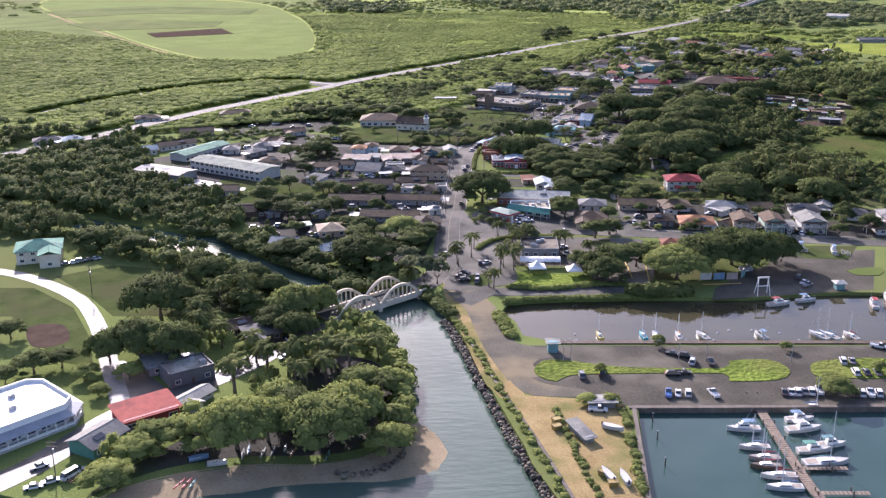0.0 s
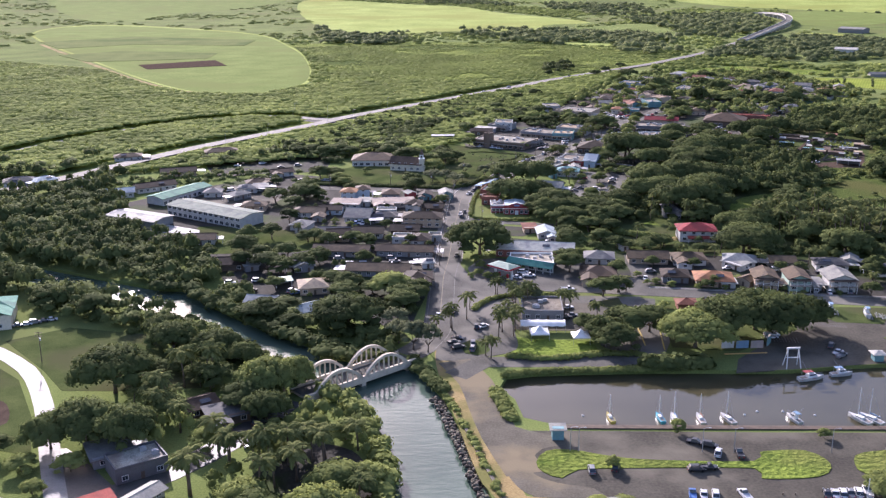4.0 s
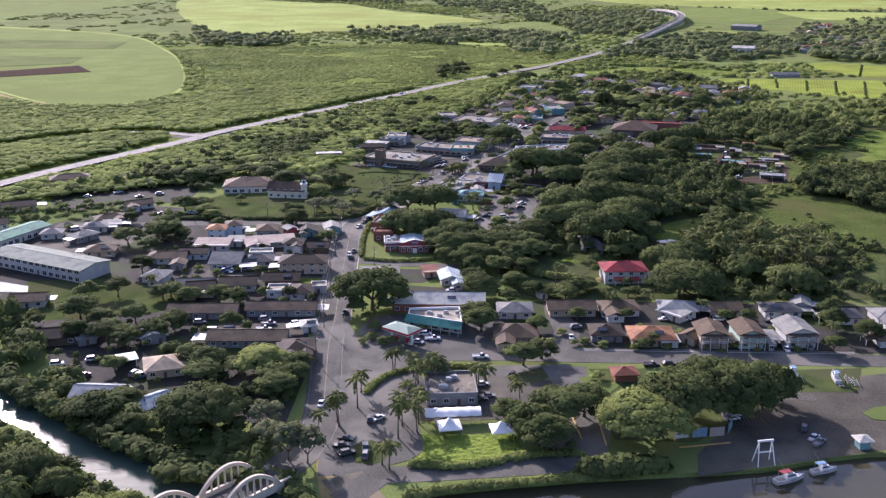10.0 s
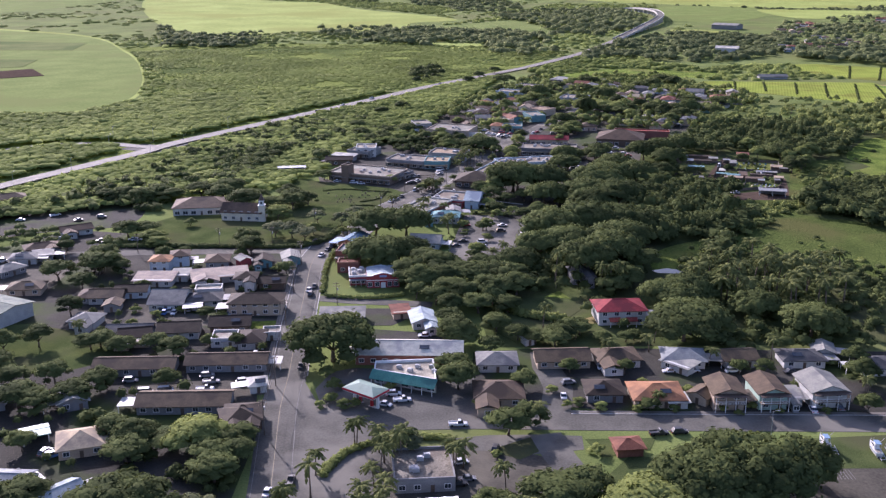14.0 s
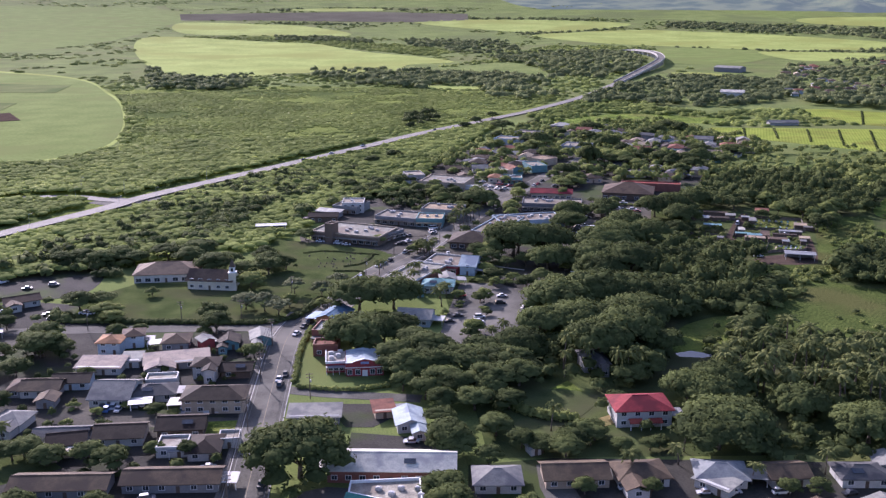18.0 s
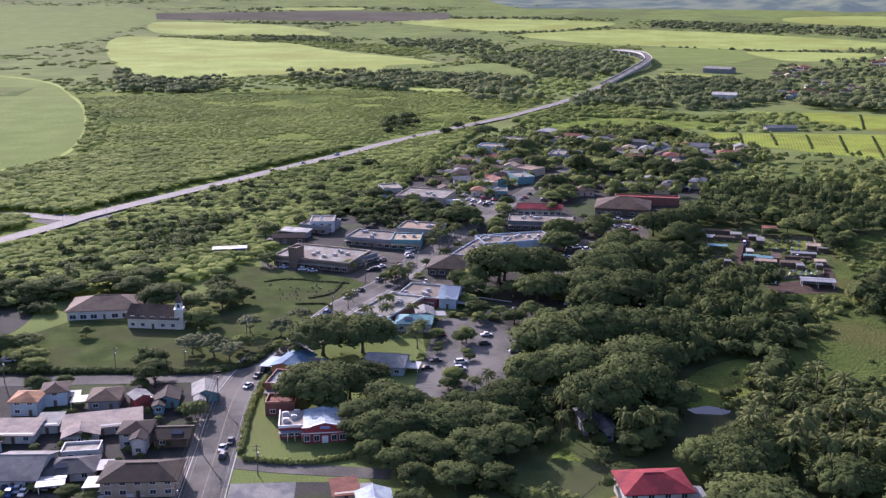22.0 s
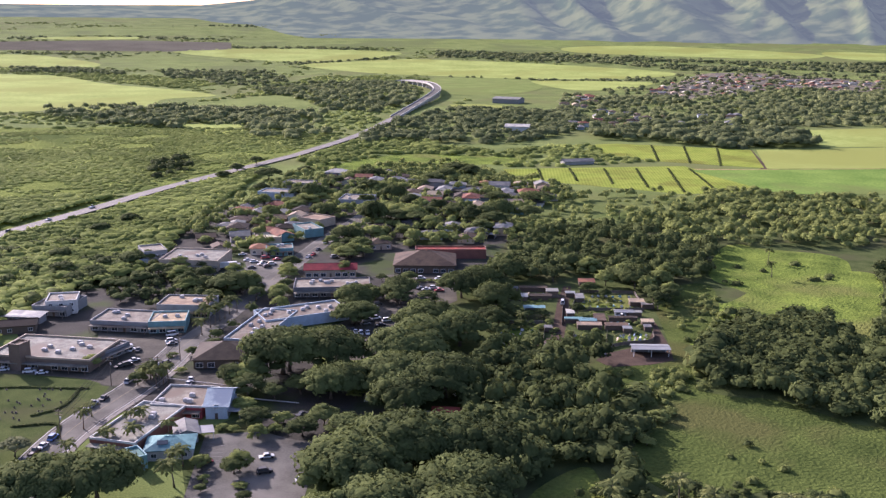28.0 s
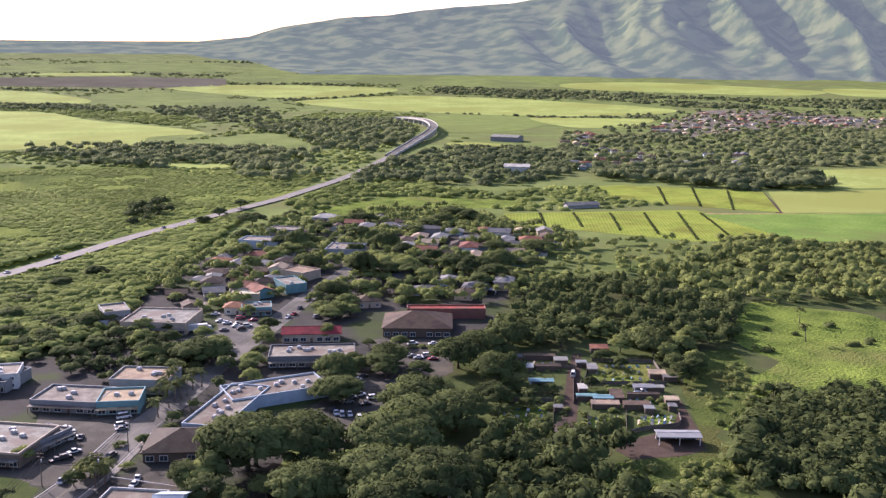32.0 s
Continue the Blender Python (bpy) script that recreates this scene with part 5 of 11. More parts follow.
def tent(x, y, w, d, rot, label="white peaked party tent on the lawn", peaks=1, h=2.6, rise_h=2.2):
    t = thing("tent", pose(x, y, 0, 0, 0, rot), label, "tent")
    for k in range(peaks):
        c = -w / 2 + w * (k + 0.5) / peaks
        u = w / peaks / 2
        s = Shape().loft([[(c - u, -d / 2, h - 0.3), (c + u, -d / 2, h - 0.3), (c + u, d / 2, h - 0.3), (c - u, d / 2, h - 0.3)], [(c - u, -d / 2, h), (c + u, -d / 2, h), (c + u, d / 2, h), (c - u, d / 2, h)],
                          [(c - u * 0.45, -d * 0.22, h + rise_h * 0.35), (c + u * 0.45, -d * 0.22, h + rise_h * 0.35), (c + u * 0.45, d * 0.22, h + rise_h * 0.35), (c - u * 0.45, d * 0.22, h + rise_h * 0.35)],
                          [(c - 0.06, -0.06, h + rise_h), (c + 0.06, -0.06, h + rise_h), (c + 0.06, 0.06, h + rise_h), (c - 0.06, 0.06, h + rise_h)]])
        part("canopy", s, M_WHITE, t)
    for sx in (-1, 1):
        for sy in (-1, 1):
            part("pole", Shape().tube([(sx * (w / 2 - 0.1), sy * (d / 2 - 0.1), 0), (sx * (w / 2 - 0.1), sy * (d / 2 - 0.1), h)], 0.05, 5), M_METAL, t)
    clear([(x - w / 2 - 2, y - d / 2 - 2), (x + w / 2 + 2, y - d / 2 - 2), (x + w / 2 + 2, y + d / 2 + 2), (x - w / 2 - 2, y + d / 2 + 2)])
    return t


def marquee(x, y, w, d, rot, bays):
    """White cloth over a row of hoops, sagging a little between them."""
    t = thing("marquee", pose(x, y, 0, 0, 0, rot), "long white cloth marquee in bays beside the restaurant", "tent")
    nx, ny, s = bays * 8 + 1, 9, Shape()
    for k in (0, 1):
        for i in range(nx):
            u = (i / 8) % 1
            sag = 0.16 * math.sin(math.pi * u)
            for j in range(ny):
                v = -1 + 2 * j / (ny - 1)
                s.v.append((-w / 2 + w * i / (nx - 1), v * d / 2, 2.75 + 1.05 * (1 - abs(v) ** 2.2) - sag * (0.5 + 0.9 * abs(v)) - 0.05 * k))
    m = nx * ny
    for i in range(nx - 1):
        for j in range(ny - 1):
            a = i * ny + j
            s.f += [[a, a + ny, a + ny + 1, a + 1], [m + a + 1, m + a + ny + 1, m + a + ny, m + a]]
        for a, b in ((i * ny, (i + 1) * ny), ((i + 1) * ny + ny - 1, i * ny + ny - 1)):
            s.f.append([b, a, m + a, m + b])
    part("cloth", s, M_WHITE, t, smooth=True)
    for i in range(bays + 1):
        for sy in (-1, 1):
            part("pole", Shape().tube([(-w / 2 + 0.05 + (w - 0.1) * i / bays, sy * (d / 2 - 0.1), 0), (-w / 2 + 0.05 + (w - 0.1) * i / bays, sy * (d / 2 - 0.1), 2.75)], 0.05, 5), M_METAL, t)
    clear([(x - w / 2 - 2, y - d / 2 - 2), (x + w / 2 + 2, y - d / 2 - 2), (x + w / 2 + 2, y + d / 2 + 2), (x - w / 2 - 2, y + d / 2 + 2)])


def open_shed(x, y, w, d, h, rot, col, label, name="shelter", slope=0.12):
    """A roof on posts."""
    t = thing(name, pose(x, y, 0, 0, 0, rot), label, name.replace("_", " "))
    part("roof", roof_shape("gable", w, d, h, 0.4, slope), paint(*COL[col], 0.5), t)
    n = max(2, int(w // 6) + 1)
    for i in range(n):
        for sy in (-1, 1):
            part("post", Shape().box(-0.12, -0.12, 0, 0.12, 0.12, h), M_WHITE, t, at=pose(-w / 2 + 0.3 + (w - 0.6) * i / (n - 1), sy * (d / 2 - 0.3), 0))
    part("back_wall", Shape().box(-w / 2 + 0.3, d / 2 - 0.25, 0, w / 2 - 0.3, d / 2 - 0.1, h * 0.9), paint(*COL["grey"]), t)
    c, s2 = math.cos(radians(rot)), math.sin(radians(rot))
    clear([(x + c * px - s2 * py, y + s2 * px + c * py) for px, py in ((-w / 2 - 1, -d / 2 - 2), (w / 2 + 1, -d / 2 - 2), (w / 2 + 1, d / 2 + 1), (-w / 2 - 1, d / 2 + 1))])
    return t


def hedge(pts, width, high, label="clipped green hedge", mat=None, cover=1.0, gap=1.0):
    """A hedge or strip of growth along a line: one mesh of boughs."""
    line = smooth_line(pts, gap)
    P = np.array([(p.x + rng.uniform(-1, 1) * width * 0.3, p.y + rng.uniform(-1, 1) * width * 0.3, 0) for p in line for i in range(2) if rng.random() < cover])
    n = len(P)
    R = np.full(n, width * 0.6) * rng.uniform(0.8, 1.25, n)
    H = np.full(n, high * 0.6) * rng.uniform(0.8, 1.2, n)
    P[:, 2] = H * 0.65
    v, f, q = grow(MID, P, R, H, rng.random(n) * 6.28)
    return tagged(new("hedge", numpy_mesh("hedge", v, f, mat or M_LEAF_B, q)), label, "hedge", kind="stuff")


# ---- the far mountains: a plain distance backdrop beyond the plain ----
def mountains():
    m = bpy.data.materials.new("mountain_haze_glow")
    m.use_nodes = True
    N, L = m.node_tree.nodes, m.node_tree.links
    bsdf = N["Principled BSDF"]
    geo, n1 = N.new("ShaderNodeNewGeometry"), N.new("ShaderNodeTexNoise")
    n1.inputs["Scale"].default_value, n1.inputs["Detail"].default_value = 0.011, 9
    L.new(geo.outputs["Position"], n1.inputs["Vector"])
    ramp = N.new("ShaderNodeValToRGB")
    ramp.color_ramp.elements[0].position, ramp.color_ramp.elements[1].position = 0.42, 0.6
    ramp.color_ramp.elements[0].color, ramp.color_ramp.elements[1].color = (0.032, 0.052, 0.020, 1), (0.115, 0.130, 0.050, 1)
    L.new(n1.outputs[0], ramp.inputs[0])
    L.new(ramp.outputs[0], bsdf.inputs["Base Color"])
    bsdf.inputs["Roughness"].default_value = 0.95
    bsdf.inputs["Specular IOR Level"].default_value = 0.0
    # even blue-grey emission stands in for the haze of distance
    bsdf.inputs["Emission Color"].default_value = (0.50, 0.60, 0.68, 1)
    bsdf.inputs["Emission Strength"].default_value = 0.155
    s = Shape()
    na, nr = 380, 60
    skyline = ((-40, 164), (7, 168), (10.2, 196), (11.8, 238), (15, 284), (18.2, 306), (21.5, 342), (24.8, 362), (28, 410), (34, 520), (45, 590), (60, 520))
    for i in range(na):
        deg = -32 + 92 * i / (na - 1)                    # to the right of straight ahead
        az = radians(deg)
        crest = float(np.interp(deg, [q[0] for q in skyline], [q[1] for q in skyline]))
        body = max(0.0, crest - 168)
        for j in range(nr):
            u = j / (nr - 1)
            d = 3450 + 1400 * u
            x, y = 60 + d * math.sin(az), 350 + d * math.cos(az)
            foot = 0.30 * (1 - min(1, max(0, (deg - 12) / 18)))
            q = max(0.0, (u - foot) / (1 - foot))
            # spurs and gullies run down from the crest towards the plain
            bend = deg * 0.23 + 0.9 * noise.noise((x * 0.0009, y * 0.0009, 2.2)) + 0.55 * u
            spur = 1 - 2 * abs(noise.noise((bend, 0.35 * u, 7.0)))
            side = 1 - 2 * abs(noise.noise((bend * 2.7 + 3 * u, 1.2 * u, 3.0)))
            rough = noise.fractal((x * 0.006, y * 0.006, 1.7), 0.9, 2.1, 5)
            shape = q ** 2.2 + (0.72 * (spur - 0.35) + 0.17 * (side - 0.3)) * min(1.0, 1.8 * q) * (1 - q) ** 0.7
            lift = max(0.0, body * shape) + rough * 4 * min(1.0, body / 150) * q
            for at, half, tall, where in ((29.0, 3.0, 70, 0.5), (33.8, 4.6, 160, 0.42), (37.9, 2.6, 150, 0.36), (42.2, 4.4, 165, 0.42), (47.0, 4.0, 150, 0.36), (53.0, 5.0, 170, 0.4)):
                away = abs(deg - at + 1.6 * noise.noise((u * 3.0, at, 0.5))) / half
                if away < 1:                              # foothills that stand out before the range
                    lift = max(lift, tall * (1 - away) ** 0.9 * min(1.0, max(0.0, u - 0.04) / where) ** 1.2 * (0.9 + 0.25 * noise.fractal((x * 0.004, y * 0.004, 4.1), 0.9, 2.1, 5)))
            s.v.append((x, y, rise(x, y) - 9 + 12 * min(1.0, max(0.0, u - 0.4 * max(0.0, 1 - body / 90)) / (0.08 + 0.22 * max(0.0, 1 - body / 90))) + lift))
    for i in range(na - 1):
        for j in range(nr - 1):
            k = i * nr + j
            s.f.append([k, k + nr, k + nr + 1, k + 1])
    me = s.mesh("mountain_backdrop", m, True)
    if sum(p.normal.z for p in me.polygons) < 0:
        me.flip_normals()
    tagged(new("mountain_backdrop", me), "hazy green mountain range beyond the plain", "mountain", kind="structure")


# ---- harbour pieces and small things ----
def jetty(pts, width):
    """A plank jetty on piles just over the water."""
    line = smooth_line(pts, 4.0)
    t = thing("jetty", pose(line[0].x, line[0].y, -1.3), "weathered wooden plank jetty on piles", "jetty")
    inv = Matrix.Translation((-line[0].x, -line[0].y, 0))
    n = len(line)
    plank = Shape().box(-width / 2, -0.42, 0.72, width / 2, 0.42, 0.84).mesh("plank", M_WOOD)
    pile = Shape().tube([(0, 0, -2.0), (0, 0, 1.9)], [0.2, 0.17], 6).mesh("pile", M_BARK)
    length = 0.0
    for i in range(n - 1):
        a, b = line[i], line[i + 1]
        d = b - a
        ang = math.degrees(math.atan2(d.y, d.x)) - 90
        k = max(1, int(d.length / 0.9))
        for j in range(k):
            p = a + d * (j + 0.5) / k - line[0]
            part("plank", plank, None, t, at=pose(p.x, p.y, 0, 0, 0, ang))
        if i % 2 == 0:
            side = Vector((d.y, -d.x, 0)).normalized() * (width / 2 + 0.2)
            for sgn in (-1, 1):
                p = a + side * sgn - line[0]
                part("pile", pile, None, t, at=pose(p.x, p.y, 0))
    return t


def quay(pts, width, mat=None):
    line = smooth_line(pts, 8.0)
    tagged(new("quay_wall", ribbon(line, width, 0.35, 1.9).mesh("quay_wall", mat or M_DARKWALL)), "low dark weathered quay wall along the water", "wall", kind="structure")


def rocks(pts):
    """Dark lava boulders heaped along the water's edge."""
    line = smooth_line(pts, 1.45)
    t = thing("rock_revetment", pose(line[0].x, line[0].y, 0), "heaped dark lava boulders along the river wall", "rocks")
    shapes = []
    for k in range(5):
        v = BALL_V * (0.75 + 0.5 * rng.random((len(BALL_V), 1))) * np.array([1.0, 0.8, 0.65])
        shapes.append(numpy_mesh("rock", v, BALL_F, M_ROCK))
    r = random.Random(3)
    n, count = len(line), 0
    for i, p in enumerate(line):
        d = (line[min(i + 1, n - 1)] - line[max(i - 1, 0)]).normalized()
        side = Vector((d.y, -d.x, 0))
        for off, z in ((-0.2, -1.4), (0.8, -1.0), (1.7, -0.6), (2.6, -0.2)):
            if r.random() < 0.97 and count < 330:
                q = p + side * (off + r.uniform(-0.5, 0.5)) - line[0]
                s = r.uniform(0.5, 1.05)
                count += 1
                part("rock", shapes[r.randrange(5)], None, t, at=pose(q.x, q.y, z + r.uniform(-0.15, 0.2), r.uniform(0, 40), r.uniform(0, 40), r.uniform(0, 360)) @ Matrix.Scale(s, 4))


def crate(x, y, rot):
    t = thing("skip_bin", pose(x, y, 0.05, 0, 0, rot), "dark yellow open metal bin on bare dirt", "bin")
    part("body", Shape().box(-1.1, -0.8, 0, 1.1, 0.8, 1.3, top=-0.12), paint(0.30, 0.22, 0.06), t)
    part("rim", Shape().box(-1.3, -1.0, 1.2, 1.3, -0.9, 1.36).box(-1.3, 0.9, 1.2, 1.3, 1.0, 1.36).box(-1.3, -0.9, 1.2, -1.2, 0.9, 1.36).box(1.2, -0.9, 1.2, 1.3, 0.9, 1.36), paint(0.12, 0.10, 0.06), t)


def mooring_pile(x, y):
    t = thing("mooring_pile", pose(x, y, -1.3), "dark wooden mooring pile standing in the water", "pile")
    part("post", Shape().tube([(0, 0, -2), (0, 0, 2.4)], [0.22, 0.18], 7), M_BARK, t)
    part("cap", Shape().tube([(0, 0, 2.4), (0, 0, 2.5), (0, 0, 2.62)], [0.2, 0.2, 0.05], 7), M_WHITE, t)


def buoy(x, y):
    t = thing("mooring_buoy", pose(x, y, -1.3), "round white mooring buoy afloat", "buoy")
    part("float", numpy_mesh("float", BALL_V * 0.4, BALL_F, M_WHITE), None, t)
    part("ring", Shape().tube([(0, 0, 0.35), (0, 0, 0.6)], 0.07, 5), M_METAL, t)


def board(x, y, rot, col):
    t = thing("painted_board", pose(x, y, 0, 0, 0, rot), "%s painted mural board standing on grass" % col, "board")
    part("panel", Shape().box(-2.2, -0.08, 0.3, 2.2, 0.08, 3.0), paint(*COL[col]), t)
    for s in (-1, 1):
        part("post", Shape().box(-0.08, 0.08, 0, 0.08, 0.2, 3.0), M_WOOD, t, at=pose(s * 1.8, 0, 0))


def hoist(x, y, rot):
    """A white steel portal frame for lifting boats."""
    t = thing("boat_hoist", pose(x, y, 0, 0, 0, rot), "white steel boat hoist frame at the water", "hoist")
    for s in (-1, 1):
        part("leg", Shape().tube([(s * 2.4, -1.6, 0), (s * 1.8, 0, 6.5)], 0.16, 6), M_WHITE, t)
        part("leg", Shape().tube([(s * 2.4, 1.6, 0), (s * 1.8, 0, 6.5)], 0.16, 6), M_WHITE, t)
    part("beam", Shape().box(-2.2, -0.2, 6.4, 2.2, 0.2, 6.9), M_WHITE, t)
    part("beam", Shape().box(-2.1, -0.12, 3.2, 2.1, 0.12, 3.5), M_WHITE, t)


def steeple(x, y, rot):
    t = thing("steeple", pose(x, y, 0, 0, 0, rot), "square white church steeple with a spire", "steeple")
    part("tower", Shape().box(-1.6, -1.6, 0, 1.6, 1.6, 8), paint(*COL["cream"]), t)
    part("belfry", Shape().box(-1.2, -1.2, 8.25, 1.2, 1.2, 10.6), M_WHITE, t)
    part("cornice", Shape().box(-1.8, -1.8, 8, 1.8, 1.8, 8.25), M_WHITE, t)
    part("spire", Shape().loft([[(-1.35, -1.35, 10.6), (1.35, -1.35, 10.6), (1.35, 1.35, 10.6), (-1.35, 1.35, 10.6)], [(-0.05, -0.05, 14), (0.05, -0.05, 14), (0.05, 0.05, 14), (-0.05, 0.05, 14)]]), paint(*COL["brown"]), t)
    for k in range(4):
        part("louvre", Shape().box(-0.5, -0.04, 8.7, 0.5, 0.04, 10.1), M_GLASS, t, at=pose(1.22 * math.sin(k * math.pi / 2), -1.22 * math.cos(k * math.pi / 2), 0, 0, 0, 90 * k))


def fence(pts, high):
    line = smooth_line(pts, 3.0)
    t = thing("garden_fence", pose(line[0].x, line[0].y, 0), "patched dark board fence between garden plots", "fence")
    post = Shape().box(-0.07, -0.07, 0, 0.07, 0.07, high + 0.15).mesh("post", M_DARKWALL)
    for a, b in zip(line[:-1], line[1:]):
        d = b - a
        ang = math.degrees(math.atan2(d.y, d.x))
        p = a - line[0]
        part("post", post, None, t, at=pose(p.x, p.y, 0))
        part("panel", Shape().box(0.1, -0.03, 0.1, d.length - 0.1, 0.03, high), M_DARKWALL, t, at=pose(p.x, p.y, 0, 0, 0, ang))


def stalls(pts, n):
    (x0, y0), (x1, y1) = pts
    d = Vector((x1 - x0, y1 - y0, 0))
    side = Vector((-d.y, d.x, 0)).normalized()
    s = Shape()
    for i in range(n + 1):
        p = Vector((x0, y0, 0)) + d * i / n
        q = d.normalized() * 0.07
        a, b = p - side * 2.4, p + side * 2.4
        s.add([(a - q) + Vector((0, 0, 0.075)), (a + q) + Vector((0, 0, 0.075)), (b + q) + Vector((0, 0, 0.075)), (b - q) + Vector((0, 0, 0.075))], [(0, 1, 2, 3)])
    me = s.mesh("stall_lines", M_WORN)
    if me.polygons[0].normal.z < 0:
        me.flip_normals()
    tagged(new("stall_lines", me), "white painted parking stall lines", "road marking", kind="structure")


def viaduct(pts):
    line = smooth_line(pts, 14.0)
    t = thing("viaduct", pose(0, 0, 0), "curved pale concrete viaduct of the far highway", "viaduct", kind="structure")
    part("deck", ribbon(line, 12, 0.9, 1.6), M_ASPHALT, t)
    for off in (-6.1, 6.1):
        part("parapet", ribbon(line, 0.6, 2.1, 3.0, off), M_CONCRETE, t)
    pier = Shape().box(-1.2, -4.5, -11, 1.2, 4.5, 0).mesh("pier", M_CONCRETE)
    n = len(line)
    for i in range(1, n - 1, 2):
        d = line[i + 1] - line[i - 1]
        p = line[i]
        part("pier", pier, None, t, at=pose(p.x, p.y, p.z + rise(p.x, p.y) - 0.6, 0, 0, math.degrees(math.atan2(d.y, d.x))))
    for p in line:
        clear([(p.x - 22, p.y - 34), (p.x + 22, p.y - 34), (p.x + 22, p.y + 14), (p.x - 22, p.y + 14)])


def hamlet(pts, n, seed):
    """Small houses of a far quarter, each its own thing, standing in loose rows."""
    r = random.Random(seed)
    xs, ys = [p[0] for p in pts], [p[1] for p in pts]
    done = []
    tries = 0
    while len(done) < n and tries < 4000:
        tries += 1
        x, y = r.uniform(min(xs), max(xs)), r.uniform(min(ys), max(ys))
        if not inside(x, y, pts) or any(abs(x - a) < 13 and abs(y - b) < 15 for a, b in done):
            continue
        if any(x0 < x < x1 and y0 < y < y1 and inside(x, y, q) for x0, x1, y0, y1, q in CLEAR):
            continue
        done.append((x, y))
    for x, y in done:
        if y > 1150:
            clear([(x - 11, y - 26), (x + 9, y - 26), (x + 10, y + 6), (x - 10, y + 6)])
        house(x, y, r.uniform(10, 16), r.uniform(8, 11), r.choice((3, 3, 3.2, 3.2 if y > 1600 else 5.2)), r.choice((-25, 65)) + r.uniform(-5, 5), r.choice(("hip", "hip", "gable")),
              r.choice(("tan", "tan", "rust", "brown", "orange", "light grey", "cream")) if y > 1600 else r.choice(("grey", "grey", "brown", "brown", "dark brown", "rust", "tan", "light grey", "dark grey")), r.choice(("tan", "cream", "faded brown", "tan", "rust") if y > 1600 else ("white", "cream", "tan", "grey", "pale blue")), windows=False)


def filling_station(x, y, rot):
    """A canopy with a dull green hipped top and red edge over the fuel pumps."""
    t = thing("filling_station_canopy", pose(x, y, 0, 0, 0, rot), "filling station canopy with red edge and dull green top", "canopy")
    w, d = 11.8, 7.4
    part("fascia", Shape().box(-w / 2, -d / 2, 4.4, w / 2, d / 2, 5.3), paint(*COL["white"]), t)
    part("red_band", Shape().box(-w / 2 - 0.06, -d / 2 - 0.06, 4.62, w / 2 + 0.06, d / 2 + 0.06, 5.2), paint(0.5, 0.03, 0.04), t, "red painted band")
    part("roof", Shape().loft([[(-w / 2, -d / 2, 5.3), (w / 2, -d / 2, 5.3), (w / 2, d / 2, 5.3), (-w / 2, d / 2, 5.3)], [(-w / 2 + 3.4, -0.1, 6.3), (w / 2 - 3.4, -0.1, 6.3), (w / 2 - 3.4, 0.1, 6.3), (-w / 2 + 3.4, 0.1, 6.3)]]), paint(0.17, 0.25, 0.20), t)
    for sx in (-1, 1):
        part("column", Shape().box(-0.35, -0.35, 0, 0.35, 0.35, 4.4), M_WHITE, t, at=pose(sx * 4.5, 0, 0))
        pump = part("fuel_pump", Shape().box(-0.45, -0.3, 0, 0.45, 0.3, 1.7, top=0.04), paint(0.5, 0.03, 0.04), t, at=pose(sx * 2.2, 0, 0.1))
        part("island", Shape().box(-1.4, -0.6, 0, 1.4, 0.6, 0.15, top=0.05), M_CONCRETE, t, at=pose(sx * 2.8, 0, 0.06))
    clear([(x - 11, y - 8), (x + 11, y - 8), (x + 11, y + 8), (x - 11, y + 8)])


def beach(inner, outer, label):
    """Sand that falls gently from the land under the water."""
    a, b = smooth_line(inner, 3.0), smooth_line(outer, 3.0)
    n, k = 60, 6
    s = Shape()
    for i in range(n):
        p, q = a[round(i * (len(a) - 1) / (n - 1))], b[round(i * (len(b) - 1) / (n - 1))]
        for j in range(k):
            u = j / (k - 1)
            c = p + (q - p) * u
            s.v.append((c.x, c.y, 0.06 - 1.75 * u ** 1.15 + 0.10 * noise.noise((c.x * 0.3, c.y * 0.3, 0))))
    for i in range(n - 1):
        for j in range(k - 1):
            e = i * k + j
            s.f.append([e, e + 1, e + k + 1, e + k])
    me = s.mesh("beach", M_SAND, True)
    if sum(p.normal.z for p in me.polygons) < 0:
        me.flip_normals()
    tagged(new("beach", me), label, "beach", kind="structure")
    clear([(p.x, p.y) for p in a] + [(p.x, p.y) for p in b[::-1]])


def boat_trailer(x, y, rot):
    t = thing("boat_trailer", pose(x, y, 0.1, 0, 0, rot), "empty galvanised boat trailer standing on grass", "trailer", "trailers of the boat yard")
    for s in (-1, 1):
        part("frame_rail", Shape().box(-3.0, s * 0.7 - 0.06, 0.5, 2.2, s * 0.7 + 0.06, 0.62), M_METAL, t)
        part("wheel", M_TYRE, None, t, "black rubber", at=pose(-1.2, s * 0.95, 0.33))
    for px in (-2.6, -1.0, 0.6):
        part("cross_bar", Shape().box(px - 0.06, -0.7, 0.62, px + 0.06, 0.7, 0.74), M_METAL, t)
    part("drawbar", Shape().box(2.1, -0.06, 0.5, 3.8, 0.06, 0.62), M_METAL, t)


def headstone(x, y, rot):
    s = Shape().box(-0.28, -0.08, -0.1, 0.28, 0.08, 0.6, top=0.03).box(-0.36, -0.2, -0.1, 0.36, 0.2, 0.1)
    tagged(new("headstone", s.mesh("headstone", M_DARKWALL)), "small grey headstone standing in the churchyard grass", "headstone", "headstones").matrix_basis = pose(x, y, 0.06, 0, 0, rot)


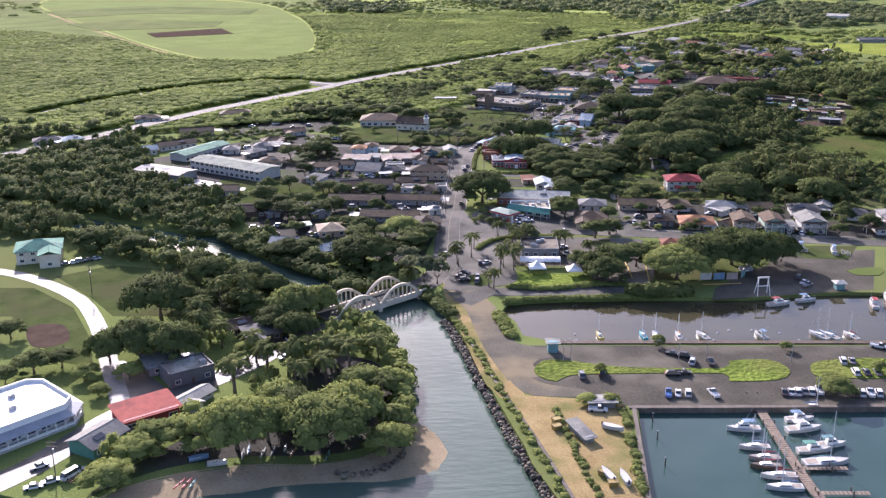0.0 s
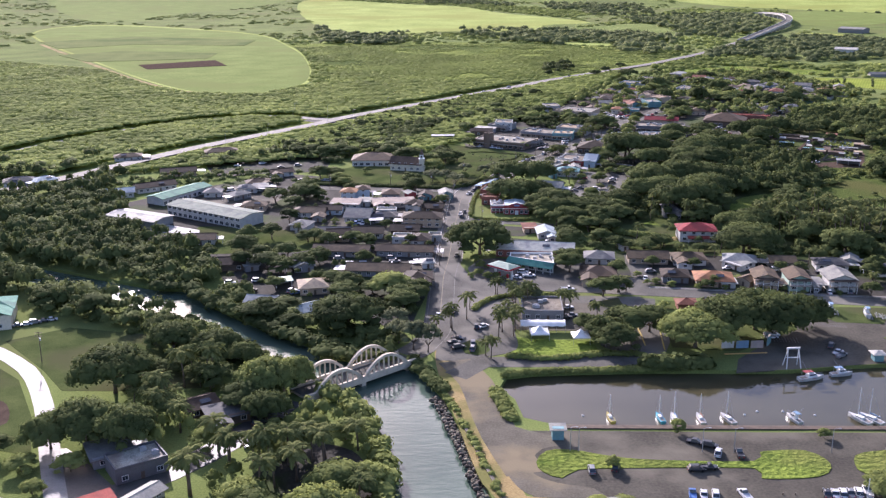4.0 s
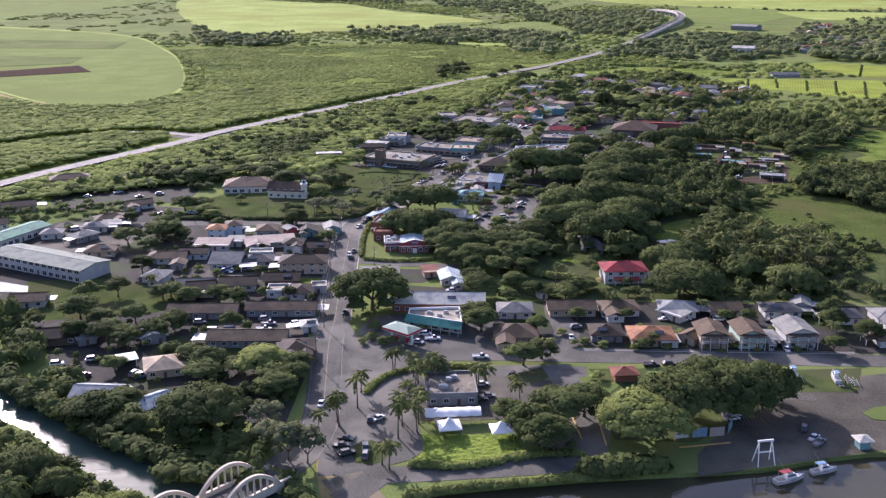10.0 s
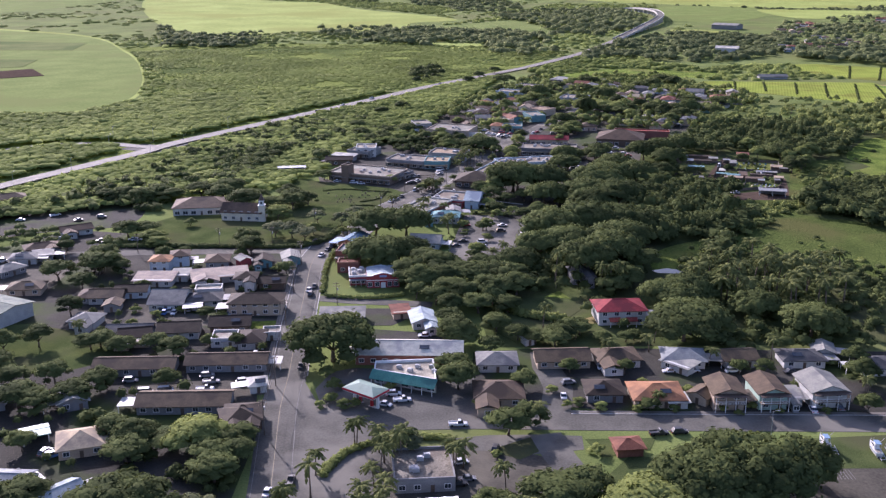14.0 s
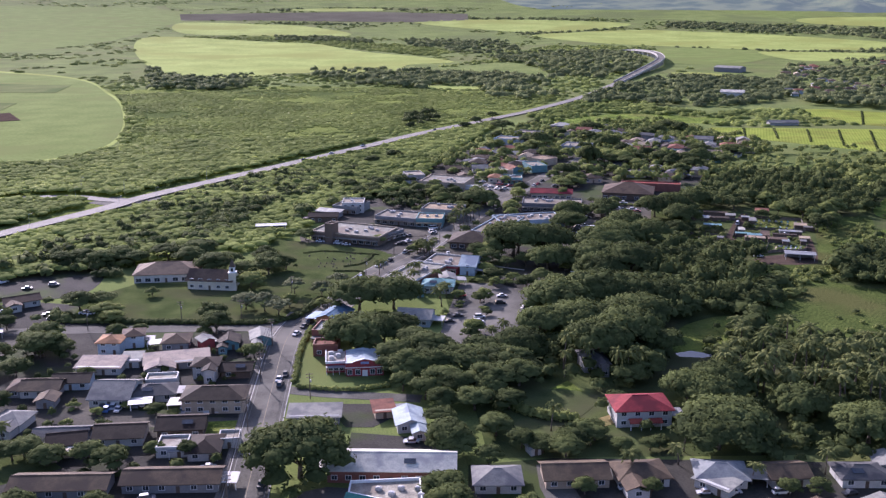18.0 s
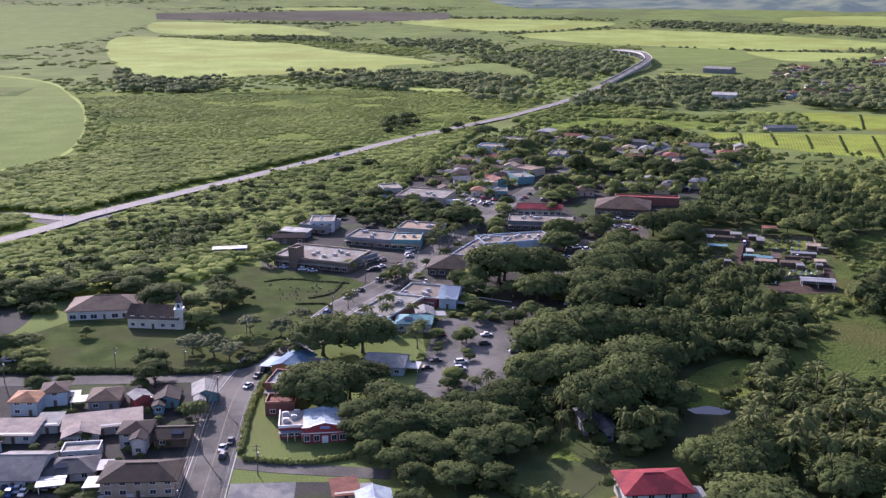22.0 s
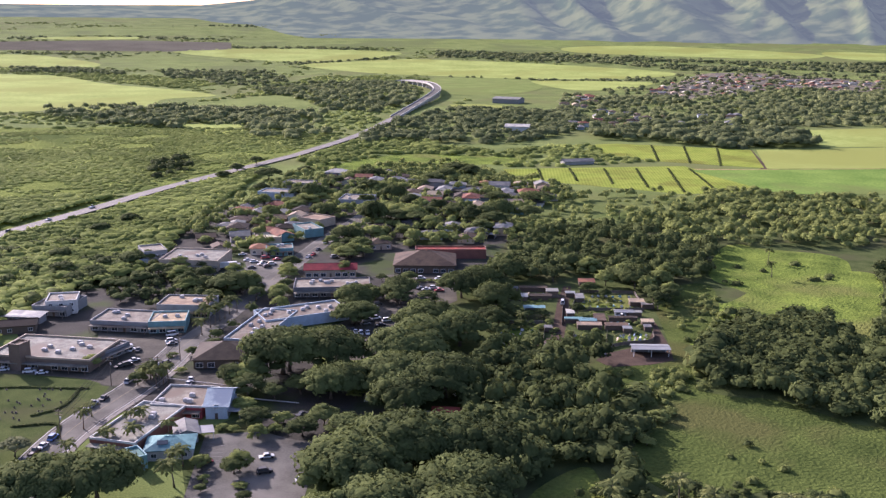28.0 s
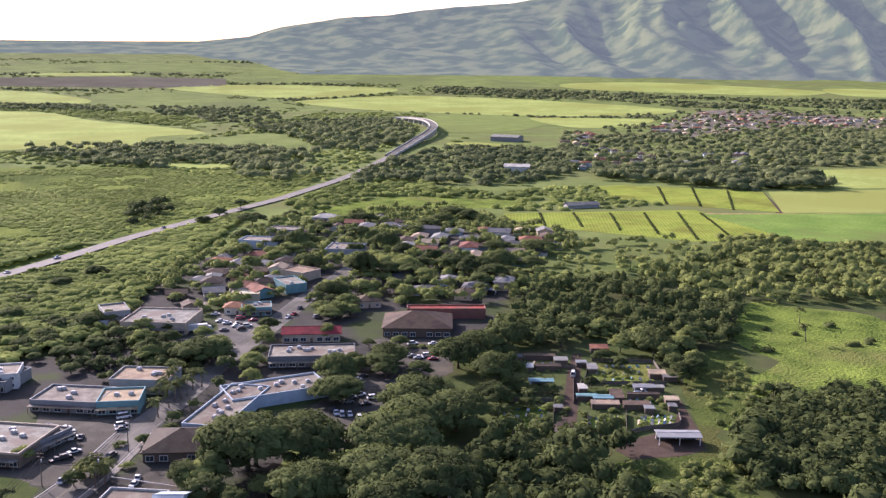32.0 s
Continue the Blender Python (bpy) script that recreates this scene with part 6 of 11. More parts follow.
def box_truck(x, y, rot, L, box_col, cab_col):
    t = thing("box_truck", pose(x, y, 0.1, 0, 0, rot), "%s box truck with %s cab parked beside the supermarket" % (box_col, cab_col), "truck")
    part("cargo_box", Shape().box(-L / 2, -1.2, 0.9, L / 2 - 2.2, 1.2, 3.5, top=0.04), paint(*COL[box_col], 0.5), t)
    part("cab", Shape().loft([[(L / 2 - 2.1, yy, zz) for yy, zz in ((-1.1, 0.6), (1.1, 0.6), (1.1, 2.5), (-1.1, 2.5))], [(L / 2 - 0.6, yy, zz) for yy, zz in ((-1.1, 0.6), (1.1, 0.6), (1.05, 2.4), (-1.05, 2.4))], [(L / 2, yy, zz) for yy, zz in ((-1.05, 0.6), (1.05, 0.6), (1.0, 1.4), (-1.0, 1.4))]]), paint(*COL[cab_col], 0.4), t)
    part("windscreen", Shape().add([(L / 2 - 0.04, -0.9, 1.5), (L / 2 - 0.04, 0.9, 1.5), (L / 2 - 0.55, 0.9, 2.35), (L / 2 - 0.55, -0.9, 2.35)], [(0, 1, 2, 3)]), M_GLASS, t)
    part("chassis", Shape().box(-L / 2 + 0.2, -0.9, 0.5, L / 2 - 0.3, 0.9, 0.88), M_RUBBER, t)
    wheel = Shape().tube([(0, -0.15, 0), (0, 0.15, 0)], [0.48, 0.48], 12).mesh("wheel", M_RUBBER)
    for px in (-L / 2 + 1.2, L / 2 - 1.2):
        for py in (-1.0, 1.0):
            part("wheel", wheel, None, t, at=pose(px, py, 0.48))


# ---- the place ----
RIVER = [tuple(p) for p in smooth_line([(-85, 201.8), (-76.3, 210.8), (-64.5, 216.3), (-48.2, 219.9), (-32.4, 219.7), (-21.2, 222.8), (-15.1, 229.9), (-13.2, 237.4), (-11.6, 244.4), (-12, 264.6), (-15.2, 284.6), (-22, 302.5), (-28, 312.3), (-34.2, 316.4), (-43, 320), (-52.4, 336.7), (-41.7, 329.7), (-58.4, 352), (-69.7, 364.6), (-86.2, 383.0), (-101, 386.5), (-114, 395.5), (-127, 404), (-150, 417), (-190, 441), (-234, 467), (-232.3, 479.3), (-162.3, 444.3), (-112.3, 419.3), (-101, 418.2), (-93.7, 408.3), (-82, 394.2), (-62.4, 374.7), (-47.1, 361.5), (-31.5, 349.4), (-38.7, 348.5), (-24.2, 344.9), (-15.4, 343.9), (-7.6, 339.8), (-3, 330.1), (3, 315.8), (9.8, 284.2), (15.3, 255.2), (21.2, 228), (26.7, 204.6), (60, 120), (80, -300), (-200, -300), (-200, 180)], 9.0, True)]
BASIN = [tuple(p) for p in smooth_line([(20.5, 322.7), (23.3, 331.4), (31.9, 333.5), (48.4, 334.7), (68, 335.5), (89.8, 335.4), (114.7, 335.2), (163.1, 339), (260, 315), (260, 290), (144.3, 295.2), (95, 295.5), (58.3, 296.6), (34.3, 297.4), (26.3, 301.7), (24.7, 313.9)], 12.0, True)]
HARBOUR = [(54.7, 250.1), (124.8, 249.8), (300, 248), (300, -200), (45, -200), (49.1, 205)]
lay_ground([("river_water", RIVER, M_RIVER, "green rippled river water"), ("basin_water", BASIN, M_BASIN, "still brown harbour basin water"), ("harbour_water", HARBOUR, M_HARBOUR, "calm blue-green marina water")])
clear(RIVER), clear(BASIN), clear(HARBOUR)
area("harbour_lot", [(17.9, 303.6), (21.9, 293.3), (33.8, 293.1), (57.5, 292.7), (93.8, 291.7), (142.5, 291.3), (124.7, 250.1), (98.3, 251.1), (51.9, 251.1), (39.7, 255.8), (25.3, 257.8), (19.7, 273), (15.6, 294.3)], M_LOT, "dark worn asphalt of the harbour car park", 0.05, 0)
area("bank_dirt", [(3, 318.8), (8.7, 311.1), (15.8, 298.9), (19.7, 273), (23.6, 257.9), (50.7, 253.2), (51.5, 247), (47.3, 203), (30.6, 203.2), (18.7, 257.9), (8.4, 299)], M_DIRT, "bare tan dirt along the river wall", 0.04, 0)
area("bank_dirt", [(0.6, 355), (9.1, 340), (14, 311), (18.5, 275), (22.9, 257), (18.8, 254.5), (12.9, 264), (6.3, 302), (1.2, 334)], M_DIRT, "bare tan dirt with weeds beside the harbour road", 0.046, 4)
area("lot_dust", [(13, 303), (21, 297.5), (27, 293.4), (34, 290), (36.5, 285), (30, 282.6), (26.6, 276), (26.4, 269), (32, 264.4), (41, 261.5), (44, 257.4), (33, 257.2), (24, 259), (18.4, 273)], M_TANROAD, "dusty worn asphalt at the end of the car park", 0.06, 3)
area("lot_lawn", [(27.6, 274.9), (30.8, 281), (37.9, 281.7), (54.7, 276.5), (85.7, 275.2), (88.7, 280.1), (101.3, 280.8), (105.4, 273.7), (100.3, 267.1), (84.9, 266.2), (84.6, 271.3), (53.9, 271.7), (38.3, 270.8), (33.6, 266.6), (28.9, 269.8)], M_MEADOW, "bright green grass island in the car park", 0.22, 2.5)
area("lot_lawn", [(111.9, 273.6), (116.7, 279.7), (138, 281), (132.5, 268.2), (120.8, 267.6), (112.6, 268.5)], M_MEADOW, "bright green grass island in the car park", 0.22, 2.5)
beach([(-87.3, 201), (-76.3, 211.2), (-64.6, 216.8), (-48.2, 220.4), (-32.4, 220.2), (-21.2, 223.4), (-16, 229.1), (-14.3, 235.7), (-12.8, 243)], [(-76.9, 197.3), (-61.9, 205.3), (-46, 207.6), (-34.2, 210.9), (-20.4, 211.8), (-6.5, 213.2), (3.1, 218.6), (5.3, 228.4), (0.6, 239), (-8, 246.5)], "damp brown sand of the small beach")
area("ramp_lot", [(142.8, 394.1), (173.4, 392.5), (152.1, 349), (101.8, 355.7), (108.6, 365.5), (133.7, 377)], M_LOT, "dark worn asphalt of the boat ramp yard", 0.05, 0)
area("ramp_lot", [(101.3, 344.3), (139.2, 383.3), (153.8, 386.4), (179.5, 388.6), (159.6, 342.2), (138.2, 339.1), (97.5, 333.3)], M_LOT, "dark worn asphalt of the boat ramp yard", 0.045, 0)
area("park_lawn", [(27.8, 365.4), (33.4, 363), (54.7, 361), (56.1, 350.2), (31.5, 344.3), (25.1, 351.5)], M_MEADOW, "green lawn beside the tents", 0.07, 0)
area("park_lawn", [(83.9, 379.9), (95.4, 391.9), (132, 384), (130.5, 371.3), (103.7, 351), (81.6, 354.8)], M_LAWN, "green lawn under the rain trees", 0.07, 0)
area("church_lawn", [(-72.5, 608.9), (-71.6, 639), (-52.4, 660.3), (-5.6, 649.9), (23.7, 691.6), (40.5, 712.5), (64.5, 694.3), (48.3, 651.1), (14.7, 602.4), (-2.4, 599.5), (-39.4, 606.4)], M_LAWN, "mown green lawn round the church", 0.05, 0)
area("school_lawn", [(-118.7, 474.7), (-118.9, 514.4), (-86.8, 513.6), (-60.8, 499.1), (-45.8, 479.7), (-64.1, 469.5), (-106.9, 466.5)], M_LAWN, "dull green school playing lawn", 0.05, 0)
area("park_lawn", [(-150.9, 362.3), (-133, 375.3), (-101.6, 367.9), (-72.6, 322.7), (-95.9, 320.5), (-115.8, 320.9), (-128.3, 337.5)], M_LAWN, "open green lawn beside the road", 0.05, 0)
area("park_lawn", [(-167.8, 350), (-154.9, 349.8), (-132.6, 329.2), (-117, 301.1), (-108.7, 279.1), (-121.7, 283.4), (-151.7, 321.5), (-155.7, 321.6)], M_LAWN, "open green lawn inside the road's bend", 0.05, 0)
area("bare_yard", [(-141.6, 311.1), (-130.9, 313.4), (-123.7, 298.9), (-133.2, 294.5)], M_SOIL, "patch of bare brown earth", 0.08, 3)
area("town_lot", [(90.3, 641.3), (122.8, 634.4), (115.3, 604.6), (96.7, 557.6), (70.1, 566), (77.7, 596.1)], M_ASPHALT, "grey asphalt car park with worn surface", 0.05, 0)
area("meadow", [(409.6, 809.6), (426.9, 791), (446.6, 755), (364.2, 672.1), (348.8, 684.5), (354.4, 720.7), (357.8, 755.4)], M_MEADOW, "sunlit tall green meadow grass", 0.06, 8)
area("meadow", [(209.2, 586.4), (239.1, 601.5), (273.4, 607.8), (285.9, 580.6), (291.2, 561), (232.5, 494.7), (239.8, 518.8), (236.2, 546.6), (204.7, 556.4)], M_TALLGRASS_DIM, "tall green meadow grass", 0.06, 8)
area("meadow", [(162.8, 569.5), (186.8, 577), (189, 561.3), (161.9, 527.6), (144.4, 512.5), (146.6, 532.5)], M_LAWN, "low green pasture grass near the pond", 0.06, 8)
area("meadow", [(309.2, 728.7), (346.6, 740.8), (315.6, 689.6), (273.9, 657.1), (238.3, 624.3), (221.2, 630.5), (232.2, 652.4), (264.6, 650.2)], M_TALLGRASS_DIM, "rough green grass beside the garden plots", 0.06, 8)
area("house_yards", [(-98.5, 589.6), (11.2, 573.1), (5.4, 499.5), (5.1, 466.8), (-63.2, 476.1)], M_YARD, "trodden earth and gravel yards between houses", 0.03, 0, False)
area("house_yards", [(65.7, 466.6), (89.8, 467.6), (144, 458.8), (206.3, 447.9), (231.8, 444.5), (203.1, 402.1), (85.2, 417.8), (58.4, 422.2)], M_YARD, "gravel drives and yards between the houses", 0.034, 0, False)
area("house_yards", [(-102.8, 466.8), (-4.8, 481.7), (-3.5, 412.6), (-9.6, 371), (-43.4, 390.6), (-84.4, 417.8)], M_YARD, "dark earth yards of the river houses", 0.038, 0, False)
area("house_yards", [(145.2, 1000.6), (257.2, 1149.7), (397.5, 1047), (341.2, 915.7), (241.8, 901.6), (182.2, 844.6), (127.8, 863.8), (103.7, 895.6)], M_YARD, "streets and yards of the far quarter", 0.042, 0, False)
area("pond", [(153.7, 542.5), (161, 544.3), (169.4, 538.8), (162.9, 536.9), (154.9, 539)], M_POND, "small bright pond among the trees", 0.09, 8)
road("main_street", [(-9.2, 348.7), (-4.5, 355.6), (-0.7, 365.1), (1.5, 381.5), (3.1, 433.6), (5.1, 455), (7.6, 496.4), (10.3, 534.7), (14, 577.3), (22.4, 606.6), (30.3, 609), (50, 656.9), (75.5, 694.9), (94.6, 732.4), (107.3, 751.6), (135.6, 802.9), (152.1, 828.3), (190.5, 892.6), (221.3, 938.8), (246.2, 977.5)], 11.5, label="grey asphalt main street with painted lines", paint_line=True)
road("cross_street", [(2, 421.2), (25.9, 420.3), (57.6, 417.6), (84.1, 413.3), (125.3, 407.1), (177.4, 399.4), (231.1, 390.7)], 10, label="grey asphalt street in front of the houses", z=0.085)
road("side_street", [(80.1, 414.6), (86.9, 435.1), (87, 451.2), (88.9, 463.5)], 9, z=0.08)
road("side_street", [(10.8, 529.1), (26.8, 522.6), (58, 514)], 6, z=0.08)
road("church_street", [(16, 589.3), (-2, 591.7), (-48.1, 596.1), (-68.8, 597.6), (-89.3, 598.5), (-130, 601.6)], 8, z=0.08)
road("harbour_road", [(6.7, 331.3), (16, 342.5), (31.4, 342.7), (46.9, 342.8), (62.6, 342.9), (73.9, 350.3), (79.3, 372.1), (77.1, 393.7), (76.2, 407.1)], 9, z=0.075)
road("harbour_road", [(6.4, 343.8), (13.1, 326.6), (15.9, 308.5), (19, 289.8), (24.5, 269)], 11, z=0.07, mat=M_TANROAD)
area("plaza", [(0.5, 344), (2.6, 370.8), (7.6, 394.9), (17, 405.4), (30.3, 407.5), (31.9, 398.9), (19.2, 392.9), (14.7, 381.4), (15.7, 363.6), (23.1, 352.3), (16.5, 345.7), (6.9, 343.4)], M_ASPHALT, "curved asphalt drive round a grass island", 0.06, 6)
road("shore_road", [(-43.6, 313.5), (-49.5, 300), (-62.1, 278.3), (-75.9, 263), (-88.8, 250.7), (-96.7, 236.2), (-104.1, 220.3), (-114.8, 206.2)], 9, z=0.08, mat=M_WET, label="wet shining asphalt road to the shore")
road("park_road", [(-186.3, 372.3), (-167.6, 365.2), (-149.6, 352.8), (-133.5, 337.6), (-122.8, 321), (-112.9, 301), (-103.4, 279), (-92.3, 254.2), (-87.6, 244), (-90.4, 235.5)], 5.6, mat=M_ROADC, label="pale curved concrete road past the lawn")
road("highway", [(-288.7, 533), (-237.5, 608.4), (-217, 639.4), (-170.4, 720.2), (-99.8, 818.1), (-69.2, 865.7), (69, 1038.2), (120.4, 1106.1), (196, 1191.7), (256.1, 1259.2)], 11, label="long pale grey bypass highway through the scrub", mat=M_PALE, z=0.9, margin=10)
road("highway", [(256.1, 1259.2), (358.6, 1401.8), (460.6, 1580.5)], 11, label="far pale grey bypass highway among trees", mat=M_PALE, z=0.9, margin=7)
road("field_road", [(-610.4, 1571.1), (-390.5, 1212.2), (-299.2, 1074.8), (-245.2, 1018.8), (-166.2, 1000.7)], 6, mat=M_DIRT, label="pale dirt farm road along the field")
road("junction", [(-106.2, 849.9), (-84.6, 838.5), (-68.7, 860)], 22, z=0.1, label="pale asphalt junction beside the highway")
# dark yard ground laid over the lighter ground sheet
area("house_yards", [(-175, 560), (-100, 640), (8, 600), (5, 482), (-5, 442), (-100, 458), (-150, 500)], M_YARD, "dark earth and worn grass between the houses", 0.014, 0, False)
area("park_lot", [(48.7, 407.8), (60.4, 408.6), (75, 407), (86, 404.6), (84.5, 397), (62, 396), (58.4, 383), (50.6, 380.4), (47.9, 392)], M_ASPHALT, "worn asphalt drive behind the restaurant", 0.032, 0)
area("meadow", [(273.8, 670.3), (277.1, 663.2), (275.0, 648.9), (259.5, 624.3), (263.0, 614.0), (277.8, 600.1), (272.8, 588.4), (256.0, 584.5), (224.1, 590.2), (222.6, 609.2), (235.8, 622.4), (242.6, 649.9), (240.2, 659.5), (248.8, 651.2), (265.1, 648.8), (270.2, 654.2)], M_TALLGRASS_DIM, "dimmed rough meadow between garden plots and thicket", 0.022, 3)
area("meadow", [(296.3, 704.3), (308.3, 705.0), (328.6, 724.1), (331.9, 709.4), (354.7, 720.6), (372.4, 738.3), (439.7, 727.7), (344.3, 631.4), (345.2, 640.8), (356.3, 666.5), (351.5, 682.3), (331.6, 670.8), (327.8, 690.7), (305.1, 673.7), (290.5, 664.3), (282.1, 667.3)], M_MEADOW, "sunlit green meadow beside the woodland", 0.024, 3)
area("town_grass", [(72, 470), (230, 452), (335, 570), (470, 735), (610, 900), (565, 965), (300, 905), (232, 780), (150, 682), (82, 640)], M_LAWN, "rough green grass between woods and gardens", 0.012, 0, False)
area("rough_grass", [(-250, 1560), (-200, 1420), (-150, 1230), (-128, 1078), (-65, 1090), (48, 1092), (120, 1104), (190, 1192), (250, 1262), (300, 1340), (330, 1440), (180, 1560), (-50, 1600)], M_ROUGH, "bright rough grassland beyond the scrub", 0.03, 0, False)
area("shrub_floor", [(-690, 600), (-300, 640), (-190, 690), (-150, 760), (-60, 880), (60, 1030), (105, 1088), (48, 1089), (-65, 1086), (-125, 1070), (-155, 1030), (-240, 996), (-300, 1040), (-400, 1190), (-690, 1330)], M_ROUGH, "green undergrowth below the scrub", 0.02, 0, False)
road("side_road", [(-80, 840), (-103, 849), (-127, 862), (-168, 858), (-220, 822), (-262, 770), (-300, 700)], 9, mat=M_PALE, label="pale asphalt side road leaving the highway", margin=5, z=0.3)
area("crop_field_edge", [(-713.6, 1792.1), (-656.2, 2012.4), (-344.1, 1800.7), (-220.4, 1518.5), (-162.2, 1282), (-140, 1083), (-171.8, 1008.6), (-245.2, 1018.8), (-403.5, 1247.4)], M_FIELD, "bright grass rim of the curved field", 0.06, 20)
area("crop_field", [(-707.7, 1791.9), (-645.8, 1981), (-339.2, 1775.6), (-222.3, 1509.7), (-165.7, 1282.1), (-144.2, 1092.3), (-174.3, 1016.6), (-247.2, 1026.8), (-406.2, 1259.6)], M_CROP, "green curved crop field", 0.1, 20)
area("soil_strip", [(-372.7, 1270.7), (-290.2, 1326.1), (-261.9, 1260.6), (-348.2, 1222.1)], M_SOIL, "dark strip of ploughed red soil", 0.5, 0)
area("young_crop", [(-519.6, 1398.8), (-449, 1458.9), (-307.9, 1421.4), (-305.8, 1347.3), (-392, 1323), (-451.6, 1311.8)], M_DRY, "duller green strip of young crop", 0.4, 0)
area("young_crop", [(-626.2, 1610.6), (-510.6, 1712.2), (-294.6, 1637.7), (-293, 1539.6), (-465.8, 1565.2), (-556.9, 1496.7)], M_DRY, "duller green strip of young crop", 0.4, 0)
area("ploughed_field", [(-387.4, 3685.2), (-89.9, 3741.7), (240.8, 3778), (582.3, 3667), (544.9, 3429.4), (359.1, 3375.8), (-77.6, 3461.4), (-356.6, 3454.8)], M_PLOUGH, "brown ploughed field far on the plain", 0.1, 0)
area("crop_field", [(-384, 2865.2), (-43.7, 2716.3), (59.8, 2635.2), (139.7, 2363.1), (256, 2151.5), (290.7, 2013.6), (205.7, 1968.3), (177.5, 1854.4), (106.7, 1795.1), (41.5, 1814.1), (0.3, 1801.6), (-189.9, 1796.8)], M_FIELD, "broad sunlit crop field on the plain", 0.1, 20)
area("young_crop", [(2.9, 2081), (111.6, 2111.5), (191.9, 2005.7), (168.6, 1905.4), (83.4, 1863), (16.2, 1929.2)], M_CROP, "darker green strip of young crop", 0.3, 10)
area("crop_field", [(-345.4, 3371.3), (-71.2, 3317.2), (33.5, 3240.5), (147.3, 3007.3), (97.2, 2875.8), (-53.6, 2928.7), (-296.6, 3009.7)], M_FIELD, "sunlit crop field on the plain", 0.1, 20)
area("crop_field", [(365.3, 3359.1), (516.8, 3453.9), (799.4, 3387.3), (1011.9, 3218.2), (863.3, 3042.2), (671.3, 2972.6), (536.6, 3089.6)], M_FIELD, "sunlit crop field on the plain", 0.1, 20)
area("crop_field", [(630.3, 2870.9), (791.2, 2962.8), (950.1, 3002.1), (1077.2, 2930.1), (1253.3, 2759.5), (1427.8, 2407.9), (1271.2, 2280.3), (1028.5, 2306.4), (852.8, 2470.8), (735.4, 2594.9)], M_FIELD, "wide sunlit crop field on the plain", 0.1, 12)
area("crop_field", [(963.7, 2206.6), (1024.3, 2247.9), (1202.9, 2146.4), (1053.6, 1983.4), (938.7, 1984)], M_FIELD, "small sunlit crop field on the plain", 0.1, 8)
area("young_crop", [(825.2, 2397.1), (999.9, 2254), (830.5, 1956.3), (678, 1970.6)], M_CROP, "dull green crop field on the plain", 0.08, 8)
area("crop_field", [(603.3, 1751.7), (647.3, 1749.1), (684.1, 1699.3), (650.4, 1636), (578.4, 1665.8)], M_FIELD, "small green plot beside the sheds", 0.1, 0)
area("crop_field", [(-75.3, 3858.7), (106.9, 3922.1), (310.2, 3898.4), (304.3, 3814.5), (105.2, 3801.9)], M_FIELD, "narrow far crop strip", 0.1, 0)
area("crop_field", [(511, 4282.5), (719.7, 4265.6), (870.1, 4151.7), (652.3, 4110.2)], M_FIELD, "narrow far crop strip", 0.1, 0)
area("crop_field", [(996.8, 4135), (1256.9, 4031.8), (1387.2, 3717), (1214.9, 3902.3)], M_FIELD, "narrow far crop strip", 0.1, 0)
area("crop_field", [(1486.7, 4167.7), (1648.2, 4016.2), (1790.1, 3623.6), (1753.4, 3314.4), (1505.9, 3318.9), (1419.5, 3799)], M_CROP, "pale green slope below the mountains", 0.1, 8)
area("crop_field", [(1580.6, 3226.8), (1828.1, 3190.1), (2018.3, 2946.3), (2125.1, 2681.2), (1964, 2624.9), (1735, 2829.5), (1529.8, 3058.4)], M_FIELD, "sunlit crop field before the mountains", 0.1, 8)
area("crop_field", [(2189.7, 2747.1), (2312.4, 2636.3), (2345.9, 2407.8), (2271.4, 2340.7), (2096.7, 2555)], M_FIELD, "sunlit crop field before the mountains", 0.1, 8)
area("crop_field", [(191.4, 1579.9), (246.3, 1556.8), (247, 1519.8), (193.1, 1536.4)], M_FIELD, "small bright clearing before the trees", 0.2, 6)
area("crop_strips", [(408.2, 1121.7), (569.8, 1087.5), (552.7, 948.7), (483.8, 965.2), (391.8, 1075.1)], M_ROWS, "striped green crop field with dark rows", 0.1, 0)
area("crop_strips", [(564.5, 1249.7), (596, 1248.8), (699.9, 1163), (630.4, 1054.7), (560.6, 1124.2), (539.6, 1174.8)], M_ROWS, "striped green crop field with dark rows", 0.1, 0)
area("crop_field", [(705.2, 1161.4), (774.5, 1147.5), (849, 1136.7), (979, 1117.7), (823.8, 991), (630.6, 1051.5)], M_FIELD, "pale green crop field", 0.1, 0)
area("crop_field", [(864.6, 1299.7), (998.4, 1282.5), (1142.1, 1250.8), (987.2, 1124.4), (852.4, 1140), (786.8, 1161)], M_FIELD, "pale green crop field", 0.1, 0)
area("crop_field", [(559.8, 1065.6), (726.3, 1016.8), (818.2, 986.5), (697.8, 888.3), (555.8, 940.9)], M_GREENS, "deep green crop field", 0.12, 0)
area("village_ground", [(1010, 1850), (1225, 2085), (1470, 2335), (1600, 2325), (1640, 2215), (1675, 2010), (1470, 1800), (1340, 1900), (1120, 1775), (980, 1720)], M_TANROAD, "worn tan lots and lanes of the far village", 0.08, 20, False)
area("pale_pasture", [(-440.7, 4086.3), (-108, 4161.9), (268.1, 4285.9), (719.7, 4265.6), (963.1, 3999), (800.7, 3826.6), (435.1, 3952.3), (-98.4, 3937.9), (-412.3, 3871.8)], M_PASTURE, "pale far pasture on the plain", 0.1, 8)
area("pale_pasture", [(638.3, 3783.8), (1199.3, 3789.4), (1480, 3437.7), (1527.4, 3182.3), (1311.8, 3153.2), (1163.7, 3343.4), (904.8, 3467.9), (611.3, 3520.2)], M_PASTURE, "pale far pasture on the plain", 0.1, 8)
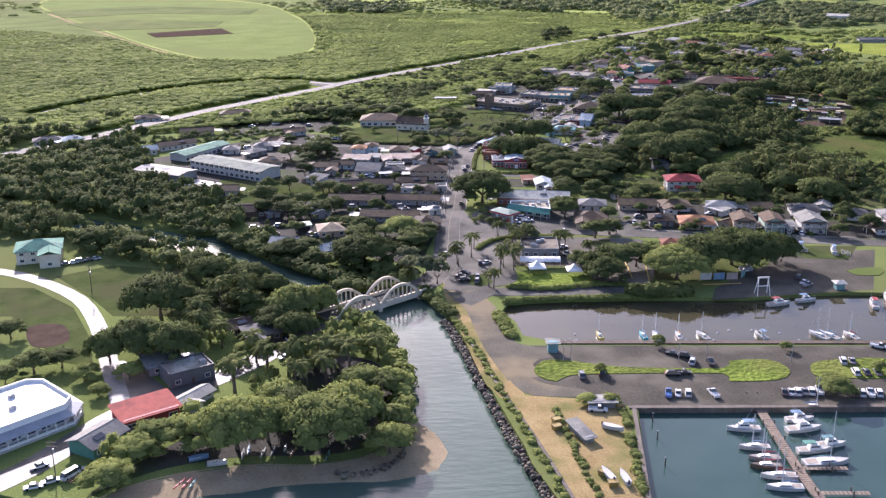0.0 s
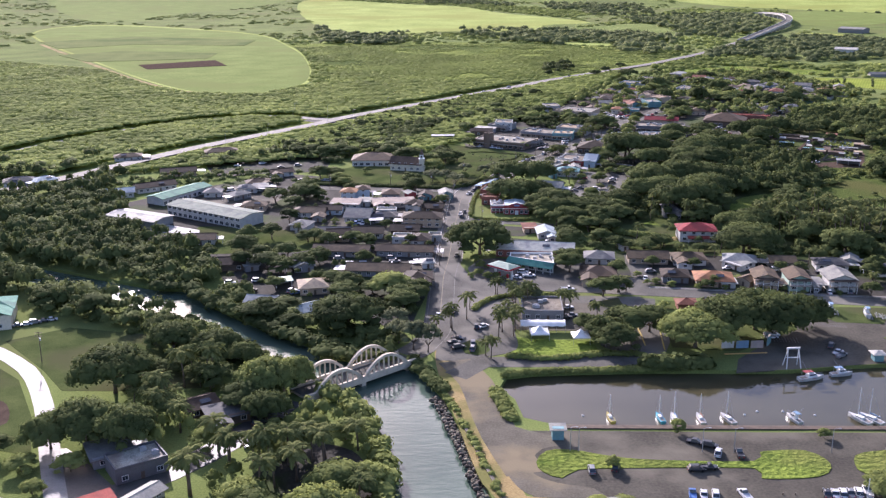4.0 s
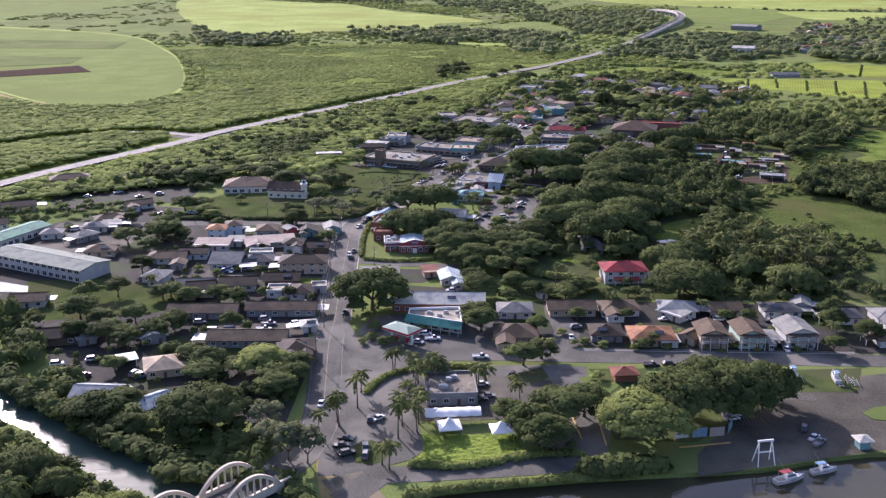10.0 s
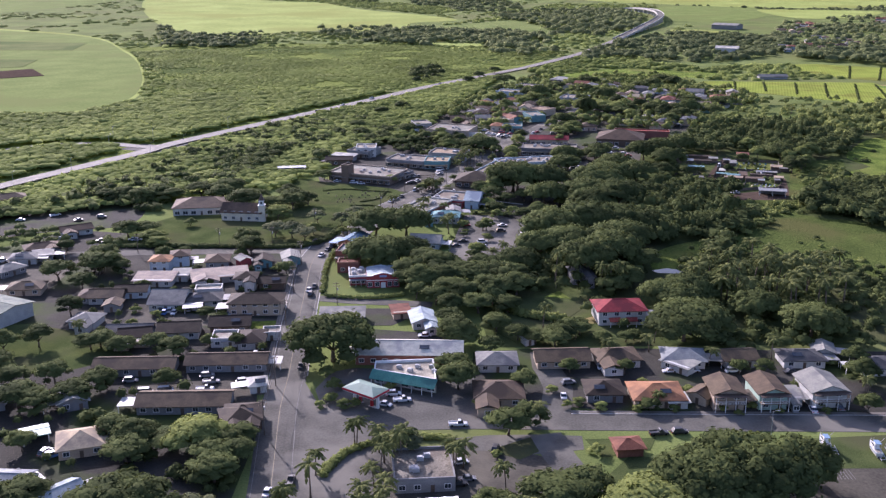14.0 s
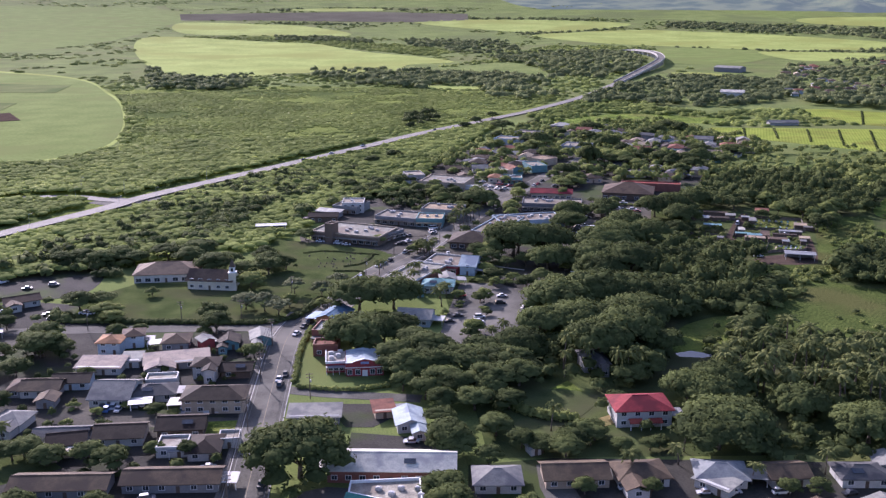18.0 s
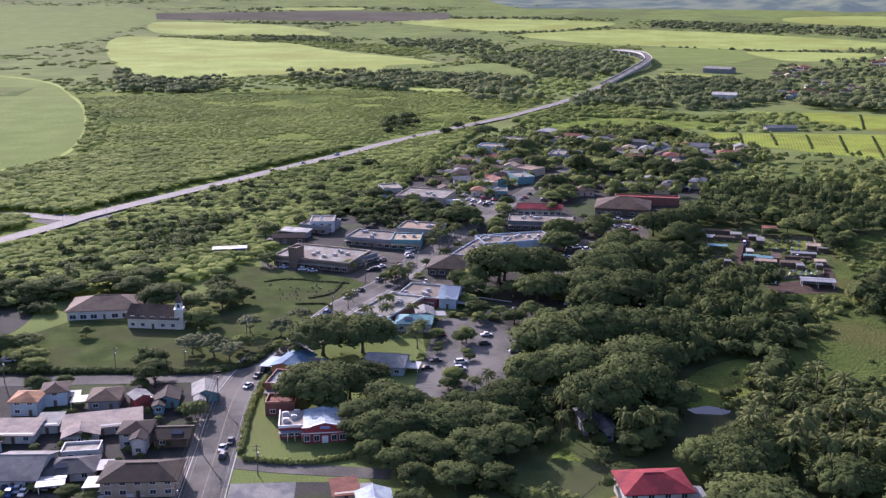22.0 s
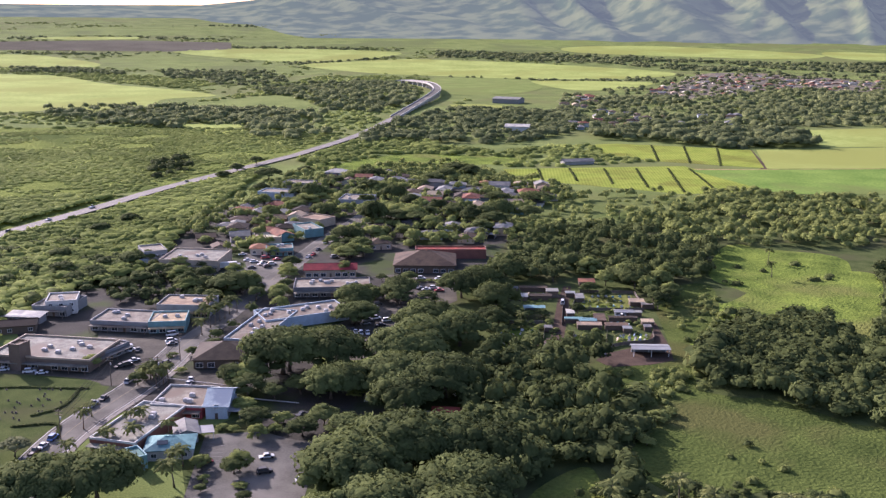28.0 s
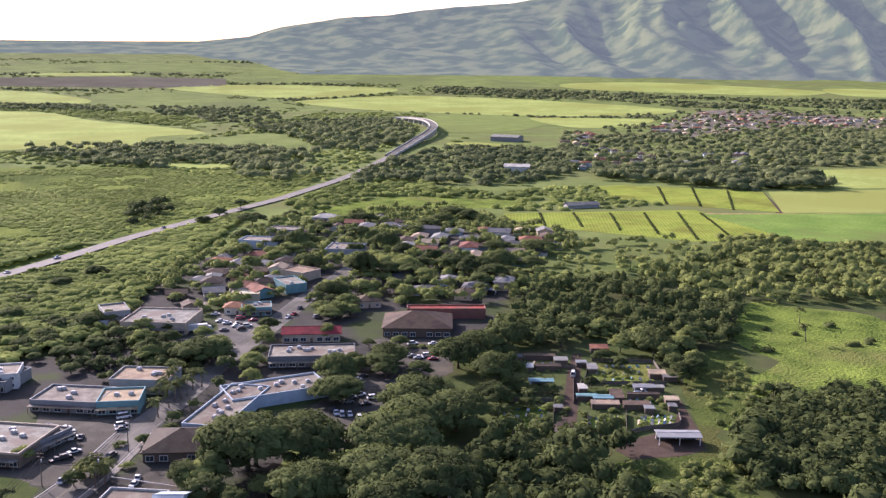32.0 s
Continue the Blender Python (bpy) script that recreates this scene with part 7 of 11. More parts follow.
area("pale_pasture", [(166.8, 3179.2), (344.6, 3228.2), (504, 2985.3), (606.9, 2785.7), (533.4, 2694.6), (263.3, 2784.4), (170.7, 2934.3)], M_PASTURE, "pale far pasture between crop fields", 0.1, 8)
area("pale_pasture", [(292.6, 1922.2), (393.8, 1997.3), (401.9, 1726), (361.7, 1687.1), (284.4, 1760.3), (211.9, 1781.4), (213.2, 1873)], M_PASTURE, "pale rough grass before the trees", 0.1, 8)
area("pale_pasture", [(1480.8, 2716.6), (1621.6, 2512), (1697, 2267.5), (1828, 2145.3), (1873.2, 2190.9), (1737.3, 2354.5), (1671, 2604.9)], M_PASTURE, "pale far pasture beside the village", 0.1, 4)
trees("bright", "beside the river houses", [(-18, 410.5, 8, 9.5)])
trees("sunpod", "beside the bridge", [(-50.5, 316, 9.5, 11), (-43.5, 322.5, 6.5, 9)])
trees("monkeypod", "on the river bank", [(-72.5, 345.5, 8.5, 9), (-89, 352, 8.5, 9.5), (-95, 362, 7.5, 8.5), (-62.5, 338.5, 6, 7.5)])
trees("broad", "behind the side street", [(59.2, 513.5, 5, 8), (63.6, 504.0, 5, 8), (69.9, 514.4, 6, 9), (61.2, 490.8, 5, 7), (73.6, 502.7, 6, 8), (80.3, 510.6, 5, 8), (58.4, 529.0, 5, 8), (84.6, 502.4, 5, 7), (52.7, 521.2, 4, 7)])
arch_bridge(-39.2, 317.9, -11.6, 342.5)
house(44.3, 464.9, 34.0, 12.0, 4.0, -9.1, "gable", "white", "rust")
awning_shop([(31.6, 447.2), (49.6, 437.0), (50.6, 452.6), (32.4, 453.2)])
house(71.5, 454.5, 12.1, 10.0, 3.0, -7.1, "hip", "grey", "white")
house(67.5, 431.0, 13.8, 12.0, 3.2, -7.5, "hip", "brown", "tan")
house(92.7, 454.5, 16.9, 10.0, 3.0, -4.4, "gable", "brown", "tan")
house(110.2, 452.4, 13.4, 10.0, 3.0, -1.3, "hip", "brown", "white")
house(131.8, 449.6, 12.9, 10.0, 3.0, -13.9, "hip", "blue-grey", "white")
house(149.0, 447.0, 10.6, 9.0, 3.0, -2.2, "gable", "brown", "white")
house(169.2, 443.9, 13.1, 9.0, 3.0, -7.9, "hip", "dark grey", "white")
house(99.0, 428.8, 10.4, 10.0, 3.0, -7.7, "hip", "dark brown", "grey")
house(113.8, 424.1, 14.6, 12.0, 3.0, -7.5, "hip", "orange", "tan")
balcony(house(133.1, 419.6, 8.8, 11.0, 5.4, -7.7, "gable", "brown", "tan", label="two-storey tan house with brown gabled roof and front balcony"), 8.8, 11.0)
balcony(house(145.7, 418.8, 8.2, 12.0, 5.4, -4.9, "gable", "brown", "mint", label="two-storey pale green house with brown gabled roof and balcony"), 8.2, 12.0)
balcony(house(162.4, 418.0, 10.4, 12.5, 5.4, -3.1, "gable", "light grey", "white", label="two-storey white house with grey metal roof and balcony"), 10.4, 12.5)
house(52.0, 494.8, 7.9, 11.0, 3.0, 0.7, "gable", "pale blue", "white")
gabled_front_shop(38.3, 543.6, -1.5)
house(-48.9, 572.0, 7.9, 8.0, 5.0, -7.3, "hip", "orange", "pale blue")
house(-42.0, 578.3, 7.0, 8.0, 5.0, 5.7, "hip", "brown", "pale blue")
house(-26.1, 574.2, 9.1, 10.0, 3.4, -1.3, "hip", "brown", "grey")
house(-7.1, 571.7, 7.2, 8.0, 3.0, 0.8, "gable", "dark brown", "teal")
house(4.5, 574.7, 7.1, 9.0, 3.2, 5.6, "gable", "light grey", "teal")
house(-49.0, 553.3, 14.9, 9.0, 3.0, -7.7, "shed", "pink", "white")
house(-23.8, 554.9, 21.5, 9.0, 3.0, 7.0, "shed", "pink", "grey")
house(-12.5, 544.3, 8.2, 8.0, 5.0, -4.2, "hip", "dark brown", "white")
house(-55.7, 540.3, 11.6, 8.0, 3.0, -3.5, "gable", "dark brown", "pale blue")
house(-39.7, 528.3, 12.4, 16.0, 3.0, -7.9, "cross", "grey", "white")
house(-27.4, 527.1, 13.0, 9.0, 2.8, -0.4, "hip", "dark grey", "white")
house(-7.2, 516.6, 19.1, 11.0, 5.0, -5.4, "hip", "dark brown", "tan")
house(-64.2, 535.5, 12.0, 9.0, 3.0, -3.8, "gable", "brown", "white")
house(-47.1, 493.2, 10.1, 9.0, 3.0, 5.1, "gable", "dark brown", "tan")
house(-32.7, 496.3, 13.6, 10.0, 3.0, -2.1, "gable", "dark brown", "white")
house(-15.4, 498.9, 13.2, 10.0, 3.4, -3.0, "gable", "dark brown", "brown")
house(-7.4, 484.3, 8.5, 11.0, 3.0, -3.4, "hip", "dark brown", "white")
house(-16.5, 486.2, 8.5, 8.0, 2.7, -3.4, "flat", "white", "white")
house(-0.9, 488.9, 6.0, 6.0, 2.6, -1.0, "flat", "white", "white")
house(-47.2, 488.5, 11.3, 5.0, 2.5, -4.6, "shed", "white", "tan")
house(-26.5, 537.4, 10.2, 6.0, 2.6, 0.0, "flat", "white", "white")
house(-42.7, 466.4, 24.7, 9.0, 3.0, -5.6, "gable", "brown", "grey")
house(-14.1, 465.9, 25.0, 9.0, 3.0, -5.5, "gable", "brown", "grey")
house(-24.2, 437.8, 26.2, 10.0, 3.0, -5.9, "gable", "brown", "grey")
house(122.8, 490.0, 16.9, 12.0, 5.6, -3.7, "hip", "red", "white", porches=2)
house(-114.4, 530.2, 52.4, 16.0, 5.5, -33.5, "gable", "faded green", "white", name='warehouse', label='long white warehouse with a faded green metal roof', slope=0.15)
house(-144.2, 575.7, 37.0, 12.0, 4.0, 60.0, "gable", "green", "white", name='school_building', label='long school building with green metal roof', slope=0.2)
house(-2.2, 543.4, 9.7, 8.0, 3.0, -4.7, "gable", "dark brown", "brown")
house(-39.4, 557.5, 5.9, 7.0, 3.0, -2.9, "shed", "light grey", "white")
house(-60.3, 525.0, 5.6, 6.0, 2.8, -4.1, "gable", "brown", "grey")
house(23.8, 502.5, 15.2, 8.0, 3.0, -5.3, "shed", "light grey", "grey")
house(44.9, 503.8, 5.9, 7.0, 2.8, 3.9, "shed", "rust", "tan")
house(-15.2, 570.6, 4.7, 5.0, 4.0, 28.2, "gable", "light grey", "red")
house(-108.5, 590.0, 10.6, 8.0, 3.0, 1.6, "hip", "grey", "white")
house(-101.7, 593.1, 7.6, 7.0, 3.0, 12.2, "shed", "light grey", "grey")
house(-97.3, 549.3, 12.6, 9.0, 3.0, -1.4, "hip", "brown", "tan")
house(-66.1, 536.4, 16.2, 9.0, 3.0, -2.8, "hip", "brown", "grey")
house(-66.8, 510.2, 9.1, 9.0, 3.0, -15.3, "hip", "grey", "white")
house(-49.3, 496.6, 14.8, 9.0, 3.0, -3.1, "gable", "dark grey", "tan")
house(-57.2, 444.5, 7.4, 8.0, 3.0, 7.8, "hip", "brown", "grey")
house(-80.8, 449.7, 7.5, 9.0, 3.0, -1.5, "hip", "light grey", "white")
house(-7.0, 426.3, 9.8, 9.0, 3.4, -0.6, "hip", "dark brown", "grey")
house(-3.9, 447.3, 4.9, 6.0, 2.8, 7.0, "hip", "white", "white")
house(-126.3, 580.2, 9.1, 8.0, 3.0, 2.5, "hip", "grey", "white")
house(-110.5, 485.7, 12.4, 9.0, 3.0, 3.7, "gable", "brown", "white")
house(-89.7, 446.6, 13.5, 10.0, 3.2, 6.4, "gable", "dark brown", "brown")
house(-80.6, 444.9, 5.9, 8.0, 3.0, 26.1, "shed", "light grey", "grey")
house(-57.2, 443.4, 7.9, 8.0, 3.0, 13.9, "gable", "light grey", "grey")
house(-49.2, 416.1, 11.5, 11.0, 3.2, 11.5, "hip", "tan", "tan")
house(-64.9, 396.4, 14.1, 9.0, 3.2, -11.1, "gable", "blue-grey", "white")
house(-62.9, 393.7, 10.3, 8.0, 2.8, 37.5, "shed", "light grey", "grey")
house(-48.5, 388.2, 9.7, 8.0, 3.0, 39.6, "gable", "pale blue", "white")
house(-7.6, 424.3, 10.2, 10.0, 3.4, 11.9, "hip", "dark brown", "brown")
house(-163.5, 595.0, 22.4, 10.0, 3.2, 33.7, "gable", "dark brown", "white")
house(-178.5, 579.2, 14.7, 9.0, 3.2, 17.8, "gable", "pale blue", "white")
house(-209.7, 605.9, 12.0, 9.0, 3.0, 50.1, "hip", "light grey", "white")
house(-160.0, 635.3, 20.6, 10.0, 3.0, 15.2, "gable", "dark brown", "tan")
house(-147.5, 700.1, 21.5, 10.0, 3.0, 18.2, "hip", "brown", "tan")
house(-110.9, 574.2, 10.9, 8.0, 3.0, 48.7, "hip", "light grey", "grey")
house(-105.1, 604.9, 14.1, 8.0, 3.0, 20.7, "hip", "brown", "grey")
house(-96.5, 632.6, 13.5, 8.0, 3.0, 24.5, "gable", "brown", "white")
house(-205.6, 682.7, 17.0, 9.0, 3.0, 16.1, "hip", "brown", "white")
house(-247.4, 609.9, 17.3, 10.0, 3.0, 21.4, "hip", "dark grey", "white")
house(-233.9, 611.9, 13.2, 9.0, 3.0, 47.1, "hip", "pale blue", "white")
house(-166.0, 385.4, 17.1, 14.0, 5.6, 18.0, "hip", "green", "cream")
house(-150.4, 521.5, 31.1, 14.0, 4.2, -27.0, "gable", "white", "light grey", name='storage_shed', label='wide white metal storage shed in a yard', slope=0.12, windows=False)
area("work_yard", [(-139.1, 519.7), (-117.2, 507.7), (-115.4, 500.3), (-142.5, 504.6)], M_CONCRETE, "pale concrete work yard", 0.06, 0)
area("work_yard", [(-136.9, 586.4), (-97.3, 605.1), (-83.6, 598), (-90.2, 547.6), (-97.1, 539.1), (-129.4, 556.3)], M_LOT, "grey gravel yard between the sheds", 0.05, 0)
area("yard_lot", [(-40.4, 449.9), (-35.7, 456.8), (-1.4, 453.6), (-1.1, 443.3), (-11.6, 443)], M_LOT, "grey parking yard behind the long houses", 0.05, 0)
area("yard_lot", [(-54.4, 507.6), (-47, 524.1), (-16.6, 510), (1.7, 506.7), (2.2, 499.9), (-31.8, 504.5)], M_LOT, "worn driveway between the houses", 0.05, 0)
area("garden_lawn", [(-8.6, 495.9), (1.5, 498.2), (2.7, 492), (-7.4, 492.3)], M_LAWN, "small garden lawn", 0.07, 0)
# shade below and sun above the hedge put into two grass colours
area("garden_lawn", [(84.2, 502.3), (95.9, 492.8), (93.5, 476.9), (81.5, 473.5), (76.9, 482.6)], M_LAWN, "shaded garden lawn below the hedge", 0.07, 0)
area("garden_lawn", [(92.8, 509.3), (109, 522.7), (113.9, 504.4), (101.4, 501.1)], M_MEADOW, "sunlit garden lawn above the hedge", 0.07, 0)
area("front_lawn", [(87.3, 422.4), (105.7, 415.9), (103, 413.1), (87.3, 416)], M_LAWN, "strip of green front lawn", 0.06, 0)
area("front_lawn", [(58.8, 400), (72.2, 406), (76.7, 400.4), (66.4, 394)], M_LAWN, "grass corner with curved kerb", 0.07, 0)
area("front_lawn", [(86.3, 402.7), (105.8, 400.8), (101.9, 394.3), (88.3, 392.1)], M_LAWN, "grass round the small brick shelter", 0.07, 0)
area("boat_lawn", [(144, 395), (174, 393.5), (163.6, 376.2), (147.2, 378.3), (143, 386.1)], M_LAWN, "grass strip with boats on trailers", 0.07, 0)
area("gas_lot", [(16.1, 424.7), (13.4, 444.9), (18.8, 457), (26.3, 459.3), (37.4, 456.4), (63.4, 452.9), (59.9, 420.8), (21.1, 424)], M_ASPHALT, "asphalt forecourt of the filling station", 0.06, 0)
area("vacant_yard", [(34.4, 491.9), (64, 482.6), (61.3, 474.6), (32.4, 480.1)], M_YARD, "bare dark yard behind the long building", 0.06, 0)
area("court_yard", [(26.7, 514.1), (42.1, 512), (48.1, 501.2), (41, 494.6), (32.9, 495.7)], M_YARD, "gravel yard beside the side street", 0.065, 0)
house(95.6, 394.4, 6.9, 6.0, 2.8, -1.7, "hip", "rust", "rust", name='comfort_station', label='small brick comfort station with a low roof', windows=False)
house(128.7, 444.2, 9.8, 6.0, 2.8, -53.7, "shed", "light grey", "white")
house(189.6, 435.0, 10.1, 9.0, 3.0, -7.4, "hip", "dark grey", "white")
house(179.3, 448.5, 6.3, 8.0, 3.0, -21.3, "gable", "light grey", "white")
house(127.5, 421.6, 5.9, 7.0, 3.0, -51.2, "gable", "brown", "tan")
house(118.5, 419.3, 5.2, 5.0, 2.6, -3.3, "shed", "white", "white")
house(152.9, 417.1, 4.0, 7.0, 3.0, -7.1, "shed", "light grey", "grey")
house(196.5, 412.9, 13.8, 10.0, 3.0, -7.5, "hip", "brown", "white")
house(206.6, 433.2, 12.9, 10.0, 3.0, -7.6, "hip", "grey", "white")
house(85.3, 471.7, 3.2, 4.0, 2.6, 12.7, "gable", "light grey", "white")
house(120.2, 533.3, 7.7, 9.0, 5.0, 0.0, "hip", "dark grey", "grey")
filling_station(28.2, 432.4, -44.6)
house(40.0, 389.1, 15.1, 16.0, 3.4, -2.3, "flat", "faded brown", "grey", name='restaurant', label='low flat-roofed restaurant with stained brownish roof', units=5)
marquee(38.6, 371.4, 16, 5.6, -1.5, 5)
tent(36.7, 363.8, 6.5, 6.5, 2)
tent(50.8, 360.3, 6.0, 6.0, 2)
pavilion_restaurant(-120.1, 241.0, 36.6, 28, 47.6)
house(-82.6, 245.4, 15.7, 10.0, 3.6, 36.7, "shed", "red", "red", name='workshop', label='low workshop with a dull red metal roof')
house(-77.6, 271.4, 13.7, 10.0, 4.0, 34.3, "flat", "white", "dark grey", units=2)
house(-86.8, 278.0, 10.3, 9.0, 3.0, 29.5, "shed", "light grey", "grey")
house(-72.0, 255.0, 11.4, 5.0, 2.3, 57.6, "gable", "white", "white")
house(-90.8, 230.1, 11.5, 9.0, 3.4, 61.9, "gable", "grey", "green")
house(-69.7, 306.3, 9.3, 8.0, 3.0, 37.1, "gable", "brown", "brown")
house(-60.1, 300.9, 11.5, 8.0, 3.0, 27.5, "shed", "dark grey", "brown")
house(-57.0, 311.3, 6.5, 5.0, 2.6, 34.9, "gable", "white", "white")
house(47.3, 731.5, 39.3, 24.0, 5.0, -29.6, "flat", "light grey", "umber", name='shop_building', label='brown brick shop building with pale stained flat roof', units=7, rim="tan")
house(35.0, 725.0, 4.6, 6.0, 9.5, -36.1, "flat", "umber", "umber", name='brick_tower', label='square brown brick tower of the shop', windows=False)
house(63.2, 727.7, 19.6, 10.0, 4.0, 44.8, "flat", "grey", "grey", name='shop_building', label='grey flat-roofed shop wing')
house(75.2, 765.3, 24.9, 17.0, 4.6, -27.3, "flat", "faded brown", "grey", name='shop_building', label='long grey flat-roofed shop building', units=4)
house(91.2, 756.8, 14.8, 15.0, 5.2, -13.3, "flat", "tan", "teal", name='shop_building', label='teal shop building with flat gravel roof', units=3)
house(101.3, 776.6, 22.6, 16.0, 6.0, -24.3, "flat", "tan", "light grey", name='shop_building', label='grey two-storey shop with flat roof', units=4)
house(48.7, 798.7, 15.9, 18.0, 4.6, -29.3, "flat", "light grey", "light grey", name='shop_building', label='white two-storey shop with flat roof', units=2)
house(35.4, 785.4, 14.4, 6.0, 3.4, -26.9, "shed", "white", "grey")
house(31.7, 772.9, 15.8, 8.0, 3.6, -4.7, "gable", "dark brown", "brown")
house(107.4, 709.4, 21.4, 20.0, 3.6, -16.3, "hip", "dark brown", "brown", name='hall', label='low hall with a broad dark brown hipped roof')
house(71.4, 648.6, 15.1, 30.0, 4.6, -35.6, "flat", "light grey", "rust", name='shop_building', label='rust-red shop building with pale stained flat roof', units=4, rim="white")
house(87.4, 666.0, 17.3, 18.0, 4.4, -26.9, "flat", "faded brown", "red", name='shop_building', label='red-fronted shop with faded stained flat roof', units=4, rim="white")
house(98.1, 660.0, 7.0, 16.0, 4.6, -20.0, "cross", "pale blue", "pale blue")
house(84.5, 641.0, 6.3, 9.0, 3.4, -2.7, "gable", "grey", "white")
house(79.0, 631.3, 13.1, 10.0, 3.6, -12.3, "hip", "teal", "white")
house(68.8, 625.6, 3.6, 8.0, 4.0, 15.9, "flat", "teal", "teal")
house(64.7, 590.4, 13.0, 12.0, 3.4, -17.7, "gable", "light grey", "pale blue")
house(32.6, 594.5, 9.3, 14.0, 3.6, -27.4, "gable", "blue", "orange")
house(38.4, 589.4, 9.1, 9.0, 3.6, -16.0, "flat", "light grey", "light grey", units=2)
house(29.4, 575.6, 8.7, 12.0, 5.4, -18.0, "flat", "blue-grey", "rust", name='shop_building', label='brick-red shop with blue-grey flat roof', units=1)
house(28.7, 559.8, 9.1, 7.0, 4.0, -8.8, "flat", "rust", "rust")
house(115.6, 862.8, 30.6, 26.0, 6.0, -24.9, "flat", "light grey", "tan", name='supermarket', label='large tan supermarket with pale stained flat roof', units=5)
house(95.1, 880.0, 12.0, 16.0, 6.4, 6.7, "flat", "faded brown", "light grey")
house(169.0, 787.6, 35.4, 17.0, 5.0, -15.7, "flat", "faded brown", "dark grey", name='shop_building', label='long shop building with faded stained flat roof', units=9)
house(176.4, 819.2, 25.3, 10.0, 4.2, -15.1, "gable", "red", "tan", name='shop_building', label='shop building with red mansard roof')
house(226.8, 818.5, 30.8, 26.0, 4.4, -21.3, "hip", "brown", "brown", name='supermarket', label='broad supermarket with brown hipped roof')
house(247.5, 835.2, 38.2, 8.0, 4.6, -19.2, "flat", "red", "rust", windows=False)
house(161.6, 873.2, 14.5, 12.0, 4.4, -10.3, "flat", "faded brown", "teal", name='shop_building', label='teal corner shop with flat roof', units=2)
house(151.4, 877.7, 8.6, 9.0, 4.0, -19.1, "hip", "orange", "cream")
house(160.9, 902.8, 15.9, 14.0, 4.0, -14.6, "flat", "cream", "tan", windows=False)
house(146.4, 912.9, 10.4, 10.0, 4.0, -4.4, "gable", "light grey", "grey", windows=False)
house(169.2, 907.1, 11.1, 12.0, 4.0, 16.2, "gable", "rust", "teal", windows=False)
house(188.1, 917.9, 11.8, 20.0, 4.4, 8.3, "flat", "light grey", "teal", units=1, windows=False)
house(199.6, 943.4, 14.9, 18.0, 4.6, 34.9, "flat", "tan", "tan", windows=False)
house(242.4, 999.7, 22.3, 22.0, 6.0, -28.1, "flat", "faded brown", "blue-grey", name='shop_building', label='large blue-grey shop with faded stained flat roof', units=3, windows=False)
house(197.0, 1043.3, 27.1, 16.0, 5.0, -31.6, "flat", "faded brown", "pale blue", windows=False)
house(220.0, 1079.4, 21.9, 14.0, 5.0, -36.5, "flat", "faded brown", "light grey", windows=False)
house(261.6, 1122.6, 18.4, 12.0, 5.0, -35.1, "hip", "white", "pale blue", windows=False)
house(155.7, 962.8, 13.4, 10.0, 3.0, -31.9, "hip", "brown", "tan", windows=False)
house(162.2, 995.0, 12.5, 9.0, 3.0, -26.6, "hip", "orange", "tan", windows=False)
house(144.6, 946.7, 9.9, 9.0, 3.0, -27.6, "hip", "grey", "white", windows=False)
house(177.1, 960.5, 13.2, 10.0, 3.0, -19.0, "hip", "brown", "brown", windows=False)
house(176.7, 930.3, 12.6, 9.0, 3.0, -6.4, "hip", "dark brown", "tan", windows=False)
house(127.9, 918.8, 10.3, 9.0, 3.0, -4.4, "gable", "brown", "brown", windows=False)
house(131.4, 891.2, 7.1, 8.0, 3.0, 0.0, "gable", "brown", "grey")
house(217.6, 868.6, 11.9, 10.0, 4.0, -7.7, "hip", "brown", "tan")
house(107.6, 821.6, 9.6, 9.0, 3.0, -3.6, "gable", "brown", "grey")
house(50.1, 798.7, 12.8, 14.0, 5.6, -7.2, "flat", "faded brown", "white", units=2)
house(293.5, 943.7, 14.3, 9.0, 3.0, -32.7, "hip", "grey", "white", windows=False)
house(256.5, 934.0, 10.5, 9.0, 3.0, -1.6, "gable", "light grey", "tan", windows=False)
house(230.7, 911.6, 12.9, 9.0, 3.0, -6.2, "hip", "dark brown", "brown", windows=False)
house(281.0, 877.8, 12.5, 11.0, 4.0, -31.3, "hip", "dark grey", "tan")
house(330.2, 934.7, 13.1, 9.0, 3.0, -3.9, "gable", "grey", "teal", windows=False)
house(358.5, 959.2, 13.0, 9.0, 3.0, -35.6, "hip", "grey", "white", windows=False)
house(126.0, 735.4, 42.3, 15, 4.6, 237.5, "flat", "faded brown", "pale blue", name="shop_building", label="long shop wing with pale blue parapet beside the street", units=8, windows=False)
house(145.3, 748.8, 36.9, 17, 4.75, 6.5, "flat", "faded brown", "pale blue", name="shop_building", label="long shop wing with pale blue parapet and stained roof", units=8, windows=False)
house(-41.0, 668.6, 28.2, 18.0, 4.0, -0.8, "hip", "umber", "white", name='church_hall', label='long church hall with brown hipped roof')
house(-19.3, 650.3, 20.0, 11.0, 4.5, -14.5, "gable", "umber", "cream", name='church', label='cream church with steep brown roof', slope=0.6)
steeple(-10.4, 644, -4)
open_shed(2.8, 752.8, 16, 5, 3.6, 2, "white", "long white shelter roof beside the scrub", "shelter")
open_shed(262.1, 659.5, 14, 6, 3.2, -22, "light grey", "open pole shed with grey metal roof", "pole_shed")
area("garden_yard", [(238.9, 660.8), (246.6, 666.3), (267.7, 670.3), (281.6, 687.5), (289, 702.4), (286.3, 692.7), (274.6, 664.8), (267, 650.6), (256, 649.3), (240.4, 652.3)], M_SOIL, "bare red-brown yard round the plots", 0.07, 0)
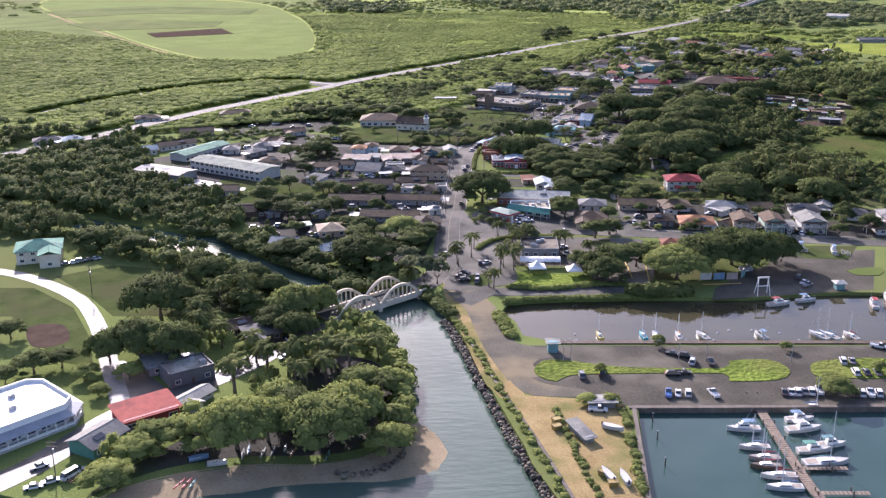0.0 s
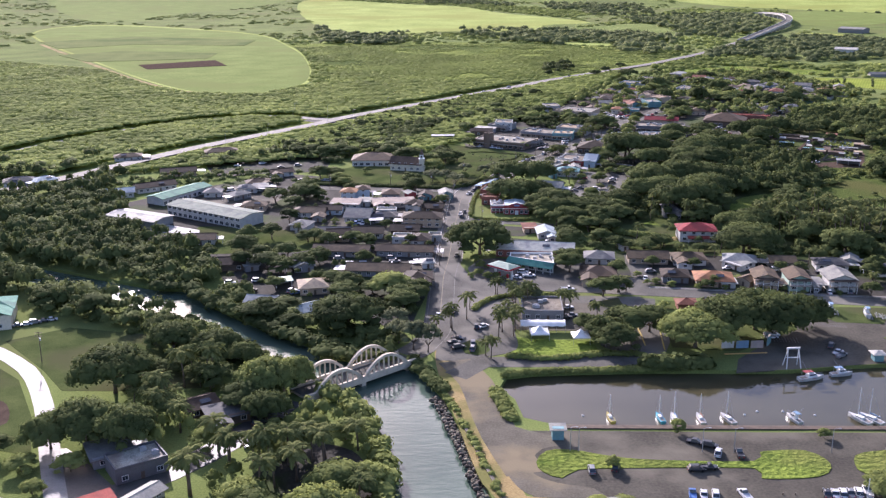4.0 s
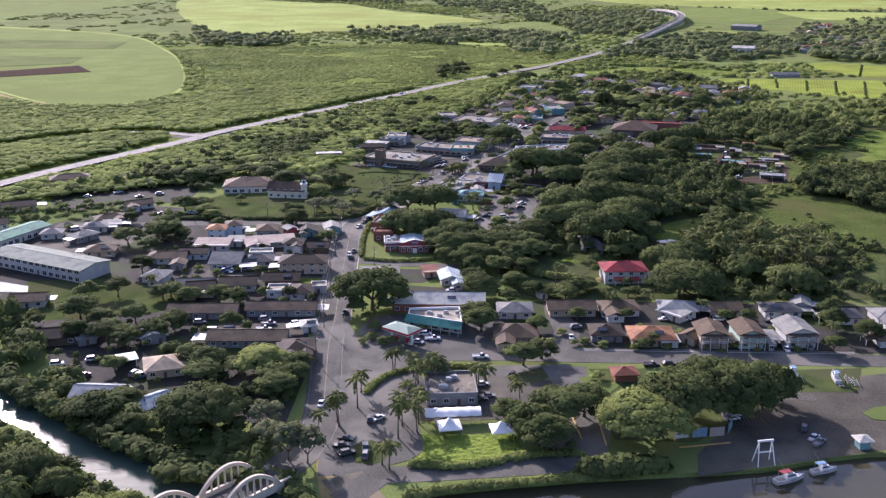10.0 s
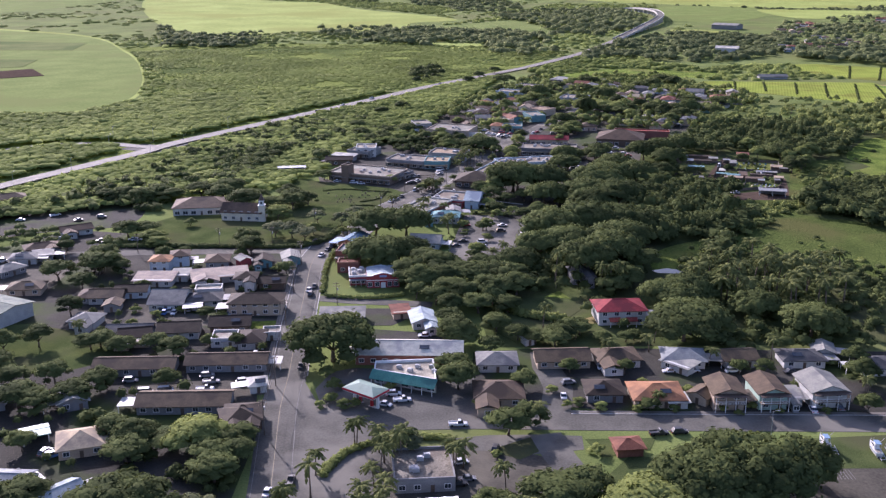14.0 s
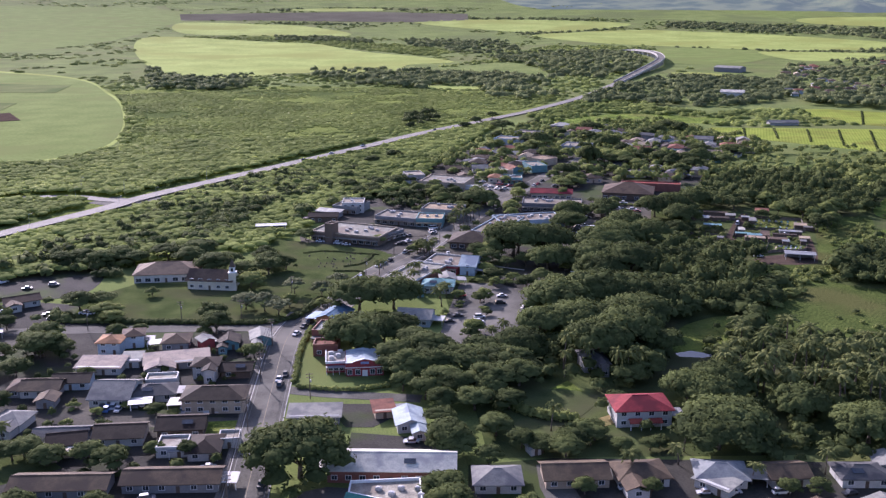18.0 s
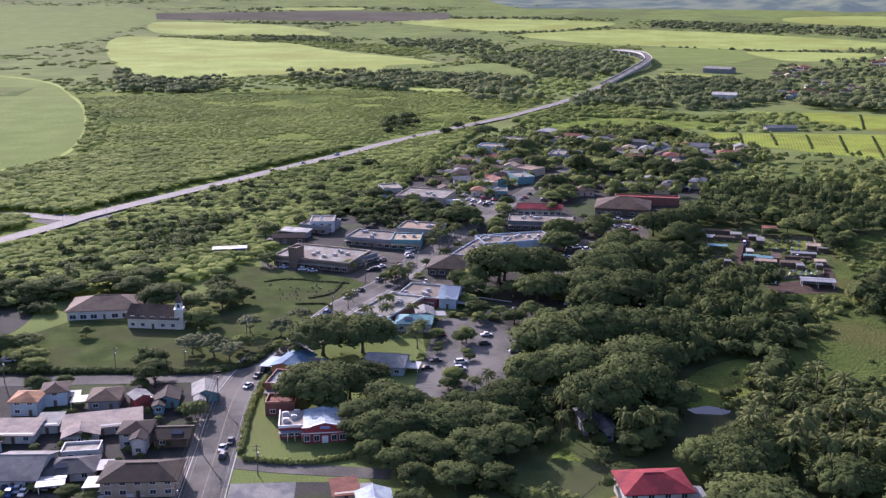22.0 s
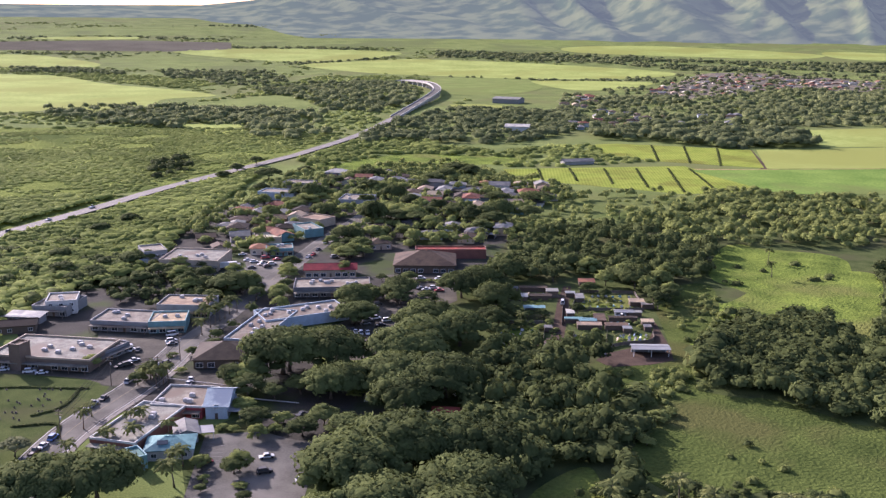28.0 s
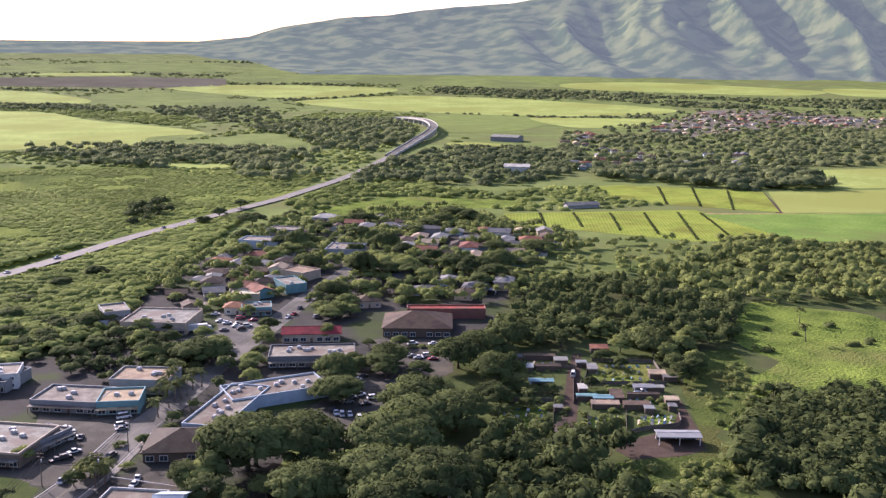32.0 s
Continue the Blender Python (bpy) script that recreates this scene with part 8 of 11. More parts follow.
area("garden_track", [(224.1, 671.6), (263, 738.9), (277.1, 760.1), (280.7, 758.8), (253.5, 711.5), (226.2, 665.3)], M_SOIL, "brown dirt track between the plots", 0.08, 0)
area("garden_plots", [(236.1, 748.4), (274.7, 760.9), (303.6, 724.4), (268, 667.2), (232.9, 665.6), (224.4, 666), (218.9, 710)], M_LAWN, "green garden plots with fences", 0.06, 0)
GARDEN = [(256, 696.6, 10, 3.4, "tan"), (266.4, 692, 9.5, 3.4, "umber"), (289.2, 759, 7.5, 5, "rust"), (293.5, 720.3, 6.5, 4.4, "tan"), (295.6, 714.3, 5.5, 2.6, "light grey"), (264.6, 703, 4.4, 7.5, "umber"), (223.8, 681.7, 8.5, 4.4, "umber"), (213.5, 679, 4.4, 4, "faded brown"), (232.7, 674.2, 5, 4.4, "light grey"), (231.5, 681.4, 5, 4, "brown"), (250.6, 759.2, 3, 2.6, "grey"), (245.2, 753, 3.4, 3, "light grey"), (248.5, 745.5, 4, 4.6, "blue-grey"), (265.3, 749.1, 5.5, 4, "light grey"), (259.5, 757.4, 13, 2.4, "brown"), (241.5, 748.6, 5, 4, "dark brown"), (256.5, 743.4, 10, 2.8, "dark brown"), (256.8, 715, 3.2, 4.6, "white"), (253.6, 706, 7.5, 2.2, "teal"), (281.4, 692, 5, 3.6, "tan"), (277.6, 686, 2.8, 2.8, "grey"), (268.4, 686.8, 3.4, 2.6, "blue-grey"), (283.4, 705.6, 6, 2.4, "light grey"), (274.5, 700.5, 12, 1.8, "dark brown"), (238, 699, 3, 2.6, "grey"), (271.6, 743, 4.2, 2.6, "blue-grey"), (272.5, 735.5, 3.6, 6, "grey")]
for gx, gy, gw, gd, col in GARDEN:
    house(gx, gy, gw, gd, 2.2, -22, "shed", col, "brown", "garden_shed", "low %s patched metal shed among the garden plots" % col, windows=False, over=0.25)


def animal_hut(x, y, rot, col):
    """Two boards leant together, a hand's width off the ground at the sides."""
    h = Shape()
    for q in (-1, 1):
        h.add([(-0.55, q * 0.5, 0.02), (0.55, q * 0.5, 0.02), (0.55, q * 0.02, 0.85), (-0.55, q * 0.02, 0.85), (-0.55, q * 0.56, 0.02), (0.55, q * 0.56, 0.02), (0.55, 0, 0.93), (-0.55, 0, 0.93)], [(0, 1, 2, 3), (7, 6, 5, 4), (0, 4, 5, 1), (1, 5, 6, 2), (3, 7, 4, 0)])
    ob = new("animal_hut", h.mesh("animal_hut", paint(*COL[col])))
    ob.matrix_basis = pose(x, y, 0.09, 0, 0, rot)
    tagged(ob, "small %s board hut standing in a garden plot" % col, "hut", "small huts in the plots")


PLOTS = (((276.9, 743.3), (300.1, 735.1), (265.6, 723.0), 7, 3), ((257.7, 710), (265, 707.4), (253.6, 703.4), 3, 2), ((268.3, 701), (277, 698), (264.8, 695.5), 4, 2), ((245.1, 690), (257.6, 687.9), (236.6, 676.4), 5, 4), ((262.0, 684.4), (274.8, 681), (257.2, 676.8), 6, 3), ((220.0, 710), (236, 704.6), (209.3, 687), 4, 4), ((254, 756), (264.6, 752.6), (251, 750.4), 3, 1))
hut_r = random.Random(5)
for a, b, c, nu, nv in PLOTS:
    a, b, c = Vector((*a, 0)), Vector((*b, 0)), Vector((*c, 0))
    area("garden_bed", [tuple(p.xy) for p in (a, b, b + c - a, c)], M_MEADOW, "worn green grass of a fenced garden plot", 0.085, 0, False)
    for i in range(nu):
        for j in range(nv):
            p = a + (b - a) * ((i + 0.5 + hut_r.uniform(-0.2, 0.2)) / nu) + (c - a) * ((j + 0.5 + hut_r.uniform(-0.2, 0.2)) / nv)
            animal_hut(p.x, p.y, hut_r.uniform(0, 180), hut_r.choice(("white", "white", "light grey", "blue", "tan", "teal")))
for pts in ([(279.2, 747.4), (302.1, 737)], [(260.9, 723.3), (276, 716.6), (292, 711)], [(277, 745), (261, 722)], [(302.4, 736.6), (297.5, 724)], [(236, 673.4), (245.3, 670.6), (258, 672.6), (271, 672), (277, 681)], [(246.4, 692), (236, 674)], [(259.6, 688), (250.6, 673)], [(240.3, 708.9), (218.9, 716.6)], [(240.4, 706.4), (229.6, 686.6)], [(251, 747), (268, 741.5)], [(267, 741), (247, 704)]):
    fence(pts, 1.6)
area("shop_lot", [(143.1, 884.3), (164, 864.9), (167.5, 847.6), (144.1, 816.6), (132, 819), (119.4, 838), (127.6, 842.3), (139.1, 848.8)], M_ASPHALT, "asphalt car park before the shops", 0.05, 0)
area("shop_lot", [(154.8, 733), (182.2, 766), (208.7, 801.5), (233.2, 792.9), (219.4, 754.4), (191, 733.8), (173.5, 701.3), (154.3, 691.4), (145.4, 694.6)], M_LOT, "asphalt car park behind the shops", 0.05, 0)
area("shop_lot", [(63.5, 762.5), (81.5, 764.7), (99.7, 759.6), (103.1, 741.9), (84.2, 706.3), (66.9, 705.2), (56.6, 718.9), (61.7, 741.6)], M_LOT, "asphalt car park beside the street", 0.05, 0)
area("shop_lot", [(84.6, 684.9), (97.5, 696.6), (114.6, 690.4), (115.8, 675.8), (95.5, 676.6)], M_LOT, "shaded asphalt yard beside the hall", 0.05, 0)
area("shop_lot", [(18.2, 739.5), (24.8, 728.4), (59.4, 709), (70.7, 720.7), (82.3, 728), (87.5, 714.7), (66.7, 694.3), (49.1, 705.9), (19.3, 718)], M_LOT, "asphalt strip before the brick shop", 0.052, 0)
area("shop_lot", [(194.6, 808.5), (208.3, 808.7), (239.6, 794.6), (235.4, 784.3), (206.4, 794.5)], M_LOT, "asphalt car park before the supermarket", 0.055, 0)
area("dry_grass", [(321.4, 922.5), (356.9, 947.2), (426.5, 965), (495.7, 964.4), (473.8, 927.6), (407.2, 893.1), (378.8, 885.8), (339.5, 883.2), (314.5, 891.8)], M_DRY, "dry yellowish grass beyond the woodland", 0.06, 8)
area("dry_grass", [(264.2, 1178.4), (352.9, 1238.1), (444.3, 1189.4), (427, 1151.8), (328.4, 1163.8), (282.8, 1141.2)], M_MEADOW, "sunlit rough grass beyond the town", 0.06, 8)
area("verge_grass", [(95.4, 715.6), (111.1, 721.7), (114.8, 716.4), (102.3, 709.4)], M_LAWN, "grass island in the car park", 0.08, 0)
trees("broad", "round the church", [(-71.2, 623.8, 7, 8), (-29.6, 699.3, 9, 10), (-45, 697, 8, 9), (4.3, 665.8, 6.5, 9), (12, 673, 5, 7), (-13.1, 589.6, 5.5, 8.5), (-60, 690, 7, 8)])
trees("broad", "beside the car parks", [(94.0, 594.4, 2.2, 2.5), (82.5, 569.2, 3, 4), (83.8, 603.3, 1.8, 2.2), (71.2, 825.2, 4.5, 6), (85.5, 833.3, 5, 6), (125.7, 806.7, 6.5, 9.5), (73.9, 692.1, 3.4, 5), (21.5, 730.0, 5, 6.5), (74.3, 803.6, 4, 4.5), (84.1, 806.6, 4, 4.5), (105.4, 726.4, 2.6, 3.2), (134.9, 796.5, 3.6, 6), (149.3, 799.8, 3.6, 5.5), (95.8, 718.3, 2.6, 3.5)])
trees("palm", "beside the car parks", [(102.5, 741.9, 3.4, 8)])
trees("bright", "beside the car parks", [(141.2, 779.3, 4.2, 6), (108.4, 673.6, 4.8, 7)])
trees("broad", "between the shops", [(124.9, 811.4, 5.5, 8.5), (128.2, 796, 4.5, 7.5), (113.5, 813, 5, 7), (167.9, 737, 6, 8), (184.2, 767.2, 4.5, 6.5), (191, 756.1, 5, 7), (64.7, 852.9, 5, 7), (76.6, 823.6, 4.5, 6)])
trees("broad", "in the far quarter", [(188.2, 1068.9, 6.5, 8), (236.5, 1135.4, 7, 9), (228.3, 1043.3, 6.5, 8), (234.9, 937.6, 6, 8), (276.1, 982, 7, 9), (274, 942.6, 6.5, 8), (199.4, 871.8, 5, 7), (212.5, 896.1, 5.5, 7)])
trees("bright", "beside the garden plots", [(297.1, 754.5, 5, 8), (301.2, 778.6, 5.5, 9), (311.5, 760.1, 5.5, 9), (308.7, 737, 5, 9), (318.4, 740.1, 6, 10), (314.6, 725.1, 5, 8), (329.6, 750.1, 6, 10)])
trees("broad", "in the garden plots", [(224.5, 725.2, 3, 4.5), (229.2, 723.5, 2.8, 4), (233.9, 721.8, 3, 4.5), (238, 719, 2.8, 4), (244, 717.6, 3, 4.2), (285.5, 735, 3, 5)])
car("pickup", "white", 281.5, 708.4, -22)
car("sedan", "white", 243.5, 665.8, -15)
car("van", "white", 262.6, 733.2, 60)
trees("monkeypod", "beside the main street", [(19.4, 465.6, 14.5, 13.5)])
trees("monkeypod", "on the river bank", [(-31.5, 373.2, 13, 11)])
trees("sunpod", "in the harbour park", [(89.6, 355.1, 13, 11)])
trees("monkeypod", "in the harbour park", [(104.4, 363.8, 13, 13), (120.7, 366.9, 13, 13), (115.1, 371.5, 12, 13), (132.4, 371.3, 9, 11)])
trees("broad", "in the park", [(59, 360.6, 7, 9), (68.7, 366, 9, 11), (76.7, 369.7, 7, 10), (54.8, 366.9, 5, 8)])
trees("monkeypod", "beside the car park", [(124.1, 686.4, 15.5, 15), (141, 685.3, 13.5, 13), (168.5, 678.5, 15, 13), (189.8, 713, 13, 12), (222.9, 758, 11, 11), (123.6, 591.6, 15, 13), (141.9, 599, 15, 14), (154, 595.3, 14, 13), (148.1, 567, 14, 13), (124.3, 565.5, 13, 12), (110.3, 563.5, 11, 11), (137.7, 559.2, 12, 12), (164.1, 589.4, 11, 12), (140.4, 658.2, 9, 10), (160.8, 649.7, 11, 11), (97.8, 547.8, 10, 9), (172.3, 761.4, 8, 9), (196.8, 772.2, 7, 8), (43.1, 606.9, 13, 12), (57.3, 607.3, 12, 12)])
trees("monkeypod", "beside the car park", [(39.7, 564.2, 13, 11), (50.1, 566.5, 9, 10), (307.8, 744.9, 8, 9)])
trees("monkeypod", "beside the shops", [(181.5, 693.7, 13, 12), (196.5, 694.2, 12, 12), (158.1, 653.8, 14, 12), (171.2, 644.7, 15, 13), (154.3, 636.7, 11, 11), (134.4, 656.9, 10, 10), (164.5, 736.3, 8, 8), (194.9, 767.3, 7, 8), (230, 734.7, 10, 11), (235.8, 765.7, 10, 11), (254.7, 777.5, 9, 10)])
trees("shrub", "among the garden plots", [(225.7, 714.4, 1.6, 2.2), (227, 707.1, 1.8, 2.4), (235.9, 710.7, 1.6, 2), (237.1, 703.5, 1.8, 2.4), (225.7, 694.6, 2, 2.6), (268.9, 720.8, 1.6, 2), (277.1, 725.7, 1.6, 2), (249.1, 686.2, 1.8, 2.2), (253.4, 681.5, 1.6, 2), (275, 696.7, 1.6, 2), (277.9, 713.8, 1.4, 2), (259.6, 676.2, 1.6, 2), (243.1, 708.1, 1.8, 2.4), (247.3, 728.5, 1.8, 2.6), (232.1, 733.9, 1.8, 2.6), (276.5, 689.3, 1.5, 2)])
trees("broad", "beside the shops", [(108.4, 669.6, 6, 8), (63, 534.9, 9, 9), (55.8, 534.1, 8, 9), (68.5, 542.9, 8, 9), (76.2, 534, 9, 10), (84.5, 537.9, 8, 9), (88.9, 530, 9, 9), (94.2, 611.2, 4, 5), (84.7, 573.6, 4, 5), (125.6, 664.2, 5, 7), (2.2, 688.2, 6, 8), (82.6, 869.2, 6, 8), (106.9, 832.5, 5, 7), (131.5, 804.8, 7, 9), (160.6, 838.1, 5, 7)])
trees("bright", "beside the shops", [(105.4, 809.6, 6, 8), (142.3, 654.3, 3, 4), (112, 677.9, 6, 8), (104.8, 655.9, 4, 5), (79.5, 699.7, 5, 5), (58.7, 716.3, 4, 5), (139.4, 765.5, 4, 7), (156, 828.2, 4, 6), (135.6, 617.9, 3, 4)])
trees("bright", "among the far shops", [(103.7, 830.9, 6, 8), (171.2, 1010.5, 6, 8), (176.8, 972.1, 6, 9), (163.4, 943.9, 5, 7), (234.3, 943.8, 9, 13), (205.3, 899.7, 7, 8), (195.5, 851.5, 8, 7), (205.5, 866.3, 7, 8), (153.7, 813.2, 5, 8), (193, 864.4, 5, 6), (134.6, 819.9, 5, 6), (144.2, 789.5, 5, 6), (183.6, 817.4, 5, 7), (250.3, 938.3, 9, 12), (257.4, 927.5, 9, 12), (249.6, 947.1, 8, 11), (205.3, 998.9, 10, 10), (218.2, 1014.4, 8, 9), (196.6, 992.3, 7, 8), (267.8, 1103.5, 9, 9)])
trees("bright", "among the far shops", [(270.8, 1040, 9, 9)])
trees("broad", "among the far shops", [(121.7, 797.5, 9, 11), (127.9, 799.6, 7, 10), (114, 791.9, 4, 6), (132.7, 785.3, 4, 7), (198.4, 770.2, 7, 9), (171.9, 755.4, 7, 8), (164.5, 736.3, 8, 8), (263.3, 1042.6, 8, 11), (288.7, 933.7, 8, 10), (298.5, 930.4, 7, 9), (299, 897.1, 9, 11), (321.4, 922.5, 8, 10), (287.1, 885.9, 7, 9), (334.6, 918, 8, 9), (336.9, 974.1, 9, 9), (324.6, 1071.3, 9, 9), (360.4, 1115.7, 10, 9), (368, 1098.4, 8, 9)])
trees("broad", "on the church lawn", [(-12.9, 585.8, 5.5, 9), (-72.7, 569.6, 8, 10), (-20.5, 669.1, 9, 11), (-32.7, 689.2, 8, 9), (-6.4, 662.7, 6, 8), (3.8, 674.9, 7, 9), (-66, 568.6, 5, 7), (-44.4, 639.1, 3, 4)])
trees("bright", "on the church lawn", [(-58.7, 613.7, 6, 6), (-55, 605.2, 5, 5), (-2.9, 645.4, 6, 8), (14.4, 616.4, 4, 6), (28, 614.5, 3, 4)])
trees("grey", "on the church lawn", [(-3.4, 615.2, 6, 7), (4.5, 612, 6, 8), (10.2, 606.4, 6, 7), (16.4, 634.8, 5, 7), (28.2, 629.4, 5, 7), (35.7, 644.3, 5, 6)])
trees("grey", "beside the bridge", [(-14.9, 371.4, 6, 9), (-7.3, 353.4, 6, 11), (-2.3, 351.2, 5, 10), (-12.5, 359.3, 5, 9), (37, 399.7, 5, 7)])
trees("broad", "behind the houses", [(61.8, 477.8, 6, 9), (76.9, 484, 5, 7), (82.6, 475, 4, 6), (97.5, 473.7, 5, 6), (104.9, 477.1, 4, 5), (122, 469.7, 3, 4), (88, 471, 4, 5), (56.2, 571.7, 8, 10), (60.6, 554.3, 8, 10), (64, 533.5, 7, 10), (51, 535.2, 6, 8), (42.9, 556.6, 6, 8), (65.8, 519.5, 7, 9), (76.9, 531.8, 8, 10), (81.8, 517.3, 8, 10), (91.6, 520.5, 7, 9), (83.2, 545.9, 7, 9), (90.8, 534.7, 8, 9), (127.6, 515.6, 6, 8), (136.1, 523.8, 7, 9)])
trees("broad", "behind the houses", [(148.8, 542.4, 8, 10), (134.8, 549.7, 8, 10)])
trees("monkeypod", "in the wet garden", [(138.7, 466.7, 13, 10), (142.4, 500.5, 8, 9), (154.6, 503.1, 10, 10), (165.2, 506, 8, 9), (172.8, 484.4, 9, 9), (183.9, 464.7, 11, 10)])
trees("broad", "along the street", [(66, 407.9, 6, 8), (72.8, 412.5, 5, 7), (56.6, 439.1, 6, 9), (62.6, 472.3, 6, 8), (71.5, 465.8, 4, 6), (56.1, 448.2, 6, 8), (94, 468.1, 5, 6), (180.7, 427.1, 5, 8), (171.5, 407.1, 4, 6), (109.7, 417.4, 3, 4), (-58.1, 488.4, 5, 6), (-50.4, 482.1, 5, 6), (-38.8, 480.5, 5, 7), (-32.7, 477.1, 5, 7), (-36, 405.9, 6, 7), (-25.2, 411.2, 6, 6), (-7.3, 412.3, 5, 6)])
trees("broad", "along the street", [(-88.4, 562.6, 7, 9), (-73.5, 568.4, 6, 9), (-87.4, 467.3, 7, 9), (-72.7, 443.7, 7, 8), (-58.1, 445.8, 6, 7), (-51.9, 453.6, 5, 7), (-64.5, 383.1, 8, 8), (-57.5, 387.6, 7, 7), (2.8, 558.2, 4, 6), (119.5, 499.9, 4, 5), (101.6, 478.1, 5, 6)])
trees("shrub", "in the front garden", [(36.2, 441.9, 1.6, 2.5), (106, 417, 1.6, 2.4), (86.4, 422.5, 1.5, 2.4), (134.1, 411.3, 1.2, 1.6), (146.2, 410.5, 1.2, 1.6), (159.7, 408.7, 1.4, 2), (60.5, 396.4, 1.5, 2), (87.3, 394.5, 2, 3), (18.1, 435.7, 2, 3), (21.4, 431.1, 2, 3), (24.8, 430.7, 2, 3), (19.3, 444.1, 2.4, 4), (16.8, 453.5, 2.4, 4), (14.6, 432, 1.6, 2.4)])
trees("palm", "beside the plaza", [(29.3, 390.2, 3.2, 10), (35.2, 395.4, 3.4, 11), (48, 386.7, 3.4, 11), (22.3, 362.2, 3.4, 12), (27.8, 365.4, 3.2, 10), (18.9, 345.4, 3.4, 9), (6.1, 371.2, 3.4, 11), (11.6, 382.6, 3.4, 11), (24.2, 407.1, 3, 9), (29.9, 402.8, 3, 9), (50.9, 391.7, 3, 9), (0.6, 366.1, 3, 8), (57.7, 358.9, 3.2, 11), (61.3, 360.4, 3.2, 10), (59.4, 378, 3, 9)])
trees("palm", "in the wet garden", [(158.7, 511.2, 4.7, 14.0), (176.2, 519.5, 4.7, 15.4), (175.3, 496.5, 4.7, 12.6), (198.7, 516.1, 4.7, 14.0), (193.4, 495.4, 4.9, 14.0), (203.5, 497.1, 4.7, 12.6), (213.3, 515.3, 4.7, 14.0), (172.9, 528, 4.4, 11.2), (197.2, 528.1, 4.4, 11.2), (182.3, 494.3, 4.4, 12.6), (207.9, 513.2, 4.4, 14.0), (110.1, 533.2, 3.4, 15.0), (120.9, 538.7, 3.4, 15.0), (125.3, 520.1, 3.4, 13.0), (128.2, 518.2, 3.4, 13.0)])
trees("palm", "in the wet garden", [(134, 520.6, 3.4, 13.0), (89.6, 533, 3.0, 10.0), (85.9, 537.4, 3.4, 7.0), (90.8, 565.5, 3.2, 6.0), (78, 618.9, 3.2, 7.0), (81.2, 620.7, 3.2, 7.0), (55.1, 658.5, 3.0, 8.0), (68.9, 651.1, 3.0, 8.0), (73.2, 652.9, 3.0, 8.0), (49.9, 636, 3.0, 7.0)])
trees("palm", "in the thicket", [(163.9, 516.3, 5.2, 12.6), (170.1, 504.4, 5.2, 15.4), (177.2, 512.1, 5.2, 14.0), (188.7, 512, 5.2, 15.4), (193.2, 510.6, 5.2, 14.0), (201, 509.9, 5.2, 15.4), (201.4, 502.8, 5.2, 14.0), (211.2, 504.9, 5.2, 12.6), (203.1, 490.8, 5.2, 12.6), (165.5, 499.5, 5.2, 12.6), (212.2, 494.4, 5.2, 12.6), (189.1, 490.6, 5.2, 12.6), (188, 519.5, 5.2, 12.6)])
trees("palm", "on the river point", [(-60.4, 258.5, 5.4, 13.2), (-58.5, 281.8, 4.8, 12.0), (-47.1, 271.6, 4.8, 12.0), (-42.5, 271.6, 4.8, 13.2), (-38, 273.2, 4.8, 13.2), (-34.4, 274.8, 4.8, 12.0), (-28.7, 273.2, 4.8, 12.0), (-43.5, 259.3, 4.8, 12.0), (-53.4, 271.7, 4.8, 12.0), (-34.7, 265.3, 4.8, 12.0), (-17.7, 252, 4.2, 9.6), (-79.8, 308.3, 4.3, 12.0), (-71.6, 292.6, 4.2, 10.8), (-83.3, 308.4, 4.8, 12.0), (-78.2, 323.4, 4.8, 14.4), (-71.7, 325.7, 4.8, 14.4)])
trees("broad", "beside the river", [(-54.6, 309.4, 8, 9), (-127, 387, 7, 9.5), (-148, 397, 7, 9.5)])
trees("palm", "among the shops", [(79.9, 688.9, 3, 8), (82.4, 690.2, 3, 8), (84.1, 691, 3, 8), (107, 750.2, 3, 9), (109.8, 755.9, 3, 9), (112.2, 758.5, 3, 9), (114.7, 761.2, 3, 9), (117.6, 767.3, 3, 9), (121.3, 769.8, 3, 8), (105.7, 757.4, 3, 9), (195.4, 1022.1, 3, 9), (266.9, 878.4, 3, 10), (276.5, 861.2, 3, 10), (290.9, 856.1, 3, 10), (390.7, 898.8, 3, 10), (423.6, 905.5, 3, 9), (464.6, 824.5, 3.4, 12), (404, 766.8, 3, 9), (385.6, 741.1, 3, 9), (229, 706.4, 3, 8)])
trees("palm", "among the shops", [(207.6, 649.4, 3.4, 8)])
trees("palm", "in the gardens", [(30.8, 397.1, 3.4, 9), (35.9, 401.4, 3.4, 9), (48.4, 391.5, 3.2, 9), (23.6, 408.2, 3, 8), (13, 393, 3, 8), (5.7, 373.7, 3.2, 8), (23.3, 374.1, 3.4, 9), (28.7, 370.7, 3.4, 9), (-67.2, 500.6, 3, 6), (93.8, 484.9, 3, 10), (127.1, 526.4, 3, 9), (130.2, 524.5, 3, 9), (136.3, 525.2, 3, 9), (123.7, 458.9, 3, 7), (-18.3, 403.6, 3, 6), (62.7, 366.2, 3, 10)])
trees("palm", "on the river point", [(-76.7, 328.2, 4.1, 13.2), (-70.6, 328.1, 4.3, 14.4), (-60.9, 259.1, 4.8, 12.0), (-53.2, 272.2, 4.3, 12.0), (-32.2, 275.8, 4.3, 10.8), (-28.9, 277.8, 4.3, 10.8), (-45.5, 272.1, 4.3, 9.6), (-40, 262.4, 4.3, 9.6), (-80.4, 300.5, 4.1, 10.8), (-84.3, 305.3, 4.1, 9.6), (-20.4, 281.8, 4.1, 9.6), (-16.2, 238.2, 4.1, 8.4)])
